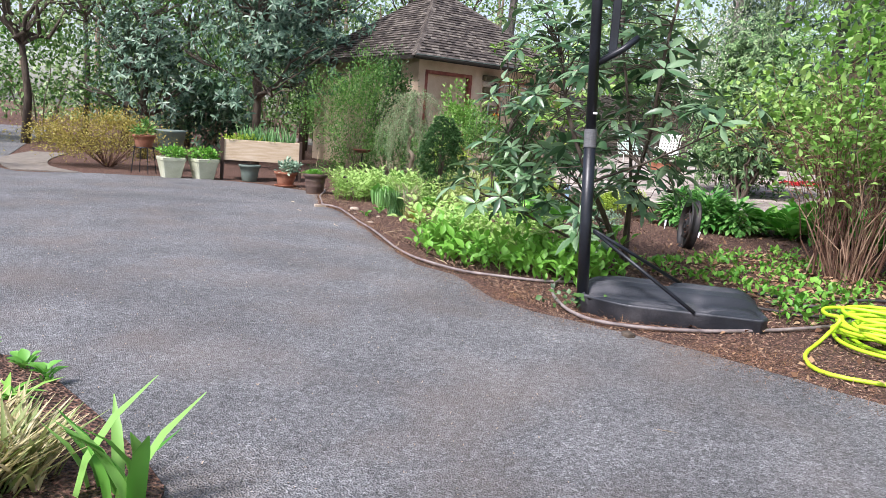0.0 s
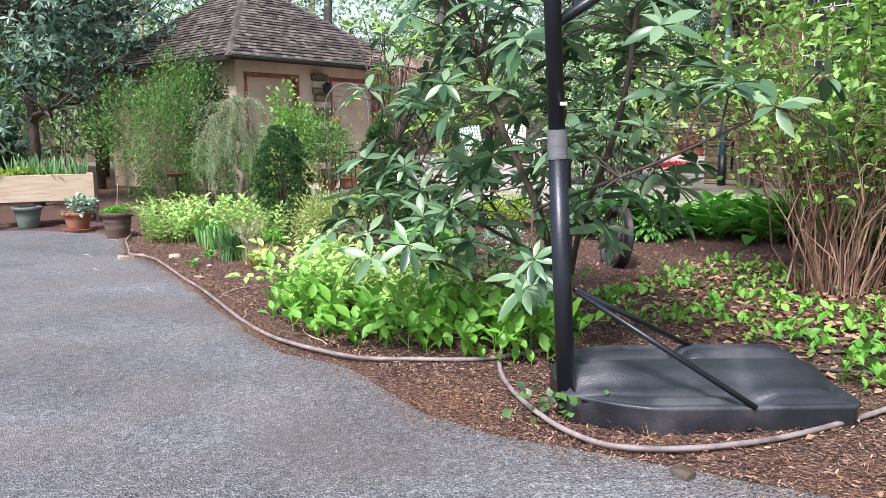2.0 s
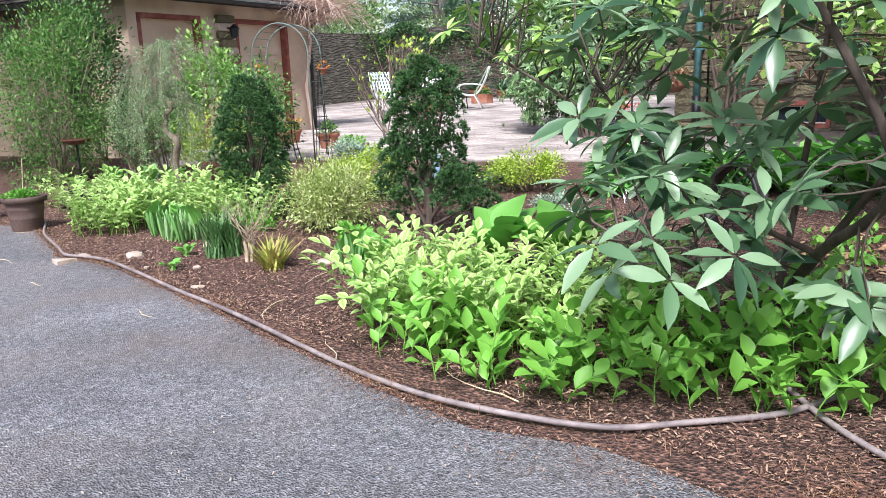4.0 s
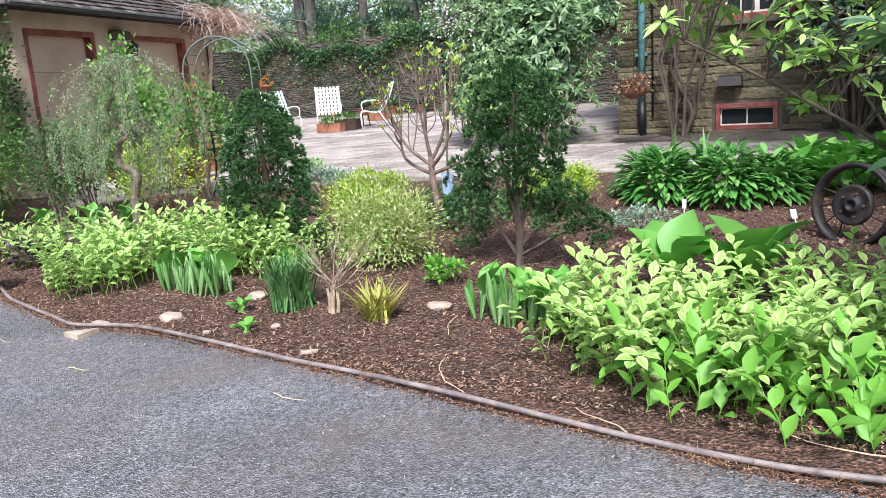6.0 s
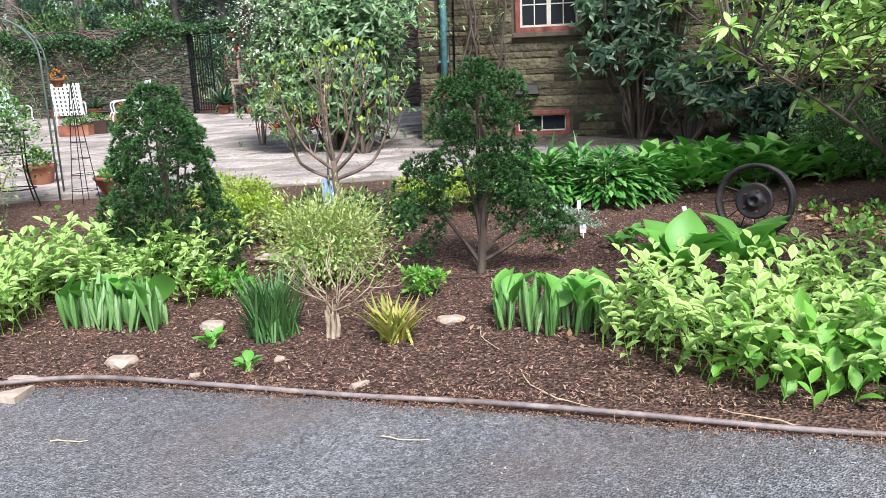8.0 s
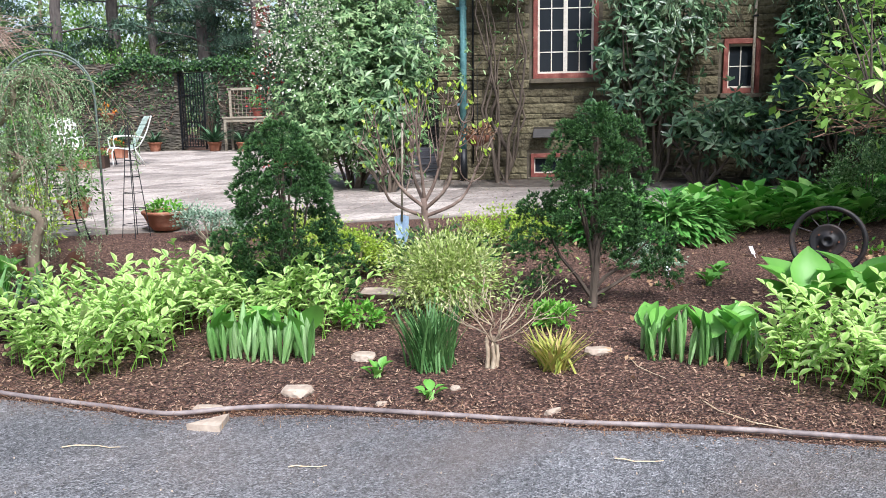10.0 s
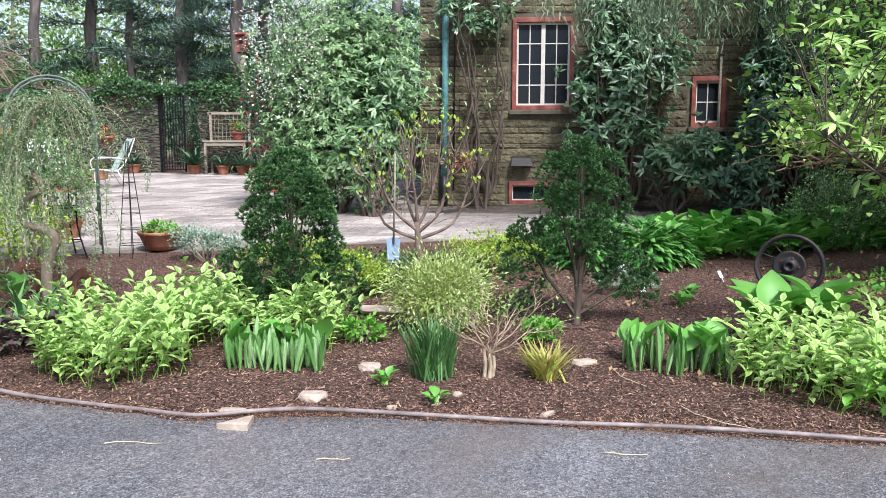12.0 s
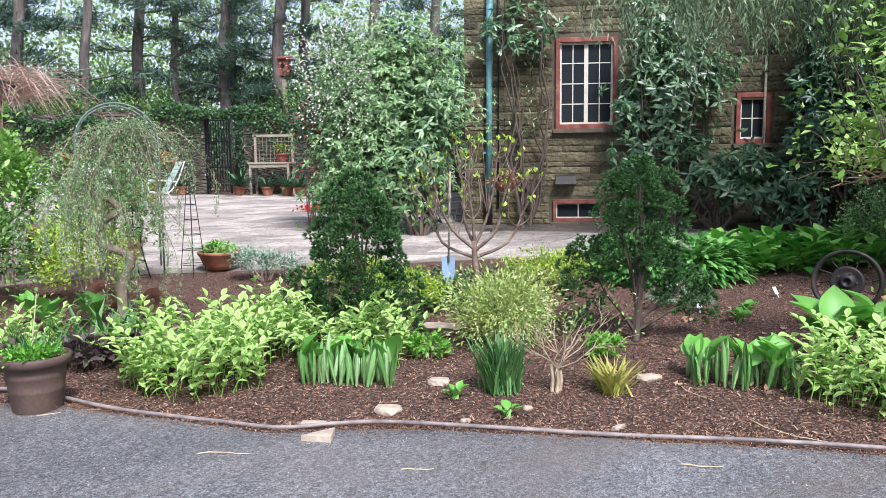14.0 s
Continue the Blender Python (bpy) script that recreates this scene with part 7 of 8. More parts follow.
def broad_evergreen(x, y, h, r, n, label, material=L_MAGN, size=0.17):
    t, tips = limbs_tree("evergreen_tree", x, y, 0.11, [(0, 0, 0), (0.03, 0, h * 0.25), (-0.03, 0.04, h * 0.5), (0, 0, h * 0.8)],
                         [(r * math.cos(a) * u, r * math.sin(a) * u, h * z, i) for a, u, z, i in [(k * 2.4, 1 - 0.06 * k, 0.28 + 0.055 * k, 1 + (k > 4) + (k > 9)) for k in range(14)]], BARKD, label, split=4, wob=0.15, twig=0.012)
    whorl_cloud("foliage", n, (0, 0, h * 0.6), (r, r, h * 0.46), size, material, t, clumps=90, shell=0.3, zmin=-0.9)
    return t


broad_evergreen(-8.0, 0.3, 6.6, 1.9, 1300, "tall broad-leaved evergreen magnolia tree behind the planter")
broad_evergreen(-9.5, -2.2, 4.2, 1.6, 900, "dark broad-leaved evergreen beyond the drive", size=0.16)
broad_evergreen(-11.5, 2.2, 7.5, 2.2, 1100, "tall dark evergreen behind the garage", L_PINE)


def leafy_tree(x, y, h, r, n, size, label, material, lean=0.0, bark=BARKD, base=0.13):
    t, tips = limbs_tree("tree", x, y, base, [(0, 0, 0), (lean * 0.3, 0.1, h * 0.2), (lean, 0, h * 0.42)],
                         [(lean + r * 0.8 * math.cos(k * 2.4), r * 0.8 * math.sin(k * 2.4), h * (0.6 + 0.03 * k)) for k in range(10)], bark, label, split=4, wob=0.35, twig=0.015)
    p = np.array([tuple(q) for q in tips])
    pos = p[rng.integers(0, len(p), n)] + rng.normal(0, 0.5, (n, 3)) * r * 0.4
    part("crown", scatter("crown", LF_SMALL, pos, rand_dirs(n), np.array([0, 0, 1.0]) + rng.normal(0, 0.5, (n, 3)), size * rng.uniform(0.6, 1.2, n), material, 1.2), t)
    return t


for x, y, h, r, lean, m in ((-14, -5.2, 6.5, 2.2, 0.6, L_WOODS), (-14.5, -2.6, 7, 2.4, -0.8, L_MID), (-18, -0.5, 9, 3.0, 0.5, L_MID), (-17, 3.5, 9, 3.0, 0.0, L_MID), (-20, -7, 9, 3.0, 0.4, L_WOODS),
                            (-15, 7.5, 9, 2.8, 0, L_MID), (-22, 1.5, 11, 3.5, 0, L_WOODS), (-24, -4, 11, 3.5, 0.3, L_WOODS), (-26, 6, 12, 4, 0, L_MID)):
    leafy_tree(x, y, h, r, 4300, 0.14, "leafing spring tree beyond the drive", m, lean)
sheet("path", [(p.x, p.y) for p in spline([(-4.3, -3.35, 0), (-5.5, -3.95, 0), (-7.5, -4.1, 0), (-10, -3.9, 0)], 5)] + [(p.x, p.y) for p in spline([(-10, -4.7, 0), (-7.5, -5.0, 0), (-5.6, -4.8, 0), (-4.4, -4.5, 0)], 5)], 0.02, GROUT, "pale curving concrete garden path", "path")


# ---- pines and woods behind the garden wall ----
def pine(x, y, h, r, lean, label="tall bare-trunked pine with dark needle sprays"):
    t = thing("pine_tree", x, y, None, label, "tree", "pines behind the wall")
    b = Build()
    top = Vector((lean, 0.2, h))
    tr = [Vector((0, 0, 0)).lerp(top, i / 8) + Vector((0.12 * math.sin(i * 1.7), 0, 0)) for i in range(9)]
    b.tube(tr, taper(r, r * 0.35, 8), 10)
    pos, ds = [], []
    for k in range(26):
        u = rr.uniform(0.2, 0.95)
        o = tr[0].lerp(top, u)
        a = rr.uniform(0, 6.28)
        ln = rr.uniform(1.2, 2.8) * (1.25 - 0.6 * u)
        e = o + Vector((ln * math.cos(a), ln * math.sin(a), rr.uniform(-0.5, 0.5)))
        pts = wobble(o, e, 5, 0.12, 0.1)
        b.tube(pts, taper(0.045, 0.012, 5), 5, False)
        for q in pts[2:]:
            for j in range(90):
                d = Vector(tuple(rand_dirs(1, -0.3)[0]))
                pos.append(tuple(q + Vector((rr.gauss(0, 0.26), rr.gauss(0, 0.26), rr.gauss(0, 0.12)))))
                ds.append(tuple(d + Vector((math.cos(a), math.sin(a), 0.2))))
    part("trunk", b.mesh("trunk", PINEBARK, True), t, "grey furrowed trunk and dead snags")
    n = len(pos)
    part("needles", scatter("needles", LF_NEEDLE, np.array(pos), np.array(ds), np.array([0, 0, 1.0]) + rng.normal(0, 0.5, (n, 3)), rng.uniform(0.18, 0.36, n), L_PINE, 3.4), t)


for x, y, h, r, lean in ((-15.2, 23.6, 13, 0.24, 0.6), (-14.3, 26.2, 14, 0.3, 0.2), (-13.0, 27, 13, 0.2, -0.2), (-10.6, 25.8, 14, 0.26, 0.3), (-8.1, 25.2, 14, 0.3, 0.1), (-7.2, 26.0, 14, 0.26, -0.2),
                         (-17.2, 22.8, 13, 0.28, 0.3), (-19.5, 25, 14, 0.3, -0.3), (-5.0, 27.5, 14, 0.3, 0.3), (-2.5, 29, 15, 0.3, 0.0), (-22, 20, 14, 0.3, 0.2), (-11.8, 30, 15, 0.3, 0.1), (-24, 15, 13, 0.3, 0.0)):
    pine(x, y, h, r, lean)


def woods():
    """Far woods all round: a loose belt of leaf clumps on thin trunks."""
    t = thing("far_woods", 0, 0, 0, "hazy pale green woods beyond the garden", "woods", kind="stuff")
    n = 108000
    a = np.where(rng.random(n // 60) < 0.7, rng.uniform(1.35, 3.5, n // 60), rng.uniform(0, 2 * math.pi, n // 60))
    r = rng.uniform(36, 58, n // 60)
    c = np.stack([-4 + r * np.cos(a), 8 + r * np.sin(a), 0.8 + rng.uniform(0, 1, n // 60) ** 1.3 * 14], 1)
    pos = np.repeat(c, 60, 0) + rng.normal(0, 1, (len(c) * 60, 3)) * np.array([1.5, 1.5, 0.9])
    pos[:, 2] = np.maximum(pos[:, 2], 0.4)
    n = len(pos)
    part("foliage", scatter("foliage", LF_SMALL, pos, rand_dirs(n), np.array([0, 0, 1.0]) + rng.normal(0, 0.6, (n, 3)), rng.uniform(0.2, 0.42, n), L_WOODS, 1.4), t)["kind"] = "stuff"
    b = Build()
    for k in range(90):
        q, s = rr.uniform(0, 6.28), rr.uniform(30, 56)
        x, y, h = -4 + s * math.cos(q), 8 + s * math.sin(q), rr.uniform(9, 17)
        b.tube([(x, y, 0), (x + rr.uniform(-0.4, 0.4), y, h * 0.5), (x + rr.uniform(-0.8, 0.8), y, h)], [rr.uniform(0.12, 0.28), 0.14, 0.04], 6, False)
    part("trunks", b.mesh("trunks", BARK), t)["kind"] = "stuff"


woods()
# low growth and evergreen mass right behind the garden wall
for x, y, rx, rz_, m in ((-21, 27, 3.6, 3.2, L_WOODS), (-16.5, 29, 3.4, 2.8, L_SPRING), (-13, 31, 3.4, 3.4, L_WOODS), (-9.5, 30, 3.2, 2.6, L_MID), (-6, 32, 3.6, 3.2, L_WOODS), (-2.5, 31, 3.4, 3.0, L_MID), (-24, 22, 3.4, 3.4, L_WOODS)):
    shrub("woodland_shrub", x, y, (rx, 1.6, rz_), 4300, 0.19, m, "hazy leafing woodland growth behind the garden wall", z=rz_ * 1.0, clumps=90, group="undergrowth", stem_r=0.03)
for x, y, rx, rz_, m in ((-14.5, 20.5, 2.2, 1.7, L_MID), (-11.2, 21.2, 1.8, 1.5, L_MID), (-5.4, 20.6, 1.8, 1.9, L_MID), (-3.0, 20.4, 1.7, 2.2, L_DARK), (-9.3, 22.5, 1.0, 1.3, L_DARK), (-17.5, 18.0, 1.8, 2.0, L_MID), (-6.8, 22.5, 0.9, 1.1, L_DARK)):
    shrub("woodland_shrub", x, y, (rx, 1.0, rz_), 3600, 0.1, m, "loose evergreen undergrowth behind the garden wall", z=rz_ * 1.1, clumps=60, group="undergrowth", stem_r=0.02)
tw = thing("twiggy_tree", -7.9, 8.5, None, "leafless weeping tree of fine pink-grey twigs", "tree")
b = Build()
b.tube(wobble((0, 0, 0), (0.1, 0, 2.5), 5, 0.1), taper(0.045, 0.035, 5), 8)
for k in range(420):
    a = rr.uniform(0, 6.28)
    l = rr.uniform(0.5, 1.5)
    s = Vector((0.1 + rr.gauss(0, 0.25), rr.gauss(0, 0.25), rr.uniform(2.3, 2.75)))
    m = s + Vector((l * 0.6 * math.cos(a), l * 0.6 * math.sin(a), rr.uniform(0.1, 0.3)))
    e = s + Vector((l * math.cos(a), l * math.sin(a), rr.uniform(-0.35, 0.35)))
    b.tube(spline([s, m, e], 3), taper(0.008, 0.003, 6), 3, False)
part("twig_mass", b.mesh("twig_mass", TWIG), tw)["kind"] = "stuff"


# ---- weeping conifer hanging above the bed's east side ----
def weeping_boughs():
    t = thing("weeping_spruce", 9.6, 6.6, None, "tall weeping conifer with curtains of hanging needles", "tree")
    b = Build().tube(wobble((0, 0, 0), (-0.3, 0, 7.5), 8, 0.15), taper(0.2, 0.06, 8), 10)
    pos, ds = [], []
    for k in range(26):
        z = rr.uniform(3.3, 4.6)
        e = Vector((rr.uniform(-7.6, -3.0), rr.uniform(-1.2, 1.5), z + rr.uniform(-0.4, 0.5)))
        pts = wobble((-0.2, 0, z), e, 9, 0.2, 0.4)
        b.tube(pts, taper(0.05, 0.012, 9), 5, False)
        for q in pts[2:]:
            for j in range(11):
                s = q + Vector((rr.gauss(0, 0.2), rr.gauss(0, 0.2), 0))
                l = rr.uniform(0.4, 1.25)
                for i in range(22):
                    pos.append((s.x + rr.gauss(0, 0.02), s.y + rr.gauss(0, 0.02), s.z - l * i / 22))
                    ds.append((rr.gauss(0, 0.5), rr.gauss(0, 0.5), -1))
    part("trunk", b.mesh("trunk", BARKD, True), t)
    n = len(pos)
    part("needles", scatter("needles", LF_NEEDLE, np.array(pos), np.array(ds), rand_dirs(n), rng.uniform(0.07, 0.14, n), L_SPRUCE, 5.0), t)["kind"] = "stuff"


weeping_boughs()
leafy_tree(11.5, 5.5, 6, 2.2, 6000, 0.13, "dark leafy tree by the east of the house", L_DARK)
leafy_tree(13.5, 4.2, 6, 2.2, 5000, 0.13, "spring-green tree east of the drive", L_SPRING)

# ---- foreground bed beside the drive's south side ----
for x, y in ((8.57, -2.78), (8.62, -2.73)):
    tuft("iris_clump", x, y, 8, 0.34, 0.17, L_HOSTA, "bright green upright iris blades at the drive edge", group="irises by the drive", width=2.2, zoff=0.03)
for x, y in ((8.38, -3.04), (8.25, -3.12), (8.45, -3.15), (8.1, -3.25)):
    tuft("dry_grass", x, y, 130, 0.26, 0.8, L_STRAWG, "tuft of half-dry straw-coloured grass", group="dry grass tufts", zoff=0.03)
for x, y in ((7.2, -3.15), (7.0, -3.35), (7.4, -3.05)):
    hosta(x, y, 10, 0.12, "young green leaves in the mulch beside the drive", big=0, rise=55, up=0.06, group="shoots by the drive")


# ---- litter: chips, needles, twigs, leaves ----
def litter():
    t = thing("mulch_chips", 0, 0, 0, "shredded bark mulch chips over the bed", "mulch", kind="stuff")
    n = 92000
    x = rng.uniform(-3.2, 8.4, n)
    y = 0.12 + (rng.uniform(0, 1, n) ** 1.5) * 4.6
    lim = np.interp(x, [q[0] for q in DRIVE_EDGE], [q[1] for q in DRIVE_EDGE]) + 0.02
    ok = y > lim
    x, y = x[ok], y[ok]
    extra = 6000
    x = np.concatenate([x, rng.uniform(6.6, 9.0, extra)])
    y = np.concatenate([y, rng.uniform(-4.2, -2.75, extra)])
    keep = (y > 0) | (y < -2.95)
    keep &= np.array([b > -1 or inside((a, b), SOUTH_BED) for a, b in zip(x, y)])
    x, y = x[keep], y[keep]
    n = len(x)
    z = np.clip(y, 0, 20) * 0.04 + rng.uniform(0.002, 0.014, n) + (y < -1) * 0.035
    chip = (np.array([(-.16, 0, 0), (.16, 0, 0), (.2, .5, .1), (.1, 1, 0), (-.1, 1, 0), (-.2, .5, .1), (0, .5, -.12)]), [(0, 1, 2, 5), (5, 2, 3, 4)], np.zeros(7))
    d = rand_dirs(n, -0.15)
    d[:, 2] *= 0.35
    part("chips", scatter("chips", chip, np.stack([x, y, z], 1), d, np.array([0, 0, 1.0]) + rng.normal(0, 0.35, (n, 3)), rng.uniform(0.007, 0.017, n) * rng.uniform(0.7, 2.0, n), CHIP, 0.75), t)["kind"] = "stuff"
    n = 9000
    fx, fy = rng.uniform(-2.6, 8.0, n), 0.1 + rng.uniform(0, 1, n) ** 1.4 * 3.4
    ok = fy > np.interp(fx, [q[0] for q in DRIVE_EDGE], [q[1] for q in DRIVE_EDGE])
    fx, fy = fx[ok], fy[ok]
    n = len(fx)
    d = rand_dirs(n, -0.1)
    d[:, 2] *= 0.25
    part("fibres", scatter("fibres", LF_NEEDLE, np.stack([fx, fy, fy * 0.04 + rng.uniform(0.008, 0.02, n)], 1), d, np.array([0, 0, 1.0]) + rng.normal(0, 0.3, (n, 3)), rng.uniform(0.012, 0.045, n), FIBRE, 0.7), t)["kind"] = "stuff"
    n = 7000
    fx = rng.uniform(-2.4, 8.8, n)
    fy = np.interp(fx, [q[0] for q in DRIVE_EDGE], [q[1] for q in DRIVE_EDGE]) + 0.03 - rng.exponential(0.07, n) * (0.6 + 0.8 * (fx > 4.6))
    d = rand_dirs(n, -0.1)
    d[:, 2] *= 0.25
    part("crumbs", scatter("crumbs", chip, np.stack([fx, fy, np.clip(fy, 0, 2) * 0.04 + 0.015 + rng.uniform(0, 0.004, n)], 1), d, np.tile([0, 0, 1.0], (n, 1)), rng.uniform(0.004, 0.014, n), CHIP, 1.2), t)["kind"] = "stuff"
    t = thing("pine_needles", 0, 0, 0, "drifts of orange pine needles along the drive edge", "needles", kind="stuff")
    n = 12000
    x = np.where(rng.random(n) < 0.7, rng.uniform(-2.5, 9.0, n), rng.uniform(5.6, 9.0, n))
    e = np.interp(x, [q[0] for q in DRIVE_EDGE], [q[1] for q in DRIVE_EDGE])
    dense = 0.5 + 0.5 * np.sin(x * 5.1) * np.sin(x * 1.7 + 1)
    off = rng.normal(0.02 + 0.1 * (x > 5.6), 0.07 + 0.12 * (x > 4.6), n)
    y = e + off
    ok = rng.uniform(0, 1, n) < dense
    x, y = x[ok], y[ok]
    n = len(x)
    z = np.maximum(np.clip(y, 0, 20) * 0.04, 0) + 0.016 + rng.uniform(0, 0.008, n)
    d = rand_dirs(n, -0.05)
    d[:, 2] *= 0.3
    part("needles", scatter("needles", LF_NEEDLE, np.stack([x, y, z], 1), d, np.tile([0, 0, 1.0], (n, 1)), rng.uniform(0.03, 0.09, n), NEEDLE, 0.7), t)["kind"] = "stuff"
    t = thing("grit", 0, 0, 0, "pale grit and crumbs on the asphalt", "grit", kind="stuff")
    n = 5000
    x, y = rng.uniform(-3, 10.5, n), rng.uniform(-4.2, 0.3, n)
    ok = y < np.interp(x, [q[0] for q in DRIVE_EDGE], [q[1] for q in DRIVE_EDGE])
    x, y = x[ok], y[ok]
    n = len(x)
    part("crumbs", scatter("crumbs", chip, np.stack([x, y, np.full(n, 0.014) + np.clip(y, 0, 2) * 0.04], 1), rand_dirs(n, -0.1), np.tile([0, 0, 1.0], (n, 1)), rng.uniform(0.004, 0.012, n), ROCK, 1.5), t)["kind"] = "stuff"
    t = thing("patio_litter", 0, 0, 0, "brown leaf crumbs blown over the flagstones", "litter", kind="stuff")
    n = 6000
    x, y = rng.uniform(-4, 8, n), 6.0 + rng.uniform(0, 1, n) ** 0.5 * 4.1
    part("crumbs", scatter("crumbs", chip, np.stack([x, y, y * 0.04 + 0.03 + rng.uniform(0, 0.004, n)], 1), rand_dirs(n, -0.05) * np.array([1, 1, 0.1]), np.array([0, 0, 1.0]) + rng.normal(0, 0.1, (n, 3)), rng.uniform(0.01, 0.03, n), CHIP, 1.2), t)["kind"] = "stuff"
    t = thing("fallen_leaves", 0, 0, 0, "dry brown leaves lying in the beds", "leaves", kind="stuff")
    n = 900
    x, y = rng.uniform(2.0, 8.5, n), rng.uniform(0.6, 5.6, n)
    part("leaves", scatter("leaves", LF_SMALL, np.stack([x, y, y * 0.04 + rng.uniform(0.01, 0.03, n)], 1), rand_dirs(n, -0.1), np.array([0, 0, 1.0]) + rng.normal(0, 0.4, (n, 3)), rng.uniform(0.03, 0.06, n), L_LITTER, 1.2), t)["kind"] = "stuff"


litter()


def twig_on_ground(x, y, l, rz, material=STRAW, r=0.0035, fork=False):
    pts = [(l * (i / 5 - 0.5), 0.05 * l * math.sin(i * 1.1 + x), 0.003 * (i % 2)) for i in range(6)]
    b = Build().tube(pts, taper(r, r * 0.5, 5), 5)
    if fork:
        b.tube([pts[2], (pts[2][0] + l * 0.3, 0.09, 0.003), (pts[2][0] + l * 0.42, 0.07, 0.003)], [r * 0.7, r * 0.6, r * 0.4], 5)
    ob = new("twig", b.mesh("twig", material))
    ob.matrix_basis = pose(x, y, max(G(x, y), 0.012) + r + 0.004, 0, 0, rz)
    tagged(ob, "thin dry stick lying on the ground", "twig", "twigs")


for a in ((-0.41, -0.32, 0.27, 4), (0.62, -0.46, 0.16, 8), (2.0, -0.32, 0.2, -5), (-1.6, 0.28, 0.4, 22), (2.5, 0.25, 0.35, -60), (2.62, 0.12, 0.3, -40), (2.2, 0.85, 0.4, -70), (3.4, 0.0, 0.3, 150), (4.3, 0.1, 0.5, 170), (0.35, 1.6, 0.3, 40)):
    twig_on_ground(*a)
twig_on_ground(8.55, -0.45, 0.32, 60, BARK, 0.004, True)
twig_on_ground(8.2, 0.3, 0.16, 80, BARK, 0.004, True)
twig_on_ground(2.05, 2.0, 0.5, 20, BARKD, 0.006)
twig_on_ground(2.35, 1.9, 0.45, -30, BARKD, 0.006)
tuft("weed_tuft", 7.6, -3.17, 16, 0.13, 0.8, L_LILY, "small broad green weed at the bed edge", width=3.0, zoff=0.03)
# low green shoots and leaf litter behind the stand
sc = thing("ground_shoots", 6.0, 2.9, None, "low bright green shoots in brown leaf litter", "groundcover", kind="stuff")
n = 800
cx, cy = rng.uniform(-1.3, 1.3, 110), rng.uniform(-1.0, 1.1, 110)
k = rng.integers(0, 110, n)
px, py = cx[k] + rng.normal(0, 0.07, n), cy[k] + rng.normal(0, 0.07, n)
part("leaves", scatter("leaves", LF_OVAL, np.stack([px, py, 0.04 * py + rng.uniform(0.0, 0.06, n)], 1), rand_dirs(n, 0.1) + np.array([0, 0, 0.6]), np.array([0, 0, 1.0]) + rng.normal(0, 0.4, (n, 3)), rng.uniform(0.04, 0.085, n), L_LILY), sc)["kind"] = "stuff"
n = 1500
px, py = rng.uniform(-1.4, 1.4, n), rng.uniform(-1.2, 1.2, n)
part("dead_leaves", scatter("dead_leaves", LF_SMALL, np.stack([px, py, 0.04 * py + 0.018 + rng.uniform(0, 0.02, n)], 1), rand_dirs(n) * np.array([1, 1, 0.15]), np.array([0, 0, 1.0]) + rng.normal(0, 0.25, (n, 3)), rng.uniform(0.04, 0.08, n), L_LITTER, 1.2), sc)["kind"] = "stuff"
# ivy at the foot of the stand
iv = thing("ivy_sprig", 6.36, 0.3, None, "small variegated ivy at the foot of the stand", "ivy")
n = 34
part("leaves", scatter("leaves", LF_SMALL, np.stack([rng.normal(0, 0.1, n), rng.normal(0, 0.08, n), rng.uniform(0.03, 0.15, n)], 1), rand_dirs(n, -0.2), np.array([0.4, -0.4, 1.0]) + rng.normal(0, 0.3, (n, 3)), rng.uniform(0.035, 0.06, n), L_IVY, 1.5), iv)


# ---- flagstones of the patio and stones of the house wall ----
def flagstones():
    parent = bpy.data.objects["patio"]
    rest = Build()
    made = 0
    sx, sy = 0.62, 0.46
    rows = int(13.2 / sy)
    pts = {}
    for j in range(rows + 1):
        for i in range(-2, 44):
            pts[i, j] = (-14.5 + (i + 0.5 * (j % 2)) * sx + rr.uniform(-0.16, 0.16), 4.9 + j * sy + rr.uniform(-0.12, 0.12))
    for j in range(rows):
        for i in range(-1, 43):
            k = i if j % 2 == 0 else i + 1
            q = [pts[i, j], pts[i + 1, j], pts[min(43, k + 1), j + 1], pts[k, j + 1]]
            cx, cy = sum(p[0] for p in q) / 4, sum(p[1] for p in q) / 4
            if not all(inside(p, PATIO) for p in q) or (cx < -6.9 - 0.23 * (cy - 3.6) and cy < 9.0):
                continue
            h = rr.uniform(0.016, 0.026)
            v = []
            for s, z in ((0.955, -0.004), (0.955, h - 0.006), (0.92, h)):
                v += [((p[0] - cx) * s, (p[1] - cy) * s, z + G(*p) - G(cx, cy)) for p in q]
            f = [(8, 9, 10, 11)] + [(r * 4 + e, r * 4 + (e + 1) % 4, r * 4 + 4 + (e + 1) % 4, r * 4 + 4 + e) for r in range(2) for e in range(4)]
            if made < 300 and -6.2 < cx < 6 and cy < 10.0:
                ob = part("flagstone", mesh_from("flagstone", v, f, FLAG), parent, "", pose(cx, cy, G(cx, cy) + 0.006))
                made += 1
            else:
                z0 = G(cx, cy) + 0.006
                rest.add([(a + cx, c + cy, d + z0) for a, c, d in v], f)
    part("flagstones_rest", rest.mesh("flagstones_rest", FLAGJ), parent)["kind"] = "stuff"


flagstones()


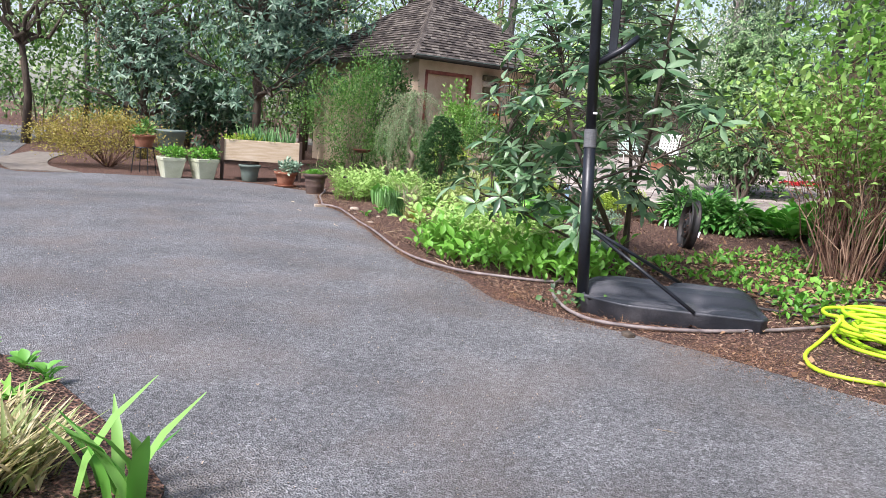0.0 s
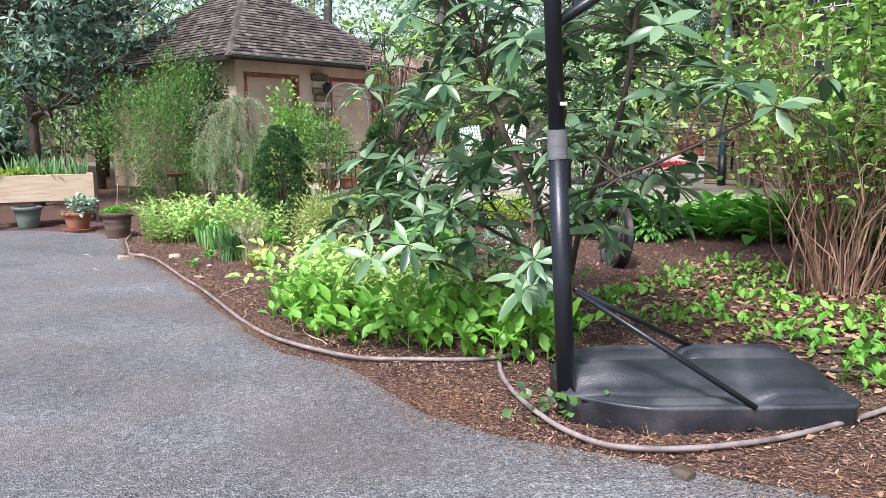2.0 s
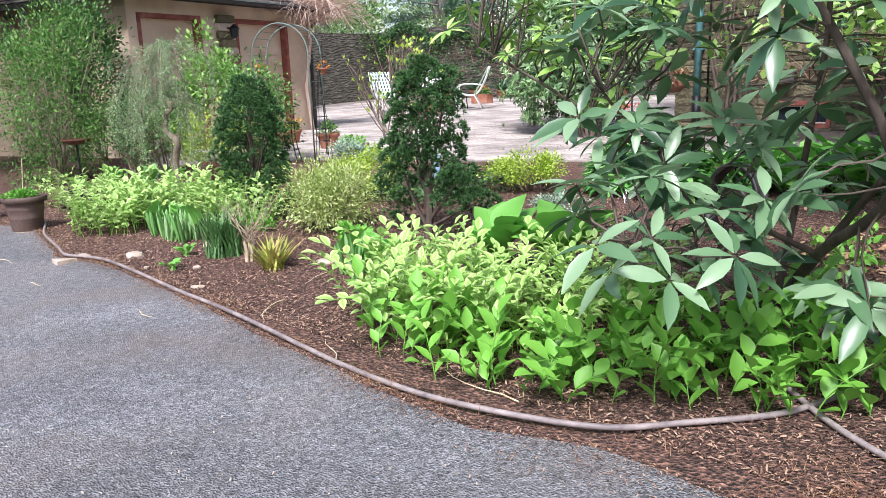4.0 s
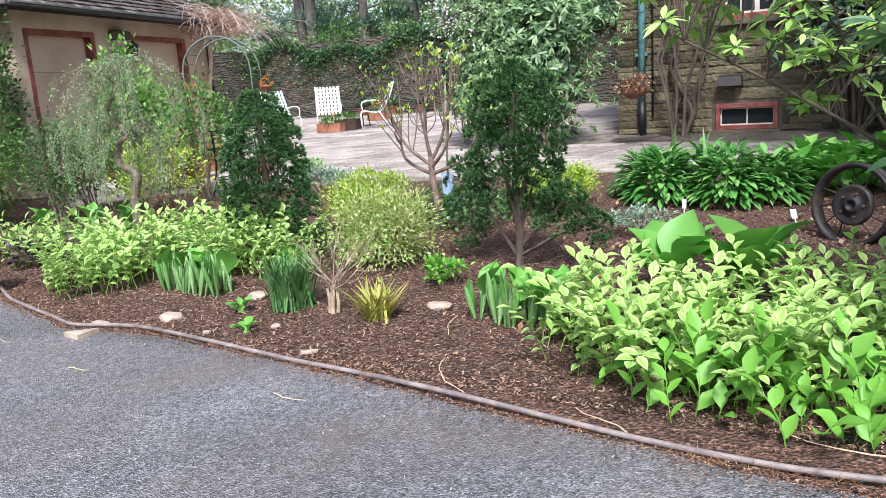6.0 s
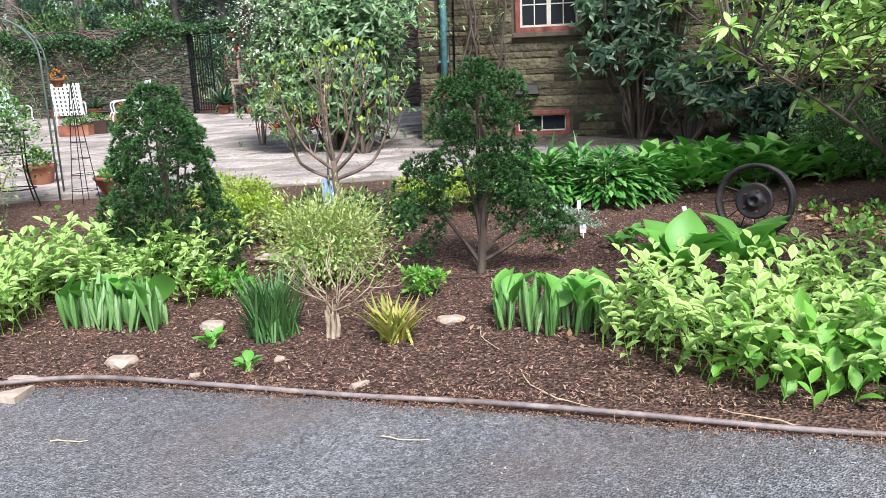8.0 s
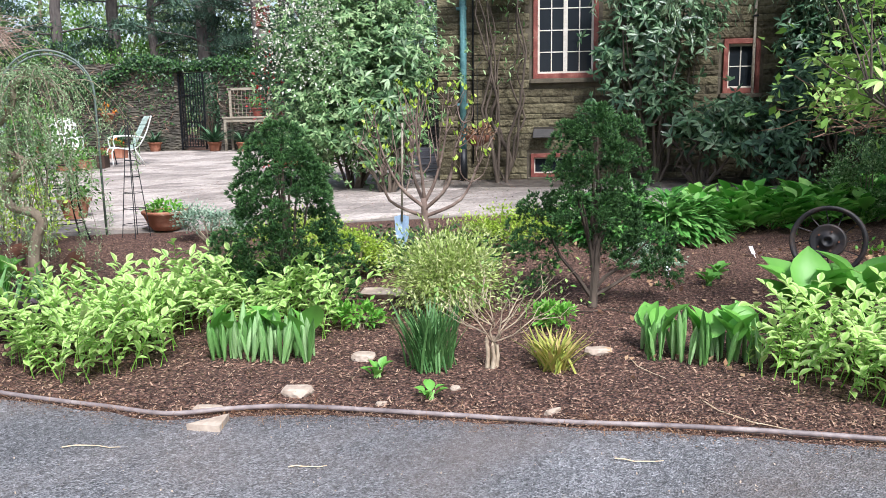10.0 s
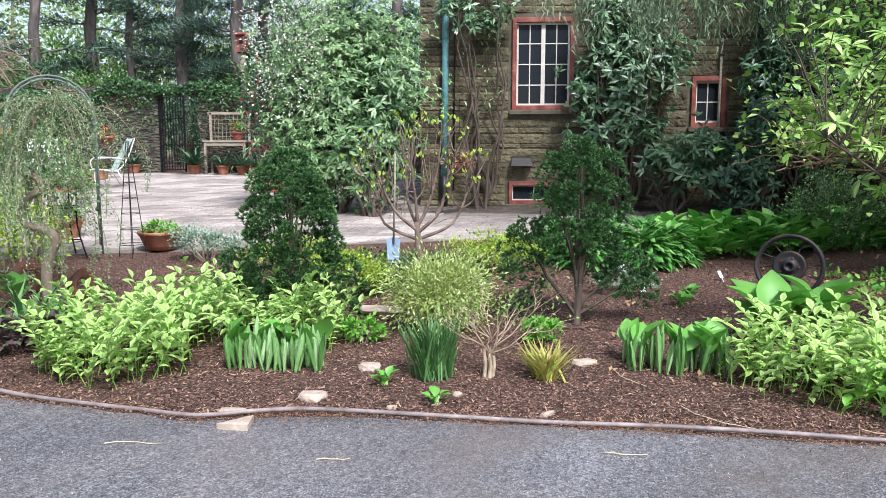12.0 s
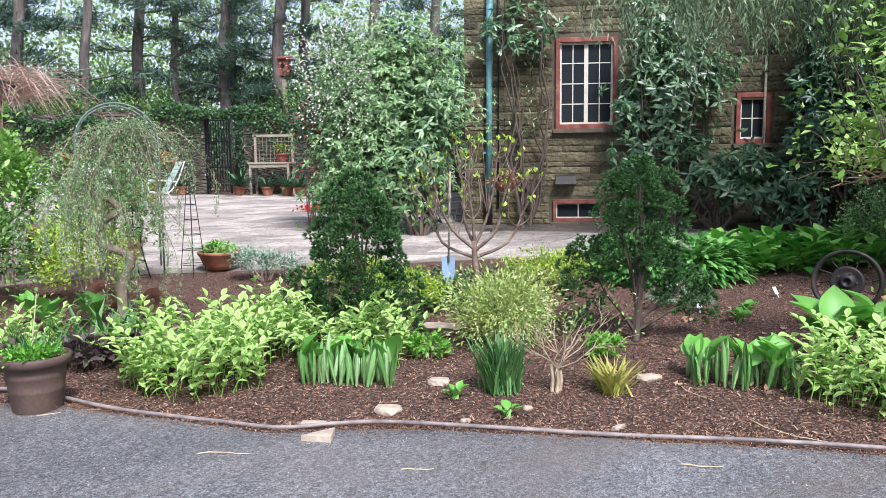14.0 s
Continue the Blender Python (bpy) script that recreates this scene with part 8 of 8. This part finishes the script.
def house_stones():
    parent = bpy.data.objects["wall_south"]
    rest = Build()
    made = 0
    z = 0.3
    while z < 5.6:
        h = rr.uniform(0.08, 0.18)
        x = 0.1 + rr.uniform(-0.05, 0.0)
        while x < 8.0:
            w = rr.uniform(0.25, 0.95)
            x0, x1 = max(0.09, x), x + w
            hit = [q for q in HOLES if x1 > q[0] - 0.07 and x0 < q[1] + 0.07 and z + h > q[2] - 0.1 and z < q[3] + 0.03]
            if hit:
                q = hit[0]
                if x0 < q[0] - 0.16:
                    x1 = q[0] - 0.07
                elif x1 > q[1] + 0.16:
                    x0 = q[1] + 0.07
                else:
                    x += w
                    continue
            dpt = rr.uniform(0.012, 0.034)
            g = 0.006
            v = []
            nx = 5
            for r, (zz, out) in enumerate(((z + g, 0.6), (z + h * 0.25, 0.95), (z + h * 0.75, 1.0), (z + h - g, 0.62))):
                for i in range(nx):
                    u = i / (nx - 1)
                    e = 0.35 if i in (0, nx - 1) else 1
                    v.append((x0 + g + (x1 - x0 - 2 * g) * u, -dpt * out * e * (1 + 0.45 * noise.noise(Vector((x * 3 + u * 3, zz * 9, 2)))), zz + 0.012 * noise.noise(Vector((x + u * 2, zz * 3, 5))) * (0 < r < 3)))
            for i in range(nx):
                v.append((x0 + g + (x1 - x0 - 2 * g) * i / (nx - 1), 0.01, z + g))
            for i in range(nx):
                v.append((x0 + g + (x1 - x0 - 2 * g) * i / (nx - 1), 0.01, z + h - g))
            f = [(r * nx + i, r * nx + i + 1, (r + 1) * nx + i + 1, (r + 1) * nx + i) for r in range(3) for i in range(nx - 1)]
            f += [(20 + i, 20 + i + 1, i + 1, i) for i in range(nx - 1)] + [(15 + i, 15 + i + 1, 25 + i + 1, 25 + i) for i in range(nx - 1)]
            if made < 300 and 0.1 < x0 < 3.2 and z < 4.4:
                ob = part("stone", mesh_from("stone", [(a - x0, c, d - z) for a, c, d in v], f, STONE), parent, "", pose(x0, HY, z))
                made += 1
            else:
                rest.add([(a, c + HY, d) for a, c, d in v], f)
            x += w
        z += h
    part("stones_rest", rest.mesh("stones_rest", STONEJ), parent)["kind"] = "stuff"


house_stones()

shrub("leafy_shrub", -4.85, 4.3, (0.55, 0.5, 0.8), 2400, 0.09, L_SPRING, "light green large-leaved shrub near the garage", z=1.2, clumps=40)
for x, y, r, m in ((-15.5, -8.5, 2.6, L_WOODS), (-17, -5.0, 2.4, L_MID), (-16.5, -1.0, 2.6, L_MID), (-14, 1.8, 2.4, L_MID), (-15.5, 4.8, 2.6, L_WOODS), (-19, -11, 3.2, L_WOODS), (-19.5, 2.5, 3.2, L_WOODS), (-11, -0.6, 1.3, L_DARK)):
    shrub("woodland_shrub", x, y, (r, r, r * 0.8), 3000, 0.17, m, "dense leafy woodland growth beyond the drive", z=r * 0.85, clumps=70, group="undergrowth", stem_r=0.03)
